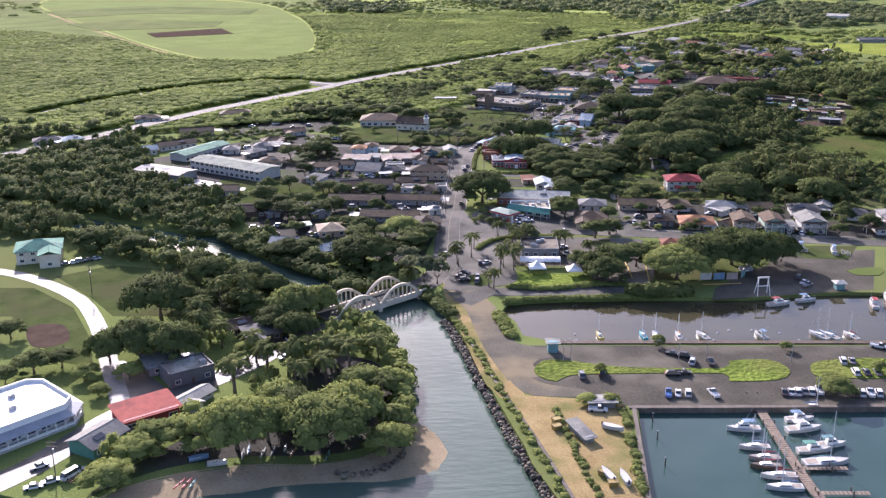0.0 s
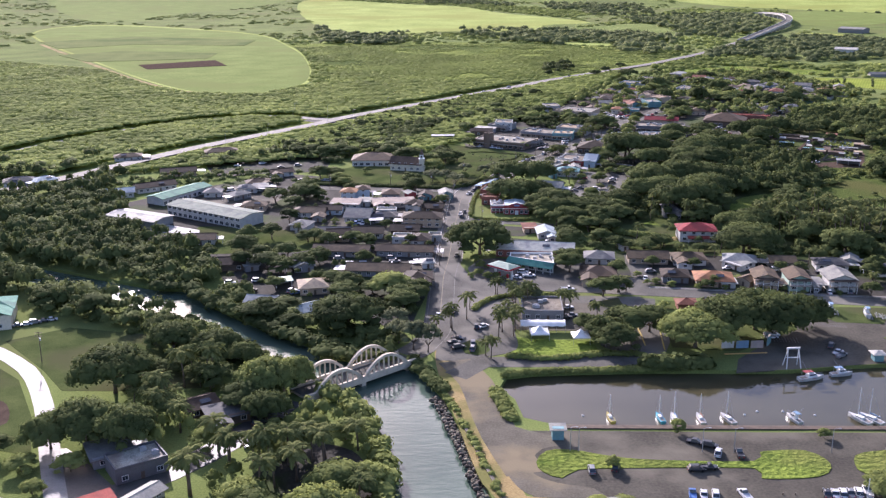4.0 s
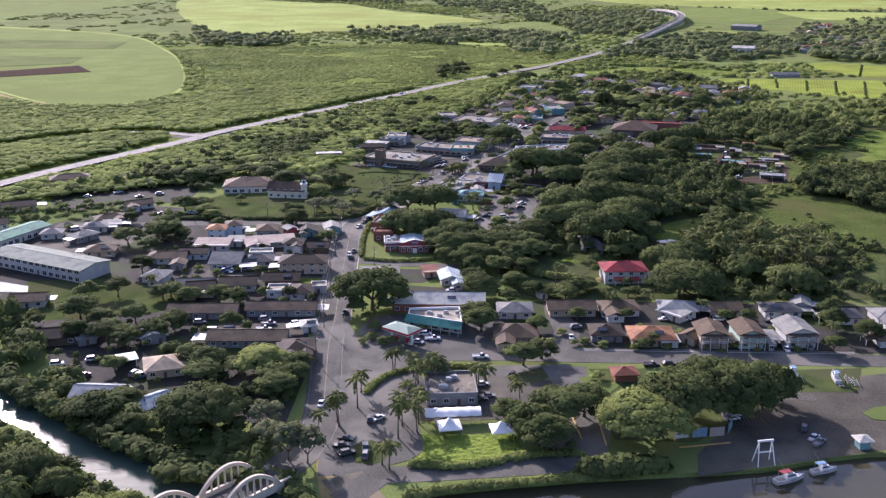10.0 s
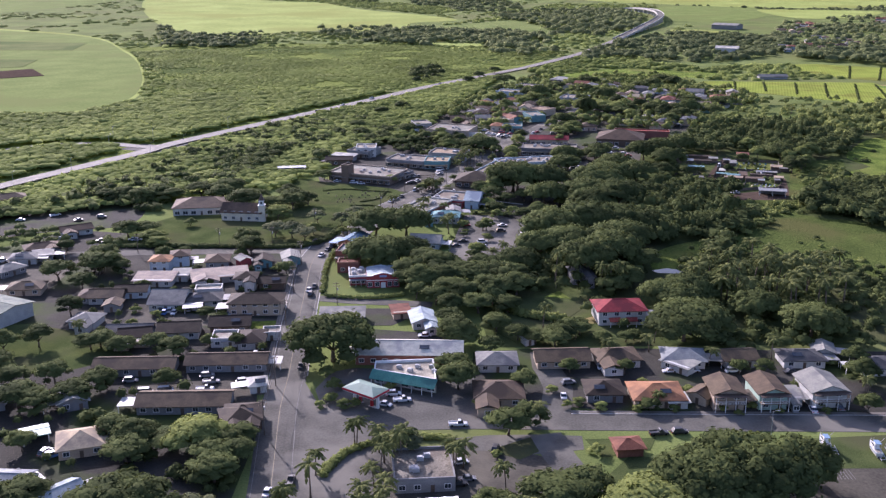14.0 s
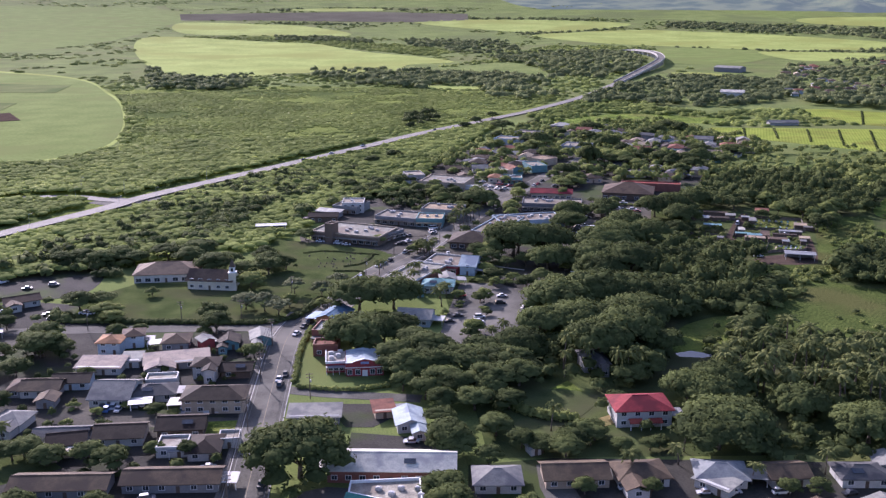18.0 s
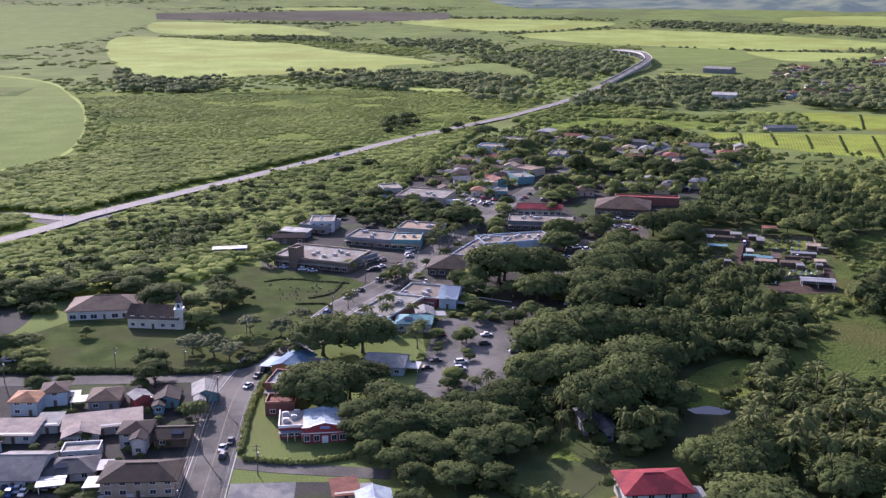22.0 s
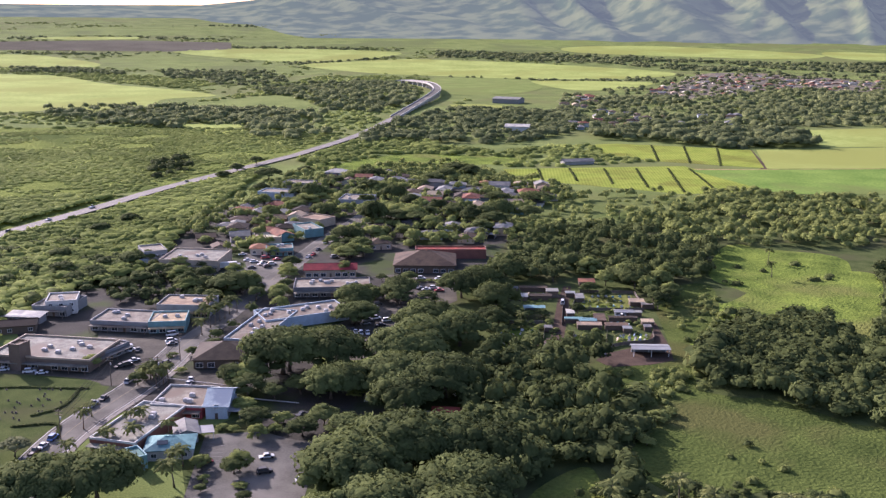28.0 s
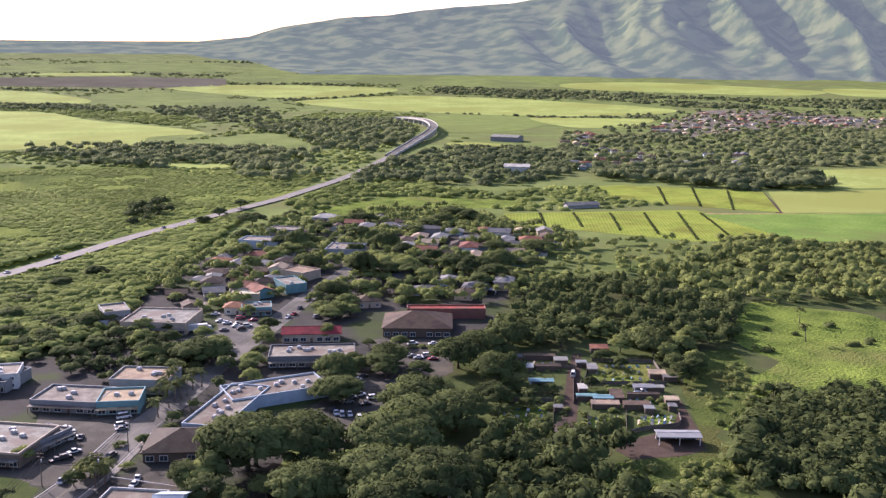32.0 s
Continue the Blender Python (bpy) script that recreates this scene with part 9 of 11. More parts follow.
trees("monkeypod", "beside the lawn", [(-98.6, 319.5, 12, 13), (-95.9, 286.4, 10, 11), (-83.4, 282.8, 9, 11), (-104.8, 283.2, 7, 9), (-48.5, 300, 7, 8)])
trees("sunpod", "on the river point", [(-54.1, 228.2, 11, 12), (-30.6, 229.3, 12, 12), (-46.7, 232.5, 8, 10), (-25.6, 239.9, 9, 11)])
trees("broad", "on the river point", [(-41.7, 245, 6, 9), (-20.6, 258.5, 6, 8), (-77.6, 300.4, 6, 8), (-125.6, 275.3, 6, 7), (-118.4, 279.2, 5, 6), (-143.4, 301.5, 5, 7), (-131.1, 267.5, 4, 6)])
trees("bright", "on the river point", [(-23.9, 258.5, 7, 9), (-14.1, 226.2, 6, 8), (-13.2, 238.2, 5, 7), (-45.9, 251.8, 6, 8), (-39.4, 278, 6, 8), (-68.1, 231.3, 7, 8), (-75.2, 229.9, 6, 7), (-79, 222.8, 6, 7), (-82, 209.5, 6, 7), (-61.2, 282.5, 5, 7), (-24.4, 288.3, 5, 6), (-34.3, 303.5, 3, 3.5), (-15.9, 262.1, 5, 7), (-107.8, 271, 4, 5), (-94.9, 270.9, 4, 5), (-100.6, 259.7, 3, 4)])
trees("broad", "along the river", [(-93.5, 332, 7, 7), (-83.9, 446.2, 5, 8), (-66.8, 439, 5, 7), (-64.7, 416.5, 4, 6), (-35, 414.6, 6, 8), (-41.6, 420.4, 5, 7), (-12.4, 393.2, 6, 8), (-11.1, 407.9, 5, 7), (-51.5, 373.7, 5, 6), (-7.1, 402.5, 5, 7)])
trees("bright", "in the car park", [(47.4, 271.8, 2, 3.5), (69.4, 292.5, 2.2, 4), (109.1, 288.3, 2, 3), (113.2, 256.5, 5, 6), (131.6, 271.3, 2.5, 4), (112.9, 260.2, 4, 5), (40.9, 252.3, 3, 3), (47.3, 252.2, 3, 3)])
hedge([(24.7, 346.5), (39.3, 344.2), (55.6, 347.9), (69.9, 347.2)], 2.2, 1.6, "clipped green hedge along the harbour road")
hedge([(22.9, 331.3), (31.9, 333.4), (48.3, 334.6), (67.9, 335.4), (81.5, 335.6)], 2.6, 1.4, "green growth on the basin bank", M_LEAF_B)
hedge([(19.1, 320.3), (20.2, 312.4), (22.9, 300.6)], 3.0, 1.5, "green growth on the basin bank", M_LEAF_B)
hedge([(70.3, 337.5), (78.6, 337.2), (88.7, 337.6)], 5.0, 4.2, "tall dark shrubs on the basin bank", M_LEAF)
hedge([(3, 317.7), (8.4, 299), (15.8, 265.3), (22, 237.7), (28.7, 204.5)], 1.9, 0.9, "green weeds on the river wall", M_LEAF_B, 0.3)
hedge([(50.4, 247), (48.7, 225.4), (47.5, 204.2)], 2.2, 1.1, "weeds along the harbour fence", M_LEAF_B, 0.4)
hedge([(31, 250.7), (33.4, 231.4), (36.8, 204.4)], 1.8, 0.7, "weeds between dirt tracks", M_LEAF_B, 0.35)
hedge([(14.5, 392.8), (18.6, 400.3), (26.8, 407.1), (41.5, 409.3), (49.4, 407.6)], 2.0, 1.4, "clipped hedge round the curved drive")
hedge([(18.8, 528), (33.9, 523.8), (48.4, 525.4)], 1.6, 1.4, "clipped hedge along the side street")
hedge([(17, 532.8), (19.4, 565.3), (23.4, 588.3)], 1.6, 1.2, "clipped hedge along the main street")
hedge([(84.6, 504.2), (91.5, 496.1), (102.2, 490.9)], 3.0, 2.6, "long clipped garden hedge")
hedge([(-75.4, 608), (-38.9, 603.1), (10.5, 597.7), (28.2, 625.6)], 2.6, 1.5, "low hedge along the church lawn", M_LEAF)
hedge([(-8.3, 344), (-3, 332.4), (3, 318.8)], 3.5, 2.0, "bank growth under the bridge end", M_LEAF)
car("pickup", "blue", 65, 257.6, 78)
car("sedan", "white", 67.8, 257.6, 78)
car("suv", "white", 70.7, 257.5, 78)
car("pickup", "white", 77.9, 257.4, 100)
car("sedan", "black", 98.6, 257.8, 78)
car("sedan", "silver", 100.6, 257.8, 78)
car("suv", "white", 102.5, 257.8, 78)
car("sedan", "grey", 104.6, 258.1, 78)
car("suv", "white", 106.6, 258.1, 78)
car("pickup", "white", 109.1, 258.8, 80)
car("sedan", "black", 118.5, 256.8, 78)
car("suv", "white", 120.6, 256.8, 78)
car("pickup", "silver", 123.1, 256.8, 78)
car("suv", "white", 125.5, 256.7, 78)
car("suv", "grey", 41.6, 270, 88)
car("sedan", "black", 48.1, 271, 70)
car("sedan", "black", 72.4, 285.5, -20)
car("suv", "black", 75.8, 283.3, -20)
car("suv", "silver", 77.1, 279, 70)
car("pickup", "black", 82.7, 278.5, 85)
car("suv", "black", 69, 270.3, 0)
car("pickup", "black", 72.2, 271.1, 0)
car("suv", "silver", 123.7, 278.7, 80)
car("sedan", "grey", 126.5, 278.7, 80)
car("suv", "white", 124.4, 270.7, 85)
car("sedan", "black", 127.6, 270.6, 85)
car("sedan", "grey", 131, 270.6, 85)
car("pickup", "white", 139.4, 289.6, -30)
car("pickup", "white", 43.1, 247.8, -8)
car("suv", "black", -22, 243.1, 80)
car("sedan", "white", -47.9, 288.7, 30)
car("sedan", "silver", -49.9, 284.4, 30)
car("suv", "black", -50.1, 297.7, 40)
car("sedan", "black", 6.7, 359.2, 0)
car("suv", "black", 14.9, 373.7, 90)
car("sedan", "white", -102.3, 219.5, 40)
car("van", "white", -92.8, 214.8, 60)
car("sedan", "silver", -96.8, 212.3, 30)
car("sedan", "grey", -92.4, 217.5, 20)
car("sedan", "white", -100, 209.7, 20)
car("sedan", "black", 8, 362.9, -20)
car("suv", "grey", 13.2, 357.7, 90)
car("pickup", "black", 47.9, 383.3, 0)
car("sedan", "silver", 50.3, 394, 10)
car("pickup", "silver", 119.1, 365.1, 0)
car("sedan", "white", 12, 536, 80)
car("sedan", "black", 9.1, 462.4, 80)
car("sedan", "white", 1, 385.6, 80)
car("pickup", "black", 6.7, 390.2, 80)
car("suv", "black", 12.5, 530.9, 80)
car("sedan", "white", 17.6, 581.2, 60)
car("sedan", "white", 51.4, 482.5, 0)
car("sedan", "silver", 33.5, 430.8, -30)
car("pickup", "white", 38.9, 432.9, 0)
car("suv", "white", 36.7, 437.4, 0)
car("pickup", "white", 53, 415.2, -5)
car("sedan", "grey", 50.9, 385.5, 0)
car("suv", "black", 60.8, 399.8, 70)
car("sedan", "white", 87, 429, 80)
car("suv", "grey", 90.8, 438.1, 10)
car("suv", "white", 105.2, 447.4, 0)
car("sedan", "white", 124.8, 442.4, 0)
car("pickup", "silver", 131.7, 441.5, 0)
car("suv", "white", 144.6, 439.7, 0)
car("sedan", "black", 162.4, 436.9, 10)
car("sedan", "white", 156.5, 410.3, 80)
car("sedan", "grey", 164.8, 410.8, 85)
car("pickup", "black", 107.2, 402.4, 0)
car("suv", "black", 113.1, 402.4, 0)
car("van", "white", -37.5, 448.2, 0)
car("van", "white", -31.7, 448.7, 5)
car("suv", "grey", -20.1, 458.4, 10)
car("pickup", "grey", -18.4, 453.6, 0)
car("pickup", "silver", -19.8, 448.4, 0)
car("suv", "white", -8.5, 452.3, 10)
car("suv", "grey", -43.3, 457.8, 0)
car("sedan", "white", -5.8, 474.1, 0)
car("suv", "blue", -55.9, 411.9, 30)
car("suv", "grey", -58.1, 413.9, 60)
car("sedan", "black", -42.8, 520.3, 85)
car("suv", "white", -39.2, 519.8, 85)
car("suv", "grey", -32.2, 520.1, 85)
car("sedan", "white", -30.2, 521.1, 85)
car("suv", "blue", -15.9, 515.4, 85)
car("pickup", "silver", -13.8, 515.1, 85)
car("suv", "grey", -10.6, 514.7, 85)
car("sedan", "white", -6.3, 514.1, 85)
car("suv", "white", -108.9, 581.1, 20)
car("van", "white", -118.5, 590.7, 20)
car("sedan", "white", -101.5, 623.1, 0)
car("sedan", "black", -82.3, 617.7, 0)
car("sedan", "white", -68.1, 617.7, 0)
car("sedan", "black", -69.6, 636.1, 20)
car("sedan", "white", -66.2, 616.7, 0)
car("suv", "grey", -79.2, 611.8, 0)
car("van", "white", -93.3, 636.6, 0)
car("suv", "black", -15.7, 515.8, 85)
car("pickup", "white", -9.6, 513.7, 85)
car("suv", "white", -6.7, 513.4, 85)
car("sedan", "white", -37.4, 517.5, 80)
car("suv", "blue", -40.8, 518, 80)
car("sedan", "black", 14.1, 540.2, 85)
car("suv", "black", 23, 594.7, 60)
car("sedan", "white", 51.7, 483.3, 0)
car("suv", "silver", -17.1, 514, 85)
car("sedan", "black", 34.3, 630.9, 62)
car("suv", "red", 36.2, 634.6, 62)
car("sedan", "grey", 38.6, 639.5, 62)
car("pickup", "black", 41, 644.5, 62)
car("sedan", "white", 43.4, 648.5, 62)
car("suv", "blue", 46.2, 653.7, 62)
car("sedan", "white", 55.6, 673, 62)
car("pickup", "silver", 58.5, 677.8, 62)
car("sedan", "black", 62.1, 682.4, 62)
car("sedan", "red", 87.5, 620.9, 5)
car("sedan", "white", 104.9, 618.3, 0)
car("suv", "black", 102.4, 608.6, 0)
car("suv", "white", 111.8, 599.9, 10)
car("sedan", "black", 82, 594.7, 0)
car("suv", "white", 90.6, 591.6, 0)
car("suv", "silver", 89.1, 585.5, 0)
car("sedan", "black", 77.8, 588.1, 0)
car("sedan", "white", 71.4, 564, 0)
car("sedan", "white", 90.6, 686.4, 60)
car("suv", "white", 71.1, 696.3, 60)
car("sedan", "black", 69.1, 713.3, 20)
car("sedan", "white", 28.9, 724, -5)
car("suv", "white", 38, 718.6, -5)
car("sedan", "white", 42.1, 715.7, -5)
car("sedan", "white", 69.4, 730.8, 80)
car("suv", "black", 71.6, 714.2, 20)
car("sedan", "silver", 74.4, 718.5, 20)
car("sedan", "grey", 89.7, 733.9, 10)
car("van", "white", 91.2, 745.1, 10)
car("sedan", "silver", 100.3, 703.7, 60)
car("sedan", "black", 20.6, 589.6, 60)
car("sedan", "red", 110.7, 700.5, 10)
car("van", "white", 108.4, 870.6, 0)
car("van", "red", 111.5, 861.7, 0)
car("suv", "grey", 187.5, 854.3, 20)
car("sedan", "white", 144.6, 857.9, 0)
car("suv", "red", 152, 864.4, 0)
car("sedan", "white", 141.9, 876.2, 0)
car("suv", "black", 149.2, 845.2, 20)
car("sedan", "red", 157.2, 859.1, 10)
car("sedan", "white", 147.6, 851.2, 10)
car("sedan", "black", 141.3, 845.9, 0)
car("suv", "white", 152.7, 849.4, 0)
car("sedan", "white", 179.4, 756.6, 20)
car("suv", "black", 182.6, 759.4, 20)
car("sedan", "black", 169.3, 741.6, 0)
car("suv", "grey", 171.5, 737.3, 0)
car("suv", "white", 175.5, 739.4, 0)
car("sedan", "black", 174.7, 729.2, 0)
car("suv", "white", 179.3, 734.5, 0)
car("sedan", "grey", 169.2, 733.3, 0)
car("sedan", "white", 162.2, 723.8, 80)
car("suv", "white", 163.8, 721.9, 80)
car("sedan", "white", 166.4, 721, 80)
car("suv", "white", 168.7, 716.4, 80)
car("sedan", "black", 162, 727.1, 80)
car("sedan", "white", 192.2, 782.9, -10)
car("suv", "white", 207.8, 782.8, -10)
car("sedan", "black", 210.2, 778.3, -10)
car("sedan", "white", 212, 775.9, -10)
car("suv", "white", 216.3, 777.1, -10)
car("sedan", "red", 217.2, 772.3, -10)
car("suv", "white", 216.4, 795.9, -5)
car("sedan", "white", 224.9, 792.9, -5)
car("sedan", "black", 183.5, 874, 55)
car("sedan", "red", 178.1, 863.5, 55)
car("sedan", "white", 174.2, 859, 55)
car("suv", "white", 192, 890.6, 55)
car("sedan", "black", 202.6, 907.8, 55)
car("suv", "grey", 208, 916.3, 55)
car("sedan", "white", 71.9, 740.8, 30)
car("suv", "white", 73.6, 731.5, 0)
car("sedan", "white", 72.8, 737.6, 0)
car("suv", "black", 85.4, 711, 50)
car("sedan", "white", 62.6, 741.2, -5)
car("suv", "silver", 89.9, 737.3, 10)
car("suv", "white", 70.8, 732.5, 80)
car("sedan", "white", 73.9, 731.4, 80)
car("sedan", "black", 76.7, 730.4, 80)
car("sedan", "white", 91.8, 690.5, 80)
car("pickup", "white", 276.6, 705.4, 0)
car("sedan", "white", 244.2, 666, 20)
car("sedan", "white", 176.8, 644.8, 0)
car("sedan", "white", 142.2, 862.4, 0)
car("van", "white", 130.1, 850.9, 0)
car("suv", "white", 165, 854.3, 50)
car("sedan", "black", 148.9, 854.6, 10)
jetty([(89.3, 258.2), (88.9, 241.2), (88.8, 214.2), (89.5, 202.9)], 2.7)
jetty([(89.4, 206.3), (102.2, 206.1)], 1.6)
jetty([(88.5, 217.7), (101.3, 217.5)], 1.6)
boat("motor", 81.2, 238.7, 178, 9, "white", "blue")
boat("motor", 98.3, 243.9, 5, 8, "white", "blue")
boat("motor", 97.5, 238.4, 8, 10, "white", "white")
boat("sail", 81.2, 228.7, 178, 8, "white", "blue")
boat("sail", 82.1, 223.2, 178, 8, "pink", "red")
boat("sail", 81.3, 219.3, 178, 8, "brown", "red")
boat("sail", 83, 214.5, 178, 9, "white", "red")
boat("sail", 82.7, 209.3, 178, 9, "white", "blue")
boat("motor", 96.2, 227, 5, 9, "white", "green")
boat("sail", 97.1, 220.8, 5, 12, "white", "teal")
boat("motor", 101.7, 229.9, 5, 8, "white", "teal")
boat("sail", 104.6, 250.5, 5, 8, "white", "blue")
boat("sail", 51.8, 302.7, 100, 6, "yellow", "brown")
boat("sail", 66.3, 302.5, 100, 6, "cyan", "blue")
boat("sail", 70.5, 301.9, 95, 7, "white", "blue")
boat("sail", 78, 301.8, 95, 6.5, "white", "orange")
boat("sail", 86, 301.7, 110, 7, "white", "brown")
boat("motor", 105.4, 301.8, 110, 6.5, "white", "blue")
boat("sail", 124.5, 301.5, 120, 8, "white", "blue")
boat("sail", 127.8, 301.4, 120, 8, "white", "blue")
boat("sail", 134.9, 300.9, 110, 7, "white", "red")
boat("motor", 120.8, 330.7, 14, 9, "white", "red")
boat("motor", 131.7, 333.8, 8, 7.5, "white", "blue")
boat("motor", 154.6, 330.1, 80, 9, "white", "red")
boat("motor", 162, 335.5, 80, 9, "white", "blue")
boat("motor", 149.1, 390.3, 80, 7, "white", "blue", "white motor boat on a trailer on grass", 0.6)
boat("motor", 160.8, 385.3, 80, 7, "white", "blue", "white motor boat on a trailer on grass", 0.6)
boat("skiff", 45.5, 236.8, -30, 6, "white", "blue", "white skiff stored on bare ground", 0.5)
boat("skiff", 44.1, 211.8, 100, 6, "white", "blue", "white skiff stored on bare ground", 0.5)
boat("skiff", 40.2, 213.2, 110, 6, "white", "blue", "white skiff stored on bare ground", 0.5)
quay([(36.8, 295.3), (143.4, 293.6)], 2.2, M_BOARD)
quay([(52, 249.7), (124.5, 249.4)], 1.6)
quay([(53.4, 248.7), (48.4, 203.3)], 1.2)
quay([(8, 300), (15.8, 265.3), (24.5, 231.6), (30.6, 203.5)], 0.9)
rocks([(2, 316.1), (5.6, 301.4), (8.9, 285.7), (13.3, 263.7), (16.5, 247.7), (21.2, 227.5), (26.7, 204.1)])
rocks([(-26.6, 218.3), (-20.9, 218.2), (-14, 223.6), (-12.9, 230.8)])
house(34.8, 288.7, 3.2, 2.6, 3.6, 0, "shed", "light grey", "teal", "kiosk", "small teal harbour kiosk beside the quay", windows=False)
house(147.2, 343.3, 3, 3, 2.8, 0, "hip", "white", "teal", "fuel_kiosk", "small teal fuel kiosk beside the water", windows=False)
hoist(116.9, 337.8, 5)
house(44.7, 251.2, 7, 3, 2.2, 2, "shed", "white", "grey", "shed", "white storage shed on the bare yard", windows=False)
house(36.5, 234.4, 2.4, 9, 1.7, 24, "shed", "light grey", "grey", "shed", "long low grey shed beside the dirt track", windows=False)
crate(30.8, 241.4, 25)
crate(30.4, 237.6, 25)
crate(39.4, 214.5, 48)
crate(40.9, 209.3, 5)
mooring_pile(57.8, 244.4)
mooring_pile(57, 234.3)
mooring_pile(56.1, 220.5)
buoy(44.2, 305.2)
buoy(50.9, 296.7)
buoy(104.1, 307.6)
buoy(112.8, 305)
buoy(128.5, 303.8)
buoy(131.3, 303.8)
buoy(96.5, 307.7)
buoy(92.1, 305.4)
kayak(-64.8, 211.1, 70, "red", 5.5)
kayak(-63.1, 211.1, 75, "red", 5.5)
kayak(-61.6, 211, 80, "teal", 4.0)
kayak(-39.2, 225.6, 80, "orange", 5.5)
kayak(-44.4, 226.6, 85, "white", 5.5)
kayak(-46.9, 225.7, 85, "white", 5.5)
kayak(-50.9, 227.2, 95, "blue", 5.5)
kayak(-30, 224.1, 85, "green", 5.5)
kayak(-92.3, 214, 80, "orange", 4.0)
kayak(-91.5, 213.5, 80, "orange", 4.0)
kayak(-41.5, 228, 90, "white", 4.0)
kayak(-52, 225.2, 95, "white", 5.5)
boat("skiff", -62.8, 222.8, 20, 5, "blue", "white", "blue skiff drawn up on the beach", 0.3)
boat("skiff", -57.5, 220, 10, 5, "white", "white", "white skiff drawn up on the beach", 0.3)
board(100.2, 353.4, 5, "white")
board(105.2, 353.4, 5, "blue")
board(110.2, 353.4, 5, "pink")
board(115.2, 356.4, 55, "teal")
POLES = [(-0.8, 416.8), (1.4, 448.7), (3.7, 496.9), (6, 535.3), (8.8, 569.6)]
for p in POLES:
    utility_pole(*p, rot=10)
cables(POLES)
POLES = [(48.5, 649.5), (65.1, 694.8), (80.8, 689.2), (90.7, 713.5)]
for p in POLES:
    utility_pole(*p, rot=-30)
cables(POLES)
utility_pole(-130.7, 343.4)
utility_pole(-95.9, 213.5)
utility_pole(-27.7, 601.6, 9.0)
utility_pole(-4.2, 599.7, 9.0)
utility_pole(22.4, 518.9, 9.0)
utility_pole(-62.6, 596.8, 9.0)
utility_pole(15.3, 631.1, 9.0)
utility_pole(104, 680.8, 9.0)
lamp_post(58.8, 481)
lamp_post(77.7, 525.8)
lamp_post(137.9, 398.3)
lamp_post(37.4, 281.3)
lamp_post(73.2, 280.6)
lamp_post(39.6, 280.9)
lamp_post(81.7, 280.2)
lamp_post(108, 279.8)
for x, y in ((-94, 866), (-123, 878), (-120, 846), (-70, 838), (-88, 812), (-128, 770), (-152, 735), (-46, 908)):
    lamp_post(x, y, 40, 9.0)
kerb([(5.1, 455), (7.6, 496.4), (10.3, 534.7), (14, 577.3), (22.4, 606.6)], -5.95)
kerb([(5.1, 455), (7.6, 496.4), (10.3, 534.7), (14, 577.3), (22.4, 606.6)], 5.95)
pavement([(5.1, 455), (7.6, 496.4), (10.3, 534.7), (14, 577.3), (22.4, 606.6)], -7.2, 1.6)
kerb([(30.3, 609), (50, 656.9), (75.5, 694.9), (94.6, 732.4)], -5.95)
kerb([(30.3, 609), (50, 656.9), (75.5, 694.9), (94.6, 732.4)], 5.95)
pavement([(30.3, 609), (50, 656.9), (75.5, 694.9), (94.6, 732.4)], 7.2, 1.8)
kerb([(85.7, 413.1), (125.3, 407.1), (177.4, 399.4)], -5.2)
pavement([(85.7, 413.1), (125.3, 407.1), (177.4, 399.4)], -6.4, 1.4)
kerb([(82.6, 387.1), (80.5, 369.4), (78.4, 351.6)], 0, paint(0.55, 0.42, 0.10), "yellow painted kerb beside the park road", 0.4, 0.3)
kerb([(73.2, 378.6), (73.1, 365.8), (72.6, 355.8)], 0, paint(0.55, 0.42, 0.10), "yellow painted kerb beside the park road", 0.4, 0.3)
kerb([(97.8, 348.5), (112.5, 349.5)], 0, paint(0.50, 0.30, 0.10), "ochre painted kerb round the park lawn", 0.4, 0.3)
area("lot_island", [(157.7, 362.7), (163, 365.8), (172.8, 365.6), (168.2, 357.4), (159, 358.3)], M_DRY, "round dry grass island in the yard", 0.2, 4)
boat_trailer(150.2, 387.2, 75)
boat_trailer(161, 382.4, 75)
boat_trailer(164.6, 384.3, 75)
boat_trailer(145.8, 385.1, 75)
boat_trailer(166, 382.4, 75)
car("suv", "black", 136.1, 354.5, 60)
car("sedan", "white", 136.3, 349.1, 40)
car("pickup", "grey", 136.3, 346.1, 40)
car("sedan", "silver", 118.3, 362.9, 5)
stalls([(114.8, 362.5), (126.7, 360.9)], 12)
stalls([(136.7, 376.6), (148.7, 375)], 14)
viaduct([(460.6, 1580.5, 1), (550, 1737.9, 5), (620.1, 1863.9, 9), (661.5, 1962.1, 10), (699.1, 2107.1, 9), (702.7, 2236.8, 6), (686.6, 2276.3, 3)])
hamlet([(284.4, 1034.8), (329.7, 1062.7), (401.1, 1033.7), (371.8, 958.2), (316.9, 956.2), (282.2, 980.1)], 24, 11)
hamlet([(204.9, 894.1), (247.9, 935), (303.5, 882.8), (285.7, 859), (230.4, 871.1)], 5, 17)
hamlet([(139.4, 923.6), (167.5, 1008.1), (204.3, 1014.3), (193.6, 933.2), (160.3, 923.2)], 18, 12)
hamlet([(992.4, 1833.2), (1219.4, 2087.9), (1476.2, 2354.8), (1609.2, 2340.1), (1652.6, 2215.8), (1689.8, 2005.7), (1469.8, 1784.2), (1336.5, 1878.3), (1113.3, 1750.3), (960.1, 1701.8)], 124, 13)
hamlet([(607.9, 1390.8), (780.8, 1615.6), (814.1, 1497.4), (916.1, 1467), (817.6, 1350.5), (746.5, 1372.3), (628.4, 1350)], 28, 14)
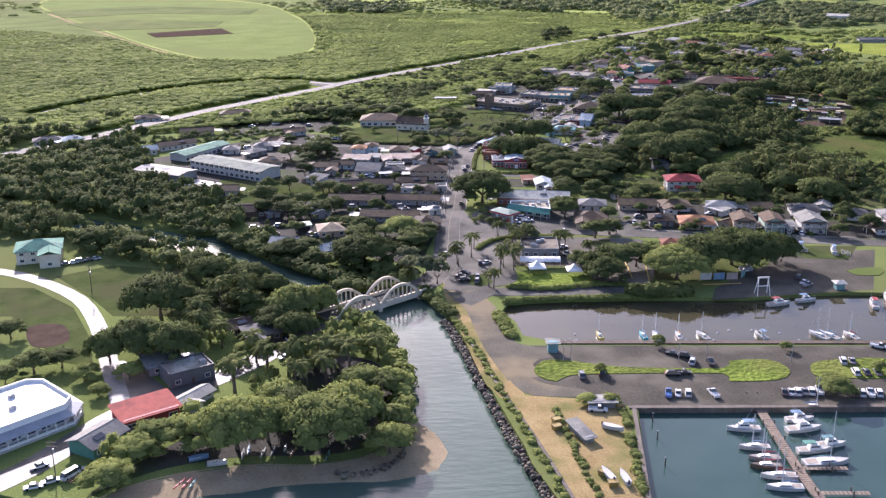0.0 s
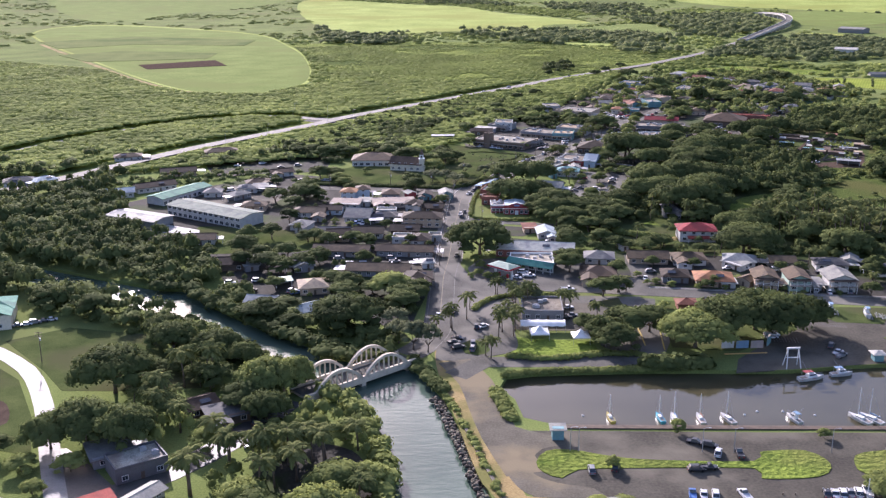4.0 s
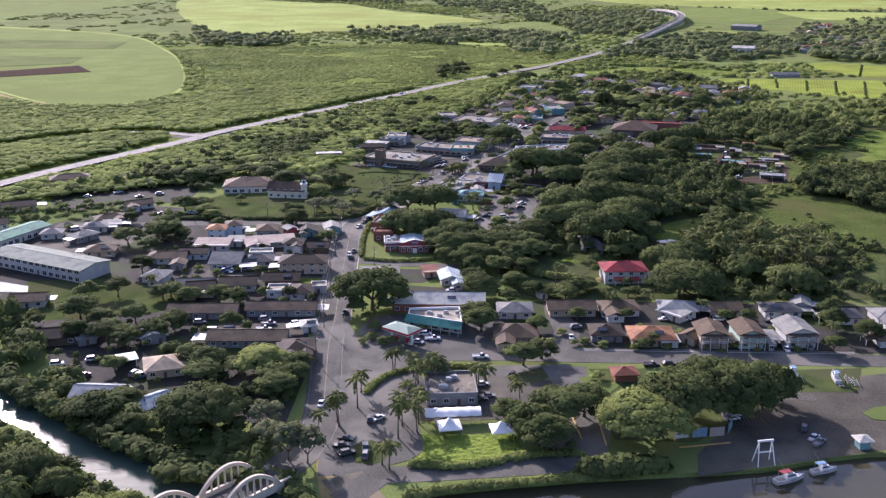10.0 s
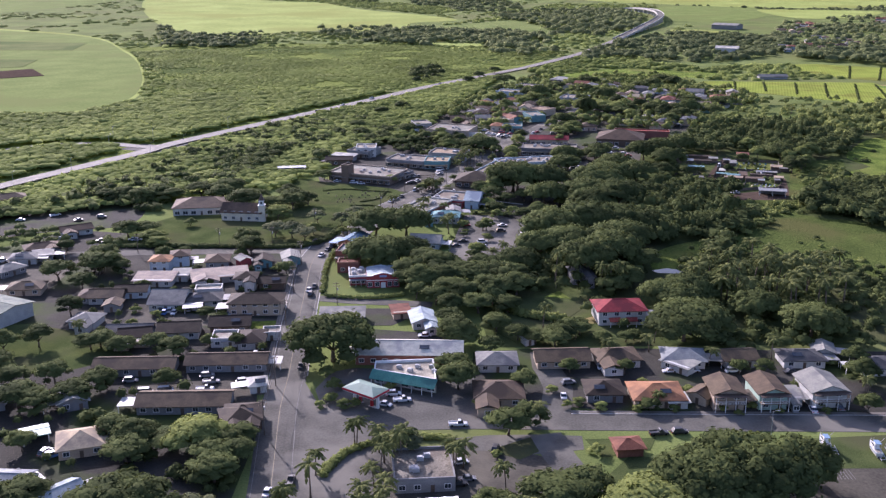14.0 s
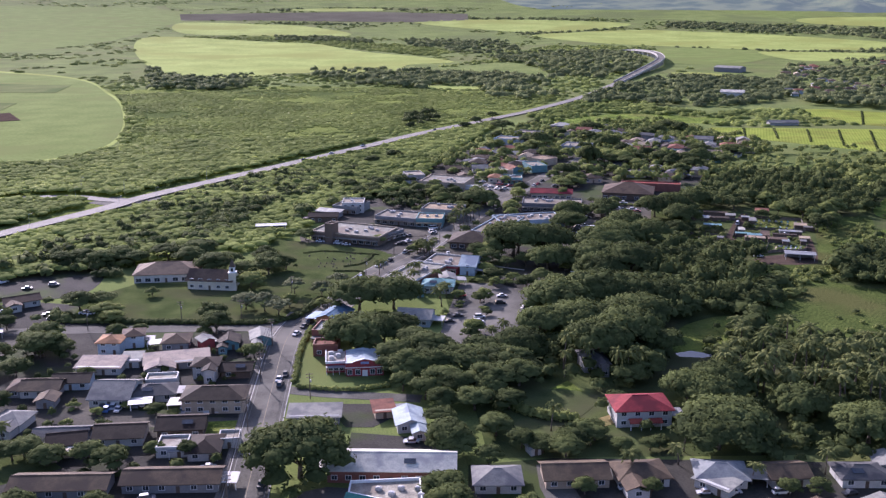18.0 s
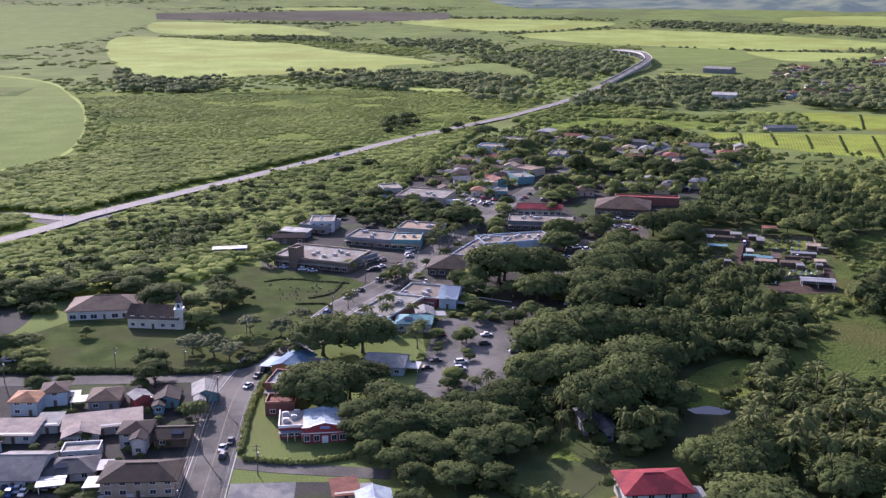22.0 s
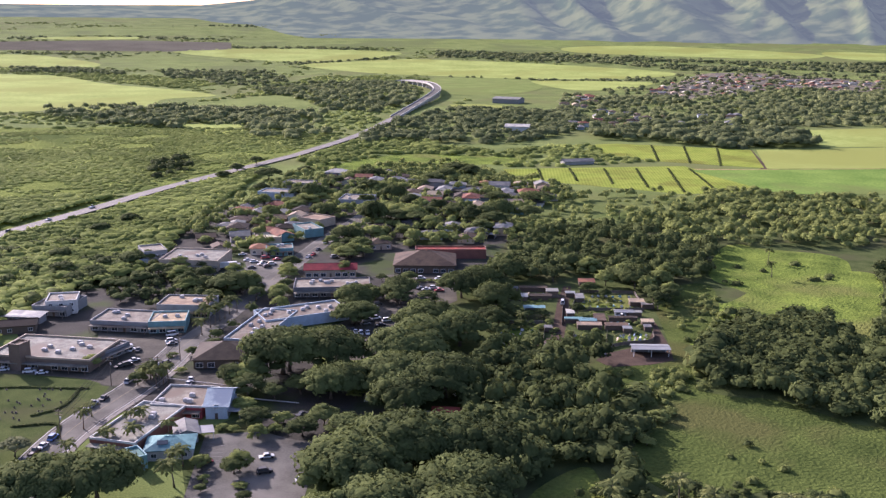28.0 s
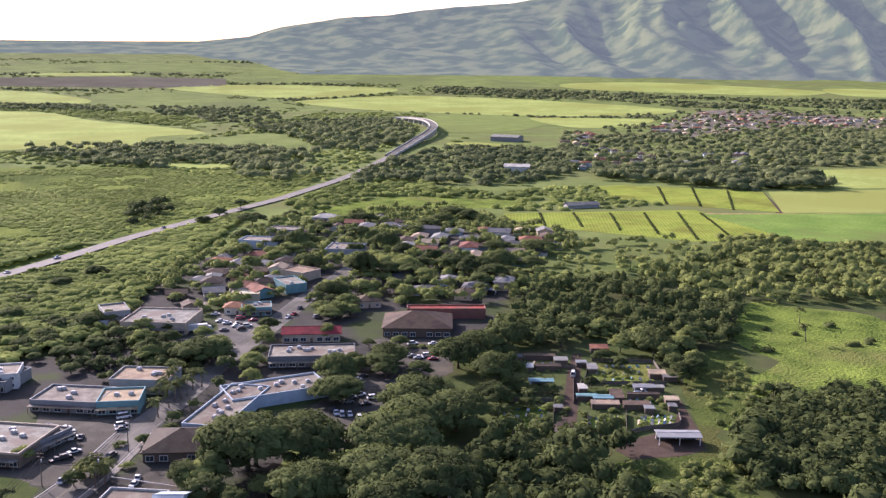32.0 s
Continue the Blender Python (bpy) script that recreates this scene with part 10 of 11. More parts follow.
hamlet([(825.5, 1830.1), (914.4, 1867.4), (780.8, 1615.6), (726.6, 1631.4)], 16, 15)
hamlet([(251.7, 1116.4), (314.7, 1117.3), (306.8, 1067.2), (259, 1078.4)], 16, 16)
house(703.6, 1757.0, 42.1, 30.0, 7.0, -43.7, "gable", "light grey", "grey", name='warehouse', label='long grey farm shed far on the plain', slope=0.15, windows=False)
house(545.5, 1385.8, 27.3, 25.0, 7.0, -28.4, "gable", "white", "white", name='warehouse', label='large white warehouse far among trees', slope=0.15, windows=False)
house(485.0, 1130.3, 28.4, 10.0, 3.0, -5.4, "gable", "light grey", "light grey", windows=False)
hedge([(436.8, 1112.3), (413.9, 1057)], 1.7, 1.0, "dark row between the crop strips", M_LEAF, 1.0, 3.0)
hedge([(463.3, 1103.6), (438, 1043.6)], 1.7, 1.0, "dark row between the crop strips", M_LEAF, 1.0, 3.0)
hedge([(492.1, 1094.1), (458, 1021.5)], 1.7, 1.0, "dark row between the crop strips", M_LEAF, 1.0, 3.0)
hedge([(518.8, 1085.3), (475.5, 998.3)], 1.7, 1.0, "dark row between the crop strips", M_LEAF, 1.0, 3.0)
hedge([(545.5, 1076.5), (489.6, 970)], 1.7, 1.0, "dark row between the crop strips", M_LEAF, 1.0, 3.0)
hedge([(563.4, 1070.6), (514.4, 961.7)], 1.7, 1.0, "dark row between the crop strips", M_LEAF, 1.0, 3.0)
hedge([(621.8, 1222.5), (565.3, 1122.7)], 1.7, 1.0, "dark row between the crop strips", M_LEAF, 1.0, 3.0)
hedge([(649.1, 1205), (585.9, 1102.2)], 1.7, 1.0, "dark row between the crop strips", M_LEAF, 1.0, 3.0)
hedge([(672, 1180.4), (601, 1077.3)], 1.7, 1.0, "dark row between the crop strips", M_LEAF, 1.0, 3.0)
road("farm_track", [(697.3, 1163.9), (627.2, 1049.5)], 7, mat=M_SOIL, label="red dirt track between crop fields")
road("farm_track", [(528.2, 1091.6), (588.4, 1059.2), (726.3, 1016.8)], 6, mat=M_DIRT, label="red dirt track between crop fields")
stalls([(93.3, 634.2), (74, 570.7)], 26)
area("churchyard_grass", [(3.6, 727.9), (19.5, 725.6), (57.6, 703.8), (59.9, 689.4), (48.6, 666.2), (34.8, 636.9), (23.8, 633.5), (11.4, 634.6)], M_LAWN, "bright churchyard grass with low headstones", 0.08, 4)
headstone(41.6, 688.6, -6)
headstone(42.7, 677.8, 5)
headstone(48.5, 684, 4)
headstone(34.2, 674.9, 0)
headstone(30.9, 702.8, -7)
headstone(46.9, 678.5, -8)
headstone(41.7, 698.9, -8)
headstone(31.4, 681.1, -4)
headstone(28.5, 681.6, 0)
headstone(33.6, 680.3, 8)
headstone(41.2, 689.7, -5)
headstone(34.8, 679.7, 4)
headstone(34.1, 684.4, 1)
headstone(44.6, 698.2, 3)
headstone(43.1, 691.8, 8)
headstone(32, 691.7, -8)
headstone(27.5, 675.8, -7)
headstone(27.2, 688.9, 7)
headstone(23.4, 696.7, -4)
headstone(42.8, 683.1, 7)
headstone(30.2, 675.7, -1)
headstone(45.8, 697.4, 7)
headstone(22.9, 695.3, 1)
headstone(48.5, 696.1, -6)
headstone(45, 687.7, -7)
headstone(44.2, 676.9, 7)
headstone(34.8, 689.3, -6)
headstone(44.2, 688.4, 7)
headstone(41.6, 678.1, -4)
headstone(35.9, 672.6, -2)
headstone(35.6, 687.7, -8)
headstone(43.4, 693.9, -2)
headstone(39.3, 684.2, 7)
headstone(34.7, 679.4, 3)
hedge([(34.4, 667.6), (46.8, 665.2), (47.4, 653.6)], 1.0, 0.7, "low clipped hedge in the churchyard", M_LEAF, 1.0, 0.8)
hedge([(39.7, 674.9), (49, 680.1), (55.2, 696.1)], 1.0, 0.7, "low clipped hedge in the churchyard", M_LEAF, 1.0, 0.8)
hedge([(20.6, 702.3), (31.9, 704.5), (57.1, 694.2)], 1.0, 0.7, "low clipped hedge in the churchyard", M_LEAF, 1.0, 0.8)
trees("palm", "beside the main street", [(61.9, 640.9, 3.4, 7), (69.1, 640.7, 3.4, 8), (79.1, 639.6, 3.2, 8), (77.4, 608.5, 4, 9), (30.1, 612, 2.6, 4), (57.8, 668.3, 2.6, 5)])
trees("bright", "beside the car park", [(108.3, 677, 6.5, 9), (105, 632.6, 3, 5), (96.1, 612.3, 4, 6), (85.4, 574, 4, 6), (85.9, 618.2, 3, 4), (90.5, 677.1, 2.5, 3)])
trees("shrub", "beside the car park", [(96.2, 643.6, 2, 2), (98.6, 641.1, 2, 2), (85.5, 609.7, 1.6, 2), (94.3, 602.3, 2, 1.6), (77.4, 598.5, 1.6, 2), (73.2, 588.9, 2, 3), (110.7, 635.7, 2.5, 3), (115, 642.1, 3, 4), (88.4, 719, 2, 2), (89.4, 700.5, 2, 2)])
kerb([(83.6, 692.4), (102.8, 677.7)], 0, M_CONCRETE, "low pale concrete wall beside the yard", 0.3, 1.6)
kerb([(106.8, 665.1), (122.8, 654.5)], 0, M_CONCRETE, "low pale concrete wall beside the yard", 0.3, 1.2)
box_truck(90, 870.4, -3, 8, "pale blue", "white")
box_truck(109.2, 856.1, -3, 7.5, "white", "red")
box_truck(130, 848.7, -4, 13, "white", "white")
trees("broad", "beside the supermarket", [(105.3, 813.8, 6, 9), (115.1, 826.8, 5, 8)])
trees("broad", "in the car park", [(192.8, 763, 7.5, 9), (167.5, 735.2, 8, 10), (210.1, 795.2, 4, 5), (183.5, 775.6, 4, 6), (203.4, 752, 5, 7), (196.8, 797.9, 3, 4)])
trees("shrub", "along the car park", [(214.9, 791.6, 1.8, 1.6), (218.5, 790.3, 1.8, 1.6), (221.8, 788.2, 1.8, 1.6), (225.1, 786, 1.8, 1.6), (190.1, 745.2, 1.8, 1.4), (192.6, 742, 1.8, 1.4)])
open_shed(-62.8, 422.5, 7, 6, 2.8, 20, "green", "green shade canopy over a garden", "shade_canopy")
area("junction_asphalt", [(0.4, 455.7), (8.6, 454.6), (15.4, 431.9), (24.5, 424.3), (32.8, 422.5), (32.3, 416.4), (26.2, 411.4), (18.4, 395.5), (16.4, 380.6), (-2.3, 383.1), (-0.6, 415)], M_ASPHALT, "worn brownish asphalt of the street junction", 0.082, 3)
trees("monkeypod", "beside the shops", [(127, 688.4, 14, 12), (143.5, 696.4, 11, 11)])
trees("broad", "among the houses", [(-89, 487.2, 5, 8), (-78.7, 491.1, 5, 8), (-66.2, 460, 5, 8), (-50.5, 455.6, 4, 6), (-31.7, 453.1, 4, 6), (-78.3, 459.3, 5, 7), (-13.5, 399.7, 6, 8), (-12, 482.2, 3, 5), (-31, 479.5, 3, 5)])
area("park_lot", [(26.8, 381.1), (30.4, 397.2), (37.4, 402.1), (55.9, 400.3), (73.5, 394), (76.8, 376.4), (73.5, 355.6), (64.3, 351.2), (57.3, 357.1), (58.7, 369.3), (29.2, 372.1)], M_LOT, "worn asphalt car park round the restaurant", 0.045, 3)
area("house_yards", [(-158.3, 706.6), (-130.8, 716.3), (-78.5, 695.9), (-74, 647.5), (-112.4, 636.7), (-138.1, 635)], M_YARD, "dark dirt yard with parked vehicles", 0.062, 3, False)
car("suv", "white", -142.8, 671.3, 20)
car("sedan", "white", -128.8, 660.3, 0)
car("pickup", "silver", -113.9, 667.4, 40)
car("sedan", "black", -100.4, 656.5, 10)
car("van", "white", -124, 680.6, 20)
car("suv", "grey", -90.1, 660.8, 0)
trees("broad", "beside the church", [(-66.2, 694.3, 7, 9), (-74.5, 688.9, 7, 9), (-84.6, 696.8, 6, 8), (-30.3, 702.9, 7, 9), (-13.8, 680.8, 6, 8), (-92.7, 691.4, 6, 8), (-14.9, 596.4, 5.5, 10), (-62.8, 628, 6, 6)])
trees("broad", "behind the houses", [(61.1, 474.7, 6.5, 9.5), (77.2, 487.6, 4, 6), (95.2, 473.8, 4, 5), (111, 469.8, 3.2, 4), (118.9, 468.7, 3.2, 4), (105.6, 480.7, 4, 5), (88.1, 475.5, 3, 4), (56, 531.8, 7, 10), (64.6, 546.6, 8, 11), (71.5, 537.5, 7, 10), (52.2, 542.8, 7, 10)])
trees("monkeypod", "beside the red-roofed house", [(143.1, 472.5, 13.5, 10.5), (147.9, 495.7, 10, 9), (124.5, 538.5, 13, 14), (138.1, 548.2, 13, 14)])
trees("palm", "in the garden", [(108.6, 525.7, 2.6, 11), (118, 527.6, 2.6, 13), (126.4, 519.8, 2.8, 9), (129.5, 519.4, 2.8, 9), (135, 521.2, 2.8, 8), (128.2, 466.4, 3, 8), (102.7, 473.5, 2.6, 4), (93.9, 560.1, 2.6, 11)])
stalls([(12.3, 593.4), (17.9, 597.5)], 12)
stalls([(14.3, 579.2), (19.2, 580)], 10)
area("drive", [(107.6, 490.4), (116, 494.3), (114.7, 487.4), (108.6, 485)], M_DIRT, "gravel drive beside the red-roofed house", 0.09, 0)
area("garden_lawn", [(82.1, 500.2), (98.6, 516.2), (115.8, 509.1), (111.4, 500.6), (101.5, 491.2), (91.2, 492.6)], M_LAWN, "garden lawn behind the hedge", 0.08, 4)
area("garden_lawn", [(158.9, 557.6), (170.3, 572.5), (191.2, 580.3), (182.3, 554.5), (167.8, 541.3), (154.9, 541.3)], M_MEADOW, "sunlit lawn beside the pond", 0.08, 4)
open_shed(245.5, 727.6, 9, 3.5, 2.2, -22, "teal", "low garden shelter roofed with teal sheeting", "garden_shelter")
open_shed(258.5, 702.6, 7, 3.5, 2.2, -22, "teal", "low garden shelter roofed with teal sheeting", "garden_shelter")
open_shed(226, 679.4, 7, 3.5, 2.2, -22, "brown", "low garden shelter roofed with brown sheeting", "garden_shelter")
open_shed(279.5, 708, 8, 3.5, 2.2, -22, "light grey", "low garden shelter roofed with light grey sheeting", "garden_shelter")
trees("shrub", "among the garden plots", [(271.4, 683.3, 0.9, 1.2), (241.4, 698, 1.1, 1.6), (256.5, 691.9, 1.6, 1.8), (283.4, 713.4, 1.3, 1.7), (245.8, 715.7, 1.4, 2), (294.3, 719.6, 1.1, 2.2), (285.3, 730.1, 1.1, 1.7), (265.6, 709.3, 1.6, 2.4), (299.2, 717, 1.3, 2), (242.3, 699.6, 1.1, 1.1), (224.2, 712.2, 1.8, 2.4), (277, 693.9, 1.1, 2), (281.7, 724.1, 1.3, 1.6), (244.5, 692.3, 1.5, 1.9), (278.6, 731.7, 1.8, 1.3), (239.1, 696.8, 1.7, 1.5), (224.6, 706, 1.3, 1.6), (232.6, 671.9, 1.7, 1.2), (296.8, 715.5, 1.2, 1), (230.6, 705.2, 1.7, 1.6)])
trees("shrub", "among the garden plots", [(282.3, 709.2, 1.3, 2.2), (234.9, 702.9, 1.6, 1.8), (240.3, 683.8, 1.5, 1.1), (237.2, 681.9, 1.8, 1.9)])
trees("broad", "among the garden plots", [(261.8, 717.3, 3, 5), (304.7, 724, 5, 8), (298.3, 710.3, 5, 9), (307, 715.1, 5, 9), (245.1, 762.4, 6, 8), (276.5, 769.8, 5, 8), (282.6, 744.7, 4, 6), (229, 706.4, 3, 4), (218.9, 710, 6, 9)])
area("house_yards", [(105.2, 678.8), (120.8, 685.8), (149, 678), (160.7, 651.1), (145.3, 616.3), (123.2, 621.9), (105.7, 643)], M_YARD, "bare dark earth under the rain trees", 0.064, 3, False)
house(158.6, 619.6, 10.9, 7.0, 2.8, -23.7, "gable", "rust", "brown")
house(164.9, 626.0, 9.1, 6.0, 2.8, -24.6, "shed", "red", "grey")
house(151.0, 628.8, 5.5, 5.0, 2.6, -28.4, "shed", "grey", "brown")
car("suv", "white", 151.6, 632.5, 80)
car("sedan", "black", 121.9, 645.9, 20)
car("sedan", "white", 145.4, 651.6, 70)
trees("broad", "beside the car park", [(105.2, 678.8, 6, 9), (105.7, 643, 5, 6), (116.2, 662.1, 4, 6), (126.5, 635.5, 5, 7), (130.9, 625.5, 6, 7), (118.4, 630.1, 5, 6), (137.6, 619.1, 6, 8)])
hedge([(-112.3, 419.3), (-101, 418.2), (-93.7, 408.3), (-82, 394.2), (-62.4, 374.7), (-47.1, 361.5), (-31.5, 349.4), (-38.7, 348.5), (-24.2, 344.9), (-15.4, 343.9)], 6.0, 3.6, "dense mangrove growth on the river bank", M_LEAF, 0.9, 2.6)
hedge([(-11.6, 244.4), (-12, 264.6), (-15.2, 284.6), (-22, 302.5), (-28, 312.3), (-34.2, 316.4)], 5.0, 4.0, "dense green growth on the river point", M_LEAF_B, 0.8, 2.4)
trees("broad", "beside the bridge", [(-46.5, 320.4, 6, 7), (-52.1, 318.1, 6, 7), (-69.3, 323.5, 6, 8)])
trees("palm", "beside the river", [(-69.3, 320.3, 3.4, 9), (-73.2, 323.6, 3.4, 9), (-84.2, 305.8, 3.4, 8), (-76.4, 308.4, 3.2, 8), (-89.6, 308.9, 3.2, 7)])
area("shore_earth", [(-85.9, 204.9), (-76.6, 214.6), (-65.5, 220.7), (-50.4, 224.4), (-33, 224.7), (-21.6, 228), (-14.6, 236.7), (-13.7, 258.4), (-22.1, 281.9), (-40.1, 284.2), (-50.2, 258.9), (-63.3, 243.7), (-72.2, 229.9), (-82.3, 214.7)], M_YARD, "dark brown earth under the shore trees", 0.035, 4)
area("forecourt", [(-103, 283.1), (-95.5, 278.9), (-80.9, 263), (-74.1, 259.3), (-82.5, 246.2), (-87.6, 242.4), (-96.4, 259.6)], M_WET, "worn asphalt forecourt beside the shore road", 0.06, 3)
area("plaza", [(4.4, 379.4), (7.4, 396.2), (13.5, 405.5), (29.2, 412.8), (32.5, 398.4), (28.7, 373.9), (27.9, 353.3), (16.2, 346.6), (8.5, 344.6), (4, 353.3)], M_ASPHALT, "curved asphalt drive round the restaurant", 0.088, 4)
area("lot_island", [(9.6, 358.9), (15, 362), (19, 352.8), (14.5, 348.2), (10.3, 349.9)], M_LAWN, "grass corner beside the curved drive", 0.12, 3)
trees("palm", "round the curved drive", [(24, 369.6, 3.2, 8), (29.1, 378.6, 3.2, 8), (17.2, 348.1, 3, 6), (27.3, 385.8, 3, 7)])
trees("broad", "beside the tents", [(62.1, 351.2, 7, 10), (58.5, 355.4, 5, 8)])
car("suv", "black", 8.1, 354.4, 20)
car("suv", "grey", 13, 353, 80)
car("sedan", "white", 17.3, 374.3, 40)
area("young_crop", [(-1351.3, 3668.9), (-622.9, 3916.7), (-345.9, 3653.4), (-398.3, 3141.3), (-470.8, 2676.5), (-589.5, 2432.5), (-751.3, 2158.2)], M_CROP, "wide pale green field on the plain", 0.02, 20)
trees("broad", "among the houses", [(-76.5, 573.5, 6, 9), (-74.5, 582.8, 6, 9), (-49.6, 586, 4, 6), (-41.3, 588.3, 3, 5), (-16.7, 581.6, 3, 5), (-60.8, 486.4, 5, 6), (-21.7, 484.9, 3, 4), (-74.4, 519.6, 5, 8), (-25.3, 513, 3, 4), (-76.7, 550.1, 5, 7), (-53, 546.9, 3, 4), (-94.2, 602.4, 4, 6)])
trees("shrub", "in the gardens", [(-35.1, 519, 2, 2.4), (-43.5, 515.4, 2, 2.4), (-19.8, 512.2, 2, 2), (-3.8, 514.7, 2, 2.4), (-3.4, 540.2, 1.6, 2), (-2.6, 563.5, 1.6, 2), (-51.7, 521.2, 2, 2.4), (-16.1, 494.2, 2, 2.6), (-5.5, 488.7, 2, 2), (-50.7, 507.4, 2, 2.6), (-31.2, 544, 1.8, 2.2), (-47, 557.4, 1.8, 2), (-8.6, 485.1, 2, 2.4)])
area("house_yards", [(29, 902.3), (69, 941.6), (108.3, 977.9), (178.6, 1032.9), (234.2, 1045.3), (314.4, 996.9), (320.6, 920.7), (271.6, 827.8), (225.1, 784), (188.1, 780), (168.3, 742.6), (141.5, 699.9), (114.7, 668.6), (44.8, 694.2)], M_YARD, "trodden earth and gravel between the shops", 0.02, 4, False)
trees("broad", "behind the shops", [(55.4, 844.3, 5, 6), (66.7, 844.7, 5, 6), (76, 846, 4, 5), (85.2, 840.9, 4, 5), (60.3, 825.6, 3, 4), (95, 848.6, 5, 6), (101.4, 835.1, 5, 7), (50.2, 864.5, 6, 7), (81.3, 873.3, 6, 7), (91.4, 874.9, 6, 7), (71.5, 871.6, 6, 6), (117.4, 850.4, 4, 6), (120.9, 788.2, 3, 5), (117.3, 805.3, 4, 6)])
trees("bright", "behind the shops", [(61.9, 860.3, 4, 5), (106.5, 854.3, 5, 7), (132.8, 799.8, 4, 6), (130.7, 835.9, 4, 6), (156.7, 868.3, 4, 6), (193.2, 879, 5, 7), (207.2, 886.8, 6, 8), (221.9, 894.9, 6, 8), (210, 975.7, 6, 8), (239.1, 888.9, 5, 8), (220.5, 869.5, 5, 7), (195.7, 1007.7, 5, 7), (226.2, 970.2, 6, 8), (203.5, 851.8, 5, 6), (262.6, 909.2, 6, 9), (240.8, 875.1, 5, 8)])
trees("palm", "beside the main street", [(106.6, 764.8, 2.8, 8), (109.3, 770.6, 2.8, 8), (112, 776.6, 2.8, 8), (114.4, 783, 2.8, 8), (103.8, 756.1, 2.8, 7), (77, 695.6, 3, 7), (78.6, 697.1, 3, 7), (80.6, 698.6, 3, 7)])
trees("palm", "in the thicket", [(182, 554.2, 4.7, 9.8), (199.7, 547.7, 4.7, 11.2), (204.6, 538.9, 4.9, 11.2), (221.9, 532.5, 4.7, 9.8), (228.4, 526.8, 4.7, 11.2), (180, 544.5, 4.7, 9.8), (188.2, 538.2, 4.7, 11.2)])
trees("shrub", "beside the meadow", [(213.6, 608, 3, 4), (215.6, 602.1, 3, 4), (214.2, 592.6, 3, 4), (222.7, 599.5, 3, 3.6), (228.9, 602.5, 3.4, 4), (235.3, 605.5, 2.6, 3), (222.6, 610.2, 3, 4), (215.2, 587.4, 2.4, 3)])
trees("broad", "on the river bank", [(-64.9, 339.5, 4, 4.5), (-57.1, 330.3, 4, 4), (-71.7, 349.2, 4, 4), (-72, 334.5, 5, 6), (-74.3, 327.9, 5, 6), (-51, 324.4, 4, 4), (-81.1, 336.8, 5, 6)])
car("suv", "black", 20.7, 976.8, 53, 0.95)
car("sedan", "white", 42.4, 1007, 53, 0.95)
car("pickup", "silver", 69.4, 1042.2, 53, 0.95)
car("sedan", "grey", 141.9, 1132.7, 53, 0.95)
car("suv", "black", 193.4, 1205.4, 53, 0.95)
trees("broad", "beside the highway", [(49.2, 896.5, 6, 7), (33.8, 870.3, 5, 6), (71.9, 957.9, 6, 7), (90.3, 979.7, 6, 8), (171.2, 1136.6, 6, 8), (187.8, 1173, 6, 8), (211.5, 1211.7, 6, 8), (-8.2, 796.5, 5, 6), (-17.1, 790.8, 5, 6)])
trees("broad", "beside the garden plots", [(230, 734.7, 5, 7), (219.1, 716.7, 6, 8), (213.9, 697.6, 5, 7), (213.5, 685.7, 4, 6), (210.7, 668.3, 5, 7), (214.7, 661.6, 5, 7), (231.6, 750, 6, 8)])
trees("broad", "between the houses", [(76.4, 436.7, 4, 6), (185.1, 438.7, 4, 7), (110.2, 443.1, 3, 5), (146.4, 438.5, 3, 5), (159.3, 423.4, 3, 4.5), (93.3, 446.3, 3, 5), (188, 415.2, 5, 8), (154, 437.6, 3, 5)])
trees("palm", "between the houses", [(177.6, 417.4, 3, 7), (113.2, 420.2, 2.6, 5), (161.5, 448.1, 3, 8), (108.7, 454.8, 3, 8), (139.1, 445.6, 2.8, 7), (73.3, 412.5, 3, 7), (76.3, 414.2, 3, 7)])
trees("shrub", "between the houses", [(90.3, 423.9, 2, 2.4), (113, 433.9, 2, 2.6), (125, 426.8, 2.2, 2.8), (152.7, 424.2, 2, 2.4), (116.7, 416.2, 1.6, 2), (130.8, 414.4, 1.6, 2), (140.1, 414.6, 1.6, 2), (160.2, 413.3, 1.6, 2), (95.9, 420.2, 2, 2.4), (84.3, 432.9, 2, 2.4), (177.9, 440.7, 2, 3), (127.5, 447.1, 2, 3), (67, 430.5, 2, 2.6), (60.8, 426.8, 2, 2.6)])
car("suv", "grey", -155.4, 375.2, 20)
car("sedan", "black", -152.6, 376.4, 20)
car("sedan", "white", -149.9, 377.6, 20)
car("suv", "grey", -147.4, 379.4, 20)
car("sedan", "black", -144.9, 381.2, 20)
car("sedan", "white", -142.5, 382.4, 20)
car("sedan", "white", -78.7, 416.9, 20)
car("suv", "black", -73.6, 413.7, 60)
car("sedan", "black", -57.1, 412.7, 40)
car("suv", "white", -84.8, 424.5, 10)
car("sedan", "grey", -62.2, 425.6, 30)
car("suv", "silver", -74.1, 427.1, 10)
area("garden_lawn", [(-10.4, 505.3), (0.2, 505), (1.3, 494.3), (-8.8, 494.9)], M_MEADOW, "small fenced garden lawn", 0.09, 0)
open_shed(-30.7, 519, 6.5, 5, 2.5, 4, "white", "white carport roof before a house", "carport")
trees("monkeypod", "among the far houses", [(215, 1019.6, 8, 12), (234.6, 932.7, 8, 13), (206.2, 1131, 11, 8), (284.4, 1105.2, 11, 8), (360.8, 961.9, 11, 8), (314.5, 919.3, 9, 12), (202.5, 884.9, 9, 9), (271.9, 1009.2, 9, 10), (209.7, 965.9, 9, 8)])
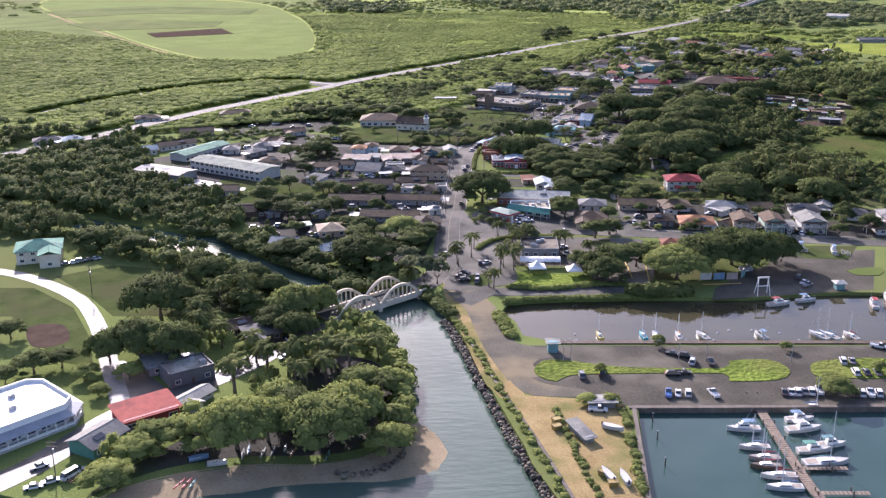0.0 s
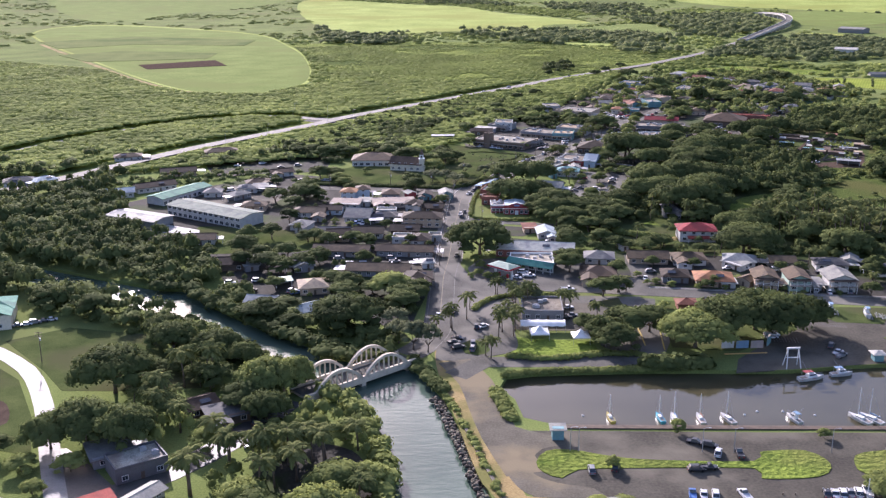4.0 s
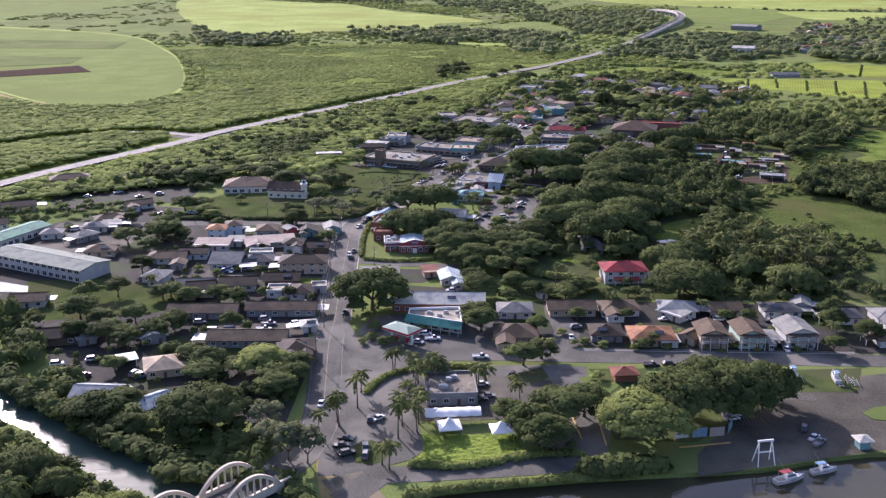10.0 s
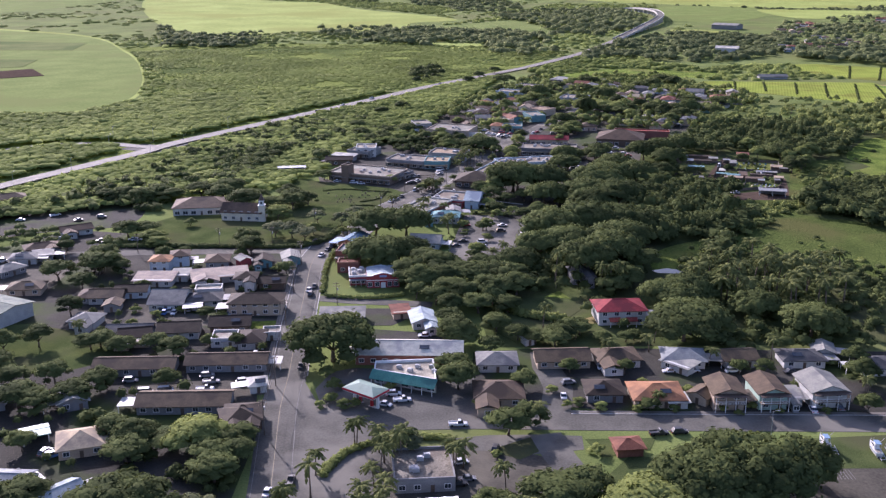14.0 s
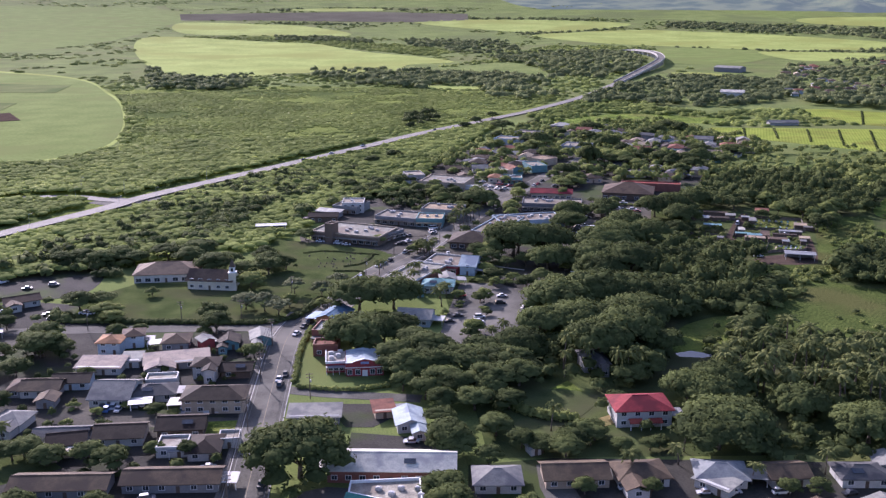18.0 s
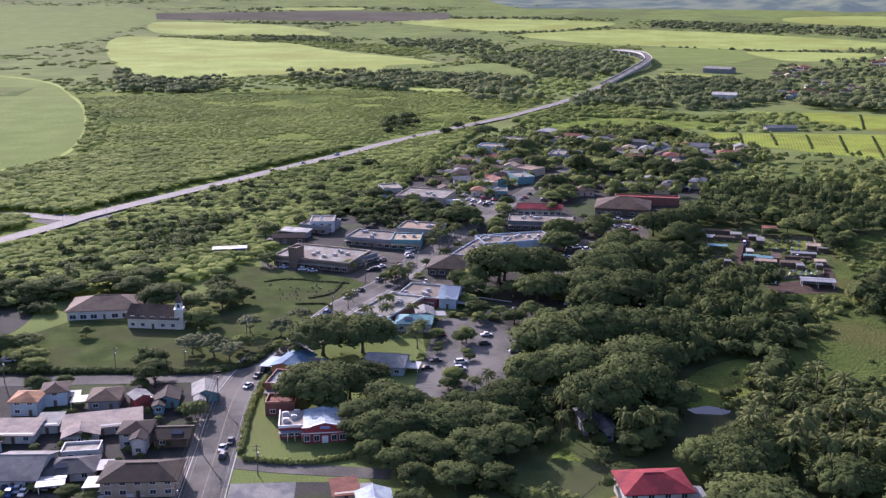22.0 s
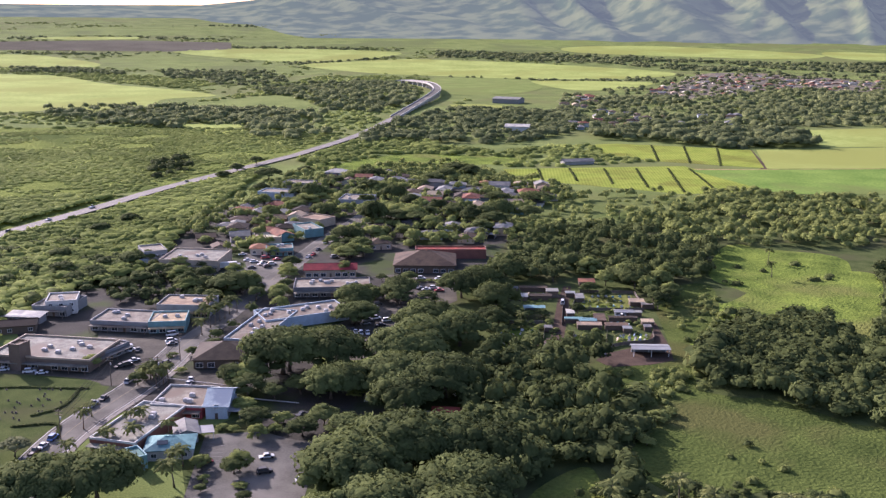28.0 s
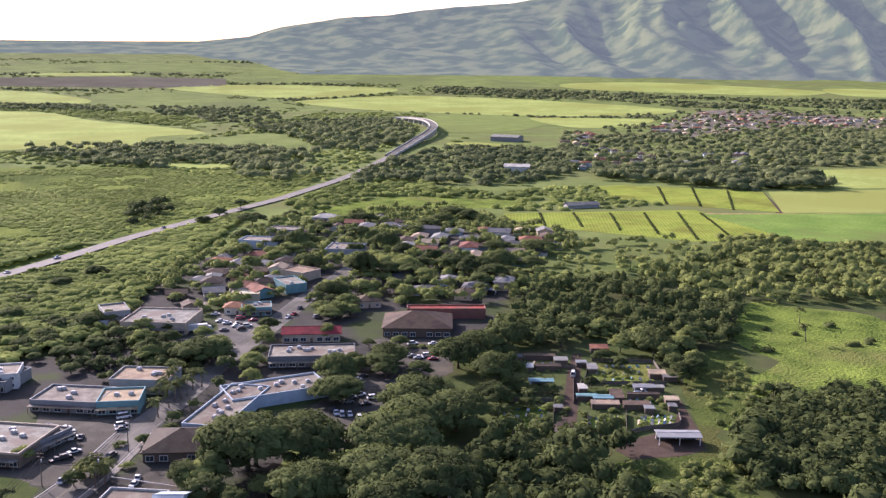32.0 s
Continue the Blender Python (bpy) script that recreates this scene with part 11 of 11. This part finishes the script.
trees("broad", "among the far houses", [(249.1, 927.7, 8, 10), (258.3, 917.8, 8, 10), (283.7, 950, 6, 11), (291.8, 913.1, 7, 11), (302.2, 913, 7, 12), (248.7, 1089.5, 8, 7), (341.1, 1086.5, 8, 9), (365.2, 1090.2, 8, 10), (309.2, 1053.8, 7, 7), (207.8, 1030.7, 7, 10), (246.7, 992.1, 6, 9), (291.7, 937.9, 5, 9), (309.9, 896.8, 6, 9), (242.9, 888.4, 5, 7)])
trees("bright", "among the far houses", [(252.3, 966.4, 6, 9), (261.5, 948.2, 6, 9), (179.7, 1014.7, 6, 9), (197.3, 852.3, 6, 8), (170.2, 953, 5, 8), (282.2, 874.8, 5, 6), (258.5, 875.6, 5, 6)])
trees("palm", "among the far houses", [(263.6, 893.4, 3, 8), (287.9, 888.2, 3, 9), (299.1, 881.2, 3, 9), (306.3, 885, 3, 9), (234.6, 883.8, 3, 8), (218.3, 889.5, 3, 7)])
wood("scrub", [(-700, 540), (-190, 640), (-60, 690), (0, 715), (40, 790), (130, 980), (215, 1180), (150, 1150), (110, 1098), (48, 1094), (-3, 1100), (-65, 1095), (-122, 1074), (-152, 1040), (-170, 990), (-240, 1000), (-300, 1055), (-400, 1210), (-700, 1380)], 4.4, 2.8, 4.4, 4.2, M_LEAF_S, "dense green canopy of small bushy trees", protos=TUFT, seed=2, cover=0.98, flat=0.42, even=0.62)
wood("scrub", [(-262, 1500), (-225, 1445), (-170, 1290), (-150, 1180), (-136, 1085), (-118, 1085), (-128, 1180), (-146, 1290), (-196, 1450), (-235, 1520)], 6, 2.4, 4.2, 3.2, M_LEAF_S, "thick green scrub along the curved field", protos=TUFT, seed=22, cover=0.9, flat=0.6)
wood("scrub", [(-236, 1500), (-170, 1300), (-125, 1090), (-60, 1100), (110, 1102), (215, 1195), (300, 1330), (340, 1430), (250, 1500), (100, 1560), (-120, 1530)], 4.4, 1.8, 3.4, 1.25, M_LEAF_S, "low green bushes spreading over rough grass", protos=TUFT, seed=23, cover=0.95, flat=0.34, even=0.55, patchy=-0.62)
wood("scrub", [(-900, 1500), (-250, 1560), (180, 1560), (420, 1520), (620, 1700), (800, 2100), (1200, 2500), (1500, 3000), (1300, 3900), (200, 4500), (-900, 4300), (-1300, 2600)], 21, 4, 9, 3.0, M_LEAF_S, "bushes and low thickets scattered over the plain", protos=TUFT, seed=24, cover=0.9, flat=0.4, patchy=0.22)
wood("scrub", [(-325.7, 1679), (0.7, 1793.5), (178.4, 1826.5), (300.3, 1975.7), (600.4, 2531.9), (785.2, 2386.1), (557.2, 1698.7), (436.1, 1505.3), (325.8, 1325.7), (263.3, 1345.6), (185.4, 1521.2), (8.3, 1635.7), (-276.8, 1517.7)], 12, 3.5, 7, 2.6, M_LEAF_S, "green bushes scattered over the plain", protos=TUFT, seed=3, cover=0.6, flat=0.58)
wood("scrub", [(-284.1, 2918.3), (-52.1, 2896.6), (237.7, 2613.4), (369, 2304.6), (253.8, 2194.4), (140.6, 2449), (-44.5, 2732.4), (-271.1, 2822.9)], 12, 5, 8, 3.5, M_LEAF_S, "green bushes between far fields", protos=TUFT, seed=31, cover=0.8, flat=0.58)
wood("woodland", [(-700, 520), (-190, 640), (-60, 690), (0, 715), (40, 790), (90, 880), (60, 860), (-20, 740), (-100, 720), (-260, 690), (-700, 560)], 9, 4, 6, 7, M_LEAF, "dark trees along the edge of the scrub", protos=MID, cover=0.3, seed=21)
wood("woodland", [(190, 560), (260, 590), (330, 610), (400, 640), (400, 700), (300, 690), (270, 640), (200, 640)], 8, 4, 7, 8, M_LEAF, "dense dark woodland beside the meadow", protos=FINE, cover=0.8, seed=4)
wood("woodland", [(177.5, 648.2), (203.3, 680.7), (247.2, 685.6), (242.8, 651.5), (211.7, 603.6), (213, 585.3), (189.1, 581.6), (162.8, 569.5), (163.4, 600.7)], 5, 2.6, 4.3, 10, M_LEAF, "tall dense dark green woodland", protos=FINE, cover=0.85, seed=41)
wood("woodland", [(247.1, 785.2), (276.9, 826), (338.4, 882.9), (373.6, 856), (390, 797.9), (388.7, 754.4), (374.9, 730.7), (352.1, 748), (300.9, 708.8), (306.9, 737.6), (299.1, 776.2), (266.9, 769.1)], 5.3, 2.6, 4.6, 9, M_LEAF, "tall dense green woodland", protos=FINE, cover=0.85, seed=42)
wood("woodland", [(277.2, 649.3), (314.8, 674.7), (356.3, 667.1), (355.7, 633.9), (308.1, 580.1), (285.9, 580.6), (273.6, 597.4), (258.7, 608.8)], 5, 2.6, 4, 7, M_LEAF, "dense dark green woodland", protos=FINE, cover=0.85, seed=43)
wood("woodland", [(253.2, 572.8), (279.9, 582.5), (299.4, 570.2), (272.7, 540.1), (249.8, 547.2)], 5, 2.6, 4, 7, M_LEAF, "dense dark green thicket in the meadow", protos=MID, cover=0.7, seed=44)
wood("woodland", [(176.2, 556), (198.3, 563.3), (219.6, 547), (248.5, 542.7), (239.8, 518.8), (232.5, 494.7), (205.6, 464.3), (132.7, 487.3), (158.9, 528.6)], 5.3, 2, 3.6, 3.6, M_LEAF, "dense low growth under the palms", protos=FINE, cover=0.5, seed=45)
wood("woodland", [(98.3, 580.3), (131.6, 634.8), (172, 622.3), (166.9, 588.5), (154.2, 554), (138.7, 514.3), (114, 515.8), (86.9, 527.4)], 5.9, 2.6, 4, 7, M_LEAF, "dense dark green growth under rain trees", protos=MID, cover=0.8, seed=46)
wood("woodland", [(43.3, 552.8), (74.2, 582.6), (69.2, 488.2), (99.2, 472.8), (130, 471.5), (209.3, 452.7), (259.9, 523.9), (161, 562.1), (110.7, 568.8)], 6.6, 2.3, 3.6, 5, M_LEAF, "dense garden trees behind the houses", protos=FINE, cover=0.17, seed=47)
wood("scrub", [(20, 1020), (126, 975), (112, 918), (94, 876), (86, 844), (66, 837), (40, 837), (14, 880)], 4.4, 2.6, 4.4, 5.2, M_LEAF_S, "dense green canopy behind the shops", protos=TUFT, seed=161, cover=0.98, flat=0.5, even=0.4)
wood("woodland", [(66, 854), (86, 846), (119, 834), (113, 790), (88, 803), (68, 810)], 4.8, 1.8, 3.2, 3.6, M_LEAF, "leafy garden trees behind the shops", protos=FINE, cover=0.5, seed=162)
wood("woodland", [(386, 972.5), (443.9, 974.3), (525.8, 957.8), (538.4, 920.7), (592.9, 902.2), (580.6, 831.1), (509.9, 768.1), (425.3, 797.8), (379.8, 807.5), (382.9, 882.9), (320.2, 889.3)], 5.9, 2.6, 4.3, 7, M_LEAF_B, "scattered green trees beyond the woodland", protos=MID, cover=0.62, seed=48)
wood("woodland", [(423.7, 732.1), (544.9, 731.7), (340.9, 578.9), (295.7, 603.3), (258.7, 625), (272.1, 657.7), (300.1, 669.9), (337.2, 668.8)], 5.3, 2.6, 4.3, 7, M_LEAF, "dense dark green thicket", protos=FINE, cover=0.75, seed=49)
wood("woodland", [(142.4, 999), (187, 1083.6), (263.3, 1163.5), (353.7, 1235), (390, 1092.3), (413.4, 1007.3), (332.3, 885), (286.3, 846.4), (231.4, 865.7), (205.5, 929), (163.3, 889.5), (133.4, 876.5), (113.2, 961)], 5.9, 2.3, 4, 7, M_LEAF_B, "leafy garden trees of the far town", protos=MID, cover=0.62, seed=50)
wood("woodland", [(34.7, 1783.5), (118.6, 1808.6), (211.9, 1781.4), (298, 1705.9), (377.6, 1627.6), (353.7, 1530.4), (262.2, 1497.5), (204.4, 1527), (151.5, 1549.2), (99.3, 1608), (37.7, 1659)], 9, 4.5, 7.5, 11, M_LEAF_HAZE, "dark tree belt at the far edge of the scrub", protos=COARSE, cover=0.75, seed=101)
wood("woodland", [(264.6, 1557.6), (353.7, 1530.4), (318.7, 1364.7), (265.9, 1358.2), (241.1, 1408.4)], 9, 4.5, 8, 11, M_LEAF_HAZE, "dark trees round a clearing in the scrub", protos=COARSE, cover=0.5, seed=102)
wood("woodland", [(381.4, 2190.3), (534.1, 2262.6), (675.9, 2243.6), (653.7, 2031.4), (569, 1791.7), (454.7, 1659.7), (401.9, 1726), (364.3, 1849.8)], 10, 5, 9, 10, M_LEAF_HAZE, "dark trees below the viaduct", protos=COARSE, cover=0.4, seed=103)
wood("woodland", [(275.4, 2779.4), (540.5, 2730), (475.2, 2294.6), (364.1, 2272.9), (269.1, 2453.8)], 12, 5, 9, 8, M_LEAF_HAZE, "hazy far bushes between the fields", protos=COARSE, cover=0.35, seed=104)
wood("woodland", [(334.2, 1379.1), (410.7, 1513), (481, 1574.4), (540.1, 1634.6), (619.4, 1662.7), (710.6, 1584.4), (665.7, 1435.3), (583.2, 1331.5), (484.1, 1275.3), (434.1, 1300.2), (389.2, 1342.4), (346.7, 1319.1)], 9, 4.5, 7.5, 9, M_LEAF_HAZE, "dark trees between highway and village", protos=COARSE, cover=0.62, seed=105)
wood("woodland", [(1141.9, 3244.6), (1319.3, 3088.1), (1575.8, 2874.7), (1663.2, 2723.1), (1817.7, 2537.9), (2084.5, 2405), (2441.8, 2156.2), (2214.8, 1984.3), (1850.6, 2168.1), (1634.1, 2309.9), (1483.4, 2457.4), (1443.6, 2654.7), (1210.4, 2851.3), (1074.6, 3064.3)], 14, 6, 10, 8, M_LEAF_HAZE, "dark tree belt before the mountains", protos=COARSE, cover=0.62, seed=106)
wood("woodland", [(861.7, 1869.1), (943.5, 1739.5), (1052.6, 1743.4), (1336.5, 1878.3), (1447.8, 1762.1), (1794.9, 1668.1), (1210, 1229.9), (986.9, 1298.5), (884.7, 1342.5), (803.6, 1342.5), (732.9, 1352.2), (625, 1356.6), (623.2, 1448.3)], 11, 5, 8.5, 9, M_LEAF_HAZE, "dark trees round the outlying village", protos=COARSE, cover=0.5, seed=107)
wood("woodland", [(653.6, 1407.1), (711.1, 1377), (764.4, 1342.5), (840.3, 1289.8), (786, 1152.5), (681.4, 1181.7), (641.9, 1248.1), (592.7, 1287.8)], 9, 5, 8, 11, M_LEAF_HAZE, "dense dark wood beside the crop strips", protos=COARSE, cover=0.85, seed=108)
wood("woodland", [(1214.2, 2371.1), (1425, 2371.1), (1571.4, 2354.2), (1828, 2145.3), (2189.2, 1965), (1794.9, 1668.1), (1447.8, 1762.1), (1336.5, 1878.3), (1052.6, 1743.4), (949.6, 1749.1), (920.7, 1878.5)], 10, 4, 7, 7, M_LEAF_HAZE, "trees among the village houses", protos=COARSE, cover=0.16, seed=109)
wood("woodland", [(-52.1, 2896.6), (93.3, 2859.8), (186.1, 2729), (181.1, 2628.8), (91.7, 2711.4), (-46, 2764.4)], 11, 5, 8, 8, M_LEAF_HAZE, "hedgerow of dark trees between fields", protos=COARSE, cover=0.7, seed=110)
wood("woodland", [(588.7, 2969.9), (788.5, 3038.4), (953.5, 3098.1), (951.1, 3039.8), (765.4, 2953.2), (626.2, 2871.8)], 13, 5, 8, 5, M_LEAF_HAZE, "hedgerow between far fields", protos=COARSE, cover=0.5, seed=111)
wood("woodland", [(868.3, 2469.2), (1029.1, 2286.1), (1255, 2247.9), (1213.1, 2181.7), (994.5, 2217.3), (825.2, 2356.1)], 12, 4, 7, 4, M_LEAF_HAZE, "hedgerow between far fields", protos=COARSE, cover=0.5, seed=112)
wood("woodland", [(-86.1, 397.9), (-84.4, 417.8), (-60.9, 396.3), (-42.2, 381.6), (-27.1, 372.1), (-9.1, 359.1), (-14.9, 344.9), (-30.5, 356.7), (-47.4, 369.4), (-62.8, 378.6), (-72.5, 375)], 3.6, 2, 3.3, 6, M_LEAF, "dense mangrove growth on the river bank", protos=FINE, cover=0.95, seed=5)
wood("woodland", [(-214.9, 474), (-158.3, 499.4), (-127.2, 489.7), (-98.3, 466.5), (-90.4, 418.1), (-131.9, 426.2), (-189.3, 424.5)], 4.6, 2.3, 4, 9, M_LEAF, "dense dark riverside trees", protos=FINE, cover=0.85, seed=55)
wood("woodland", [(-110, 371), (-102, 385), (-88, 381), (-71.3, 363.1), (-57, 343), (-66, 333), (-80, 346), (-94, 357)], 4.0, 1.8, 3, 3.6, M_LEAF, "dense dark riverside trees", protos=FINE, cover=0.75, seed=56)
wood("woodland", [(-236, 440), (-190, 409), (-163, 405), (-146, 387), (-131, 380), (-114, 370.5), (-100, 371), (-98, 384), (-114, 394), (-127, 402.5), (-150, 415), (-190, 439), (-236, 465)], 4.6, 2.3, 3.8, 8.2, M_LEAF, "dense dark trees on the near river bank", protos=FINE, cover=0.95, seed=59)
wood("woodland", [(-71, 364), (-58.6, 351), (-50, 341), (-45, 331), (-50, 326), (-58, 332), (-66, 340), (-74, 352)], 3.6, 1.6, 2.8, 4.0, M_LEAF, "low dark bushes on the river bank by the bridge", protos=FINE, cover=0.9, seed=163)
wood("woodland", [(-96.2, 440.9), (-76.3, 479), (-21.4, 448.4), (-3.7, 423.4), (-9.8, 375.2), (-38.5, 394.9), (-63.7, 411.2), (-84.4, 417.8)], 5.3, 1.6, 2.8, 4, M_LEAF, "leafy trees among the river houses", protos=FINE, cover=0.26, seed=57)
wood("woodland", [(-289.5, 636.8), (-203.6, 634), (-140.2, 489.9), (-140, 430.2), (-137.5, 397.2), (-202.4, 431.6), (-264.7, 451.5), (-364.8, 639.2)], 5.3, 2.6, 4.3, 9, M_LEAF, "dense dark trees upstream", protos=MID, cover=0.85, seed=58)
wood("woodland", [(-58.5, 259.1), (-42, 299.9), (-27.4, 304.3), (-16.8, 281.8), (-12.7, 244.6), (-18.7, 229.2), (-33.5, 229.3), (-50.8, 226.7), (-67, 226.9)], 3.3, 1.6, 2.8, 6.5, M_LEAF_B, "dense leafy growth on the river point", protos=FINE, cover=0.34, seed=6)
wood("woodland", [(-96.3, 267), (-90.7, 300.7), (-72.9, 305.1), (-56.2, 295.5), (-63.1, 274.3), (-65.2, 252.1), (-80.3, 227), (-85.5, 216), (-88, 210.9)], 4, 1.6, 2.8, 6.5, M_LEAF_B, "leafy trees behind the beach", protos=FINE, cover=0.35, seed=61)
wood("woodland", [(-64.1, 508.9), (-49.2, 526.4), (3.8, 499.7), (7.3, 466.5), (-54.6, 474.9)], 4.6, 1.3, 2.2, 4, M_LEAF, "garden bushes between the houses", protos=MID, cover=0.33, seed=62)
wood("woodland", [(-87.2, 591), (11.1, 577.8), (7, 499.2), (-64.1, 508.9)], 4.6, 1.2, 2, 3.6, M_LEAF, "garden bushes between the houses", protos=MID, cover=0.27, seed=63)
wood("woodland", [(-237.5, 608.4), (-215.9, 636.3), (-90.1, 640.8), (-64.8, 597.6), (-97.8, 573.1), (-127.7, 586.2), (-164.2, 606.7), (-209.9, 541.7)], 5.3, 2, 3.3, 5, M_LEAF, "garden trees along the outer street", protos=MID, cover=0.4, seed=64)
wood("woodland", [(12.4, 866.1), (47.8, 879.4), (100.3, 904.7), (132.3, 863.7), (132.1, 768.1), (110.7, 706.3), (93.9, 712.4), (85.5, 784.6), (60.4, 837), (14.5, 820)], 5.3, 2, 3, 5, M_LEAF, "garden trees among the shops", protos=MID, cover=0.35, seed=65)
wood("scrub", [(251.4, 1225.2), (345.7, 1356.1), (442.5, 1503.3), (403.1, 1347.6), (423.3, 1272.9), (448.8, 1223.6), (413.4, 1138.9), (380.3, 1218.9), (310.4, 1195.7), (259.9, 1149.8)], 8, 4, 6.5, 4, M_LEAF_S, "green scrub between highway and town", protos=TUFT, seed=71, flat=0.58)
wood("scrub", [(448.8, 1223.6), (537.6, 1258.3), (586.9, 1233.6), (555, 1115.7), (465.2, 1121.9), (410.7, 1127.1)], 9, 4, 7, 3, M_LEAF_S, "low green scrub beside the crop strips", protos=TUFT, seed=72, cover=0.8, flat=0.58)
wood("woodland", [(317.5, 736.7), (344, 736.4), (310.1, 677.3), (263.9, 626.6), (219.3, 620.9), (233.1, 647.4), (262, 641.9), (287.7, 685.3)], 6, 1.4, 2.8, 2.4, M_LEAF_B, "rough bushes beside the garden plots", protos=FINE, cover=0.3, seed=75, respect=False)
wood("woodland", [(410.7, 815.7), (454.9, 763.4), (364.2, 672.1), (330.1, 691.3), (346.6, 740.8)], 9, 2, 4, 2.5, M_LEAF, "scattered bushes in the meadow", protos=FINE, cover=0.07, seed=73, respect=False)
wood("woodland", [(209.2, 586.4), (239.1, 601.5), (273.4, 607.8), (291.2, 561), (232.5, 494.7), (236.2, 546.6), (204.7, 556.4)], 9, 2, 3.5, 2.5, M_LEAF, "scattered bushes in the meadow", protos=FINE, cover=0.06, seed=74, respect=False)
mountains()
for seed, pts in ((141, [(222, 712), (240, 708), (262, 741), (240, 747)]), (142, [(246, 690), (264, 682), (286, 712), (262, 728)]), (143, [(228, 676), (246, 671), (256, 688), (240, 700)]), (144, [(266, 730), (292, 722), (300, 726), (276, 757)])):
    wood("garden_plants", pts, 2.2, 0.45, 1.2, 1.2, M_LEAF_B, "rows of vegetables and small fruit bushes", protos=MID, cover=0.16, seed=seed, respect=False)
wood("garden_plants", [(282, 650), (300, 672), (312, 700), (330, 722), (342, 728), (322, 690), (296, 655), (262, 622), (236, 612), (226, 622), (252, 640)], 4.2, 1.2, 2.8, 2.4, M_LEAF_B, "banana plants and rank bushes beside the plots", protos=FINE, cover=0.55, seed=145, respect=False)
wood("woodland", [(308.3, 910), (370.9, 942.5), (432.1, 952.3), (492.8, 953.8), (472.7, 907.8), (395, 880.2), (344.8, 866), (296.4, 868.1)], 7, 2.4, 4.6, 6, M_LEAF_B, "olive-green trees on rough grass", protos=FINE, cover=0.4, seed=81, respect=False)
wood("woodland", [(203.6, 561.6), (239.8, 576.9), (249.4, 552.3), (250.8, 515.4), (232.5, 494.7), (228.7, 530.7), (208.5, 545.9)], 8, 1.2, 2.6, 1.6, M_LEAF_B, "tall weeds in the meadow", protos=FINE, cover=0.25, seed=82, respect=False)
wood("woodland", [(277.9, 647), (331.9, 676.4), (359, 657.8), (339.4, 610.8), (265.1, 534.9), (254.9, 542.6), (245.5, 558.3), (255, 582.7), (281.8, 594.3), (267.1, 630.1)], 5.4, 2.2, 4.2, 6, M_LEAF, "dense dark green thicket in the meadow", protos=FINE, cover=0.7, seed=91)
wood("woodland", [(180.4, 565.9), (204, 563.1), (225.1, 551.5), (243.2, 537.2), (255.8, 525.4), (240.3, 509.6), (163, 538)], 4.6, 1.8, 3.4, 4, M_LEAF, "dense low growth under the palms", protos=FINE, cover=0.6, seed=92, respect=False)
wood("woodland", [(-231.2, 1899.7), (-163.4, 1926.5), (-55.2, 1772), (-52.2, 1571.9), (-119.7, 1529.3), (-181.6, 1572.9)], 9, 4.5, 7.5, 9, M_LEAF_HAZE, "dark trees at the edge of the scrub", protos=COARSE, cover=0.65, seed=111)
wood("woodland", [(116.7, 1223.8), (155.7, 1264.3), (157.4, 1189), (119.8, 1143.2)], 7, 3.5, 6, 7, M_LEAF, "dark trees beside the highway", protos=FINE, cover=0.5, seed=112)
wood("woodland", [(-84.4, 750), (-58.1, 873.4), (-19.6, 929.8), (35.1, 962.7), (66.5, 935.8), (41, 869.3), (6.9, 816.2), (-15.2, 764.5), (-39.8, 727.6), (-71.2, 697)], 6, 2.4, 4.4, 5, M_LEAF, "dense dark green trees between scrub and town", protos=FINE, cover=0.6, seed=113)
wood("woodland", [(-117.7, 722.4), (-84.4, 750), (-62.6, 705.3), (-61, 669.5), (-104.5, 675.3)], 6, 2.4, 4.4, 5, M_LEAF, "dense dark green trees behind the church", protos=FINE, cover=0.55, seed=114)
wood("woodland", [(146.9, 465.6), (169.6, 472.9), (196.3, 472.6), (226.3, 465.7), (214.9, 446.7), (174.5, 450.7), (150.2, 452.7)], 5.2, 2, 3.6, 5, M_LEAF, "dense trees behind the houses", protos=FINE, cover=0.5, seed=121)
wood("woodland", [(942, 3913.5), (1293.9, 3696.8), (1540.3, 3306.3), (1504.5, 3234.6), (1256.5, 3595.3), (915, 3804.6)], 16, 5, 10, 5, M_LEAF_HAZE, "low far hedgerow on the plain", protos=COARSE, cover=0.5, seed=131)
wood("woodland", [(368.2, 4287.7), (735.1, 4356.4), (1019, 4224.4), (1001.7, 4154.5), (719.7, 4265.6), (361, 4195.9)], 16, 5, 10, 5, M_LEAF_HAZE, "low far hedgerow on the plain", protos=COARSE, cover=0.5, seed=132)
wood("woodland", [(-75.1, 3405.4), (143.7, 3360.3), (355.6, 3339.9), (350.1, 3284.1), (141.7, 3288.2), (-71.9, 3333.3)], 16, 5, 10, 5, M_LEAF_HAZE, "low far hedgerow on the plain", protos=COARSE, cover=0.5, seed=133)
wood("woodland", [(557.4, 3508.6), (830.3, 3462.3), (1048.1, 3332.9), (1029.2, 3275.8), (811, 3384.5), (544.9, 3429.4)], 16, 5, 10, 5, M_LEAF_HAZE, "low far hedgerow on the plain", protos=COARSE, cover=0.5, seed=134)
wood("woodland", [(-96.7, 3897.8), (249.6, 3942), (604.8, 3809.5), (594.8, 3746.2), (245.1, 3858), (-93.2, 3817.8)], 16, 5, 10, 5, M_LEAF_HAZE, "low far hedgerow on the plain", protos=COARSE, cover=0.5, seed=135)
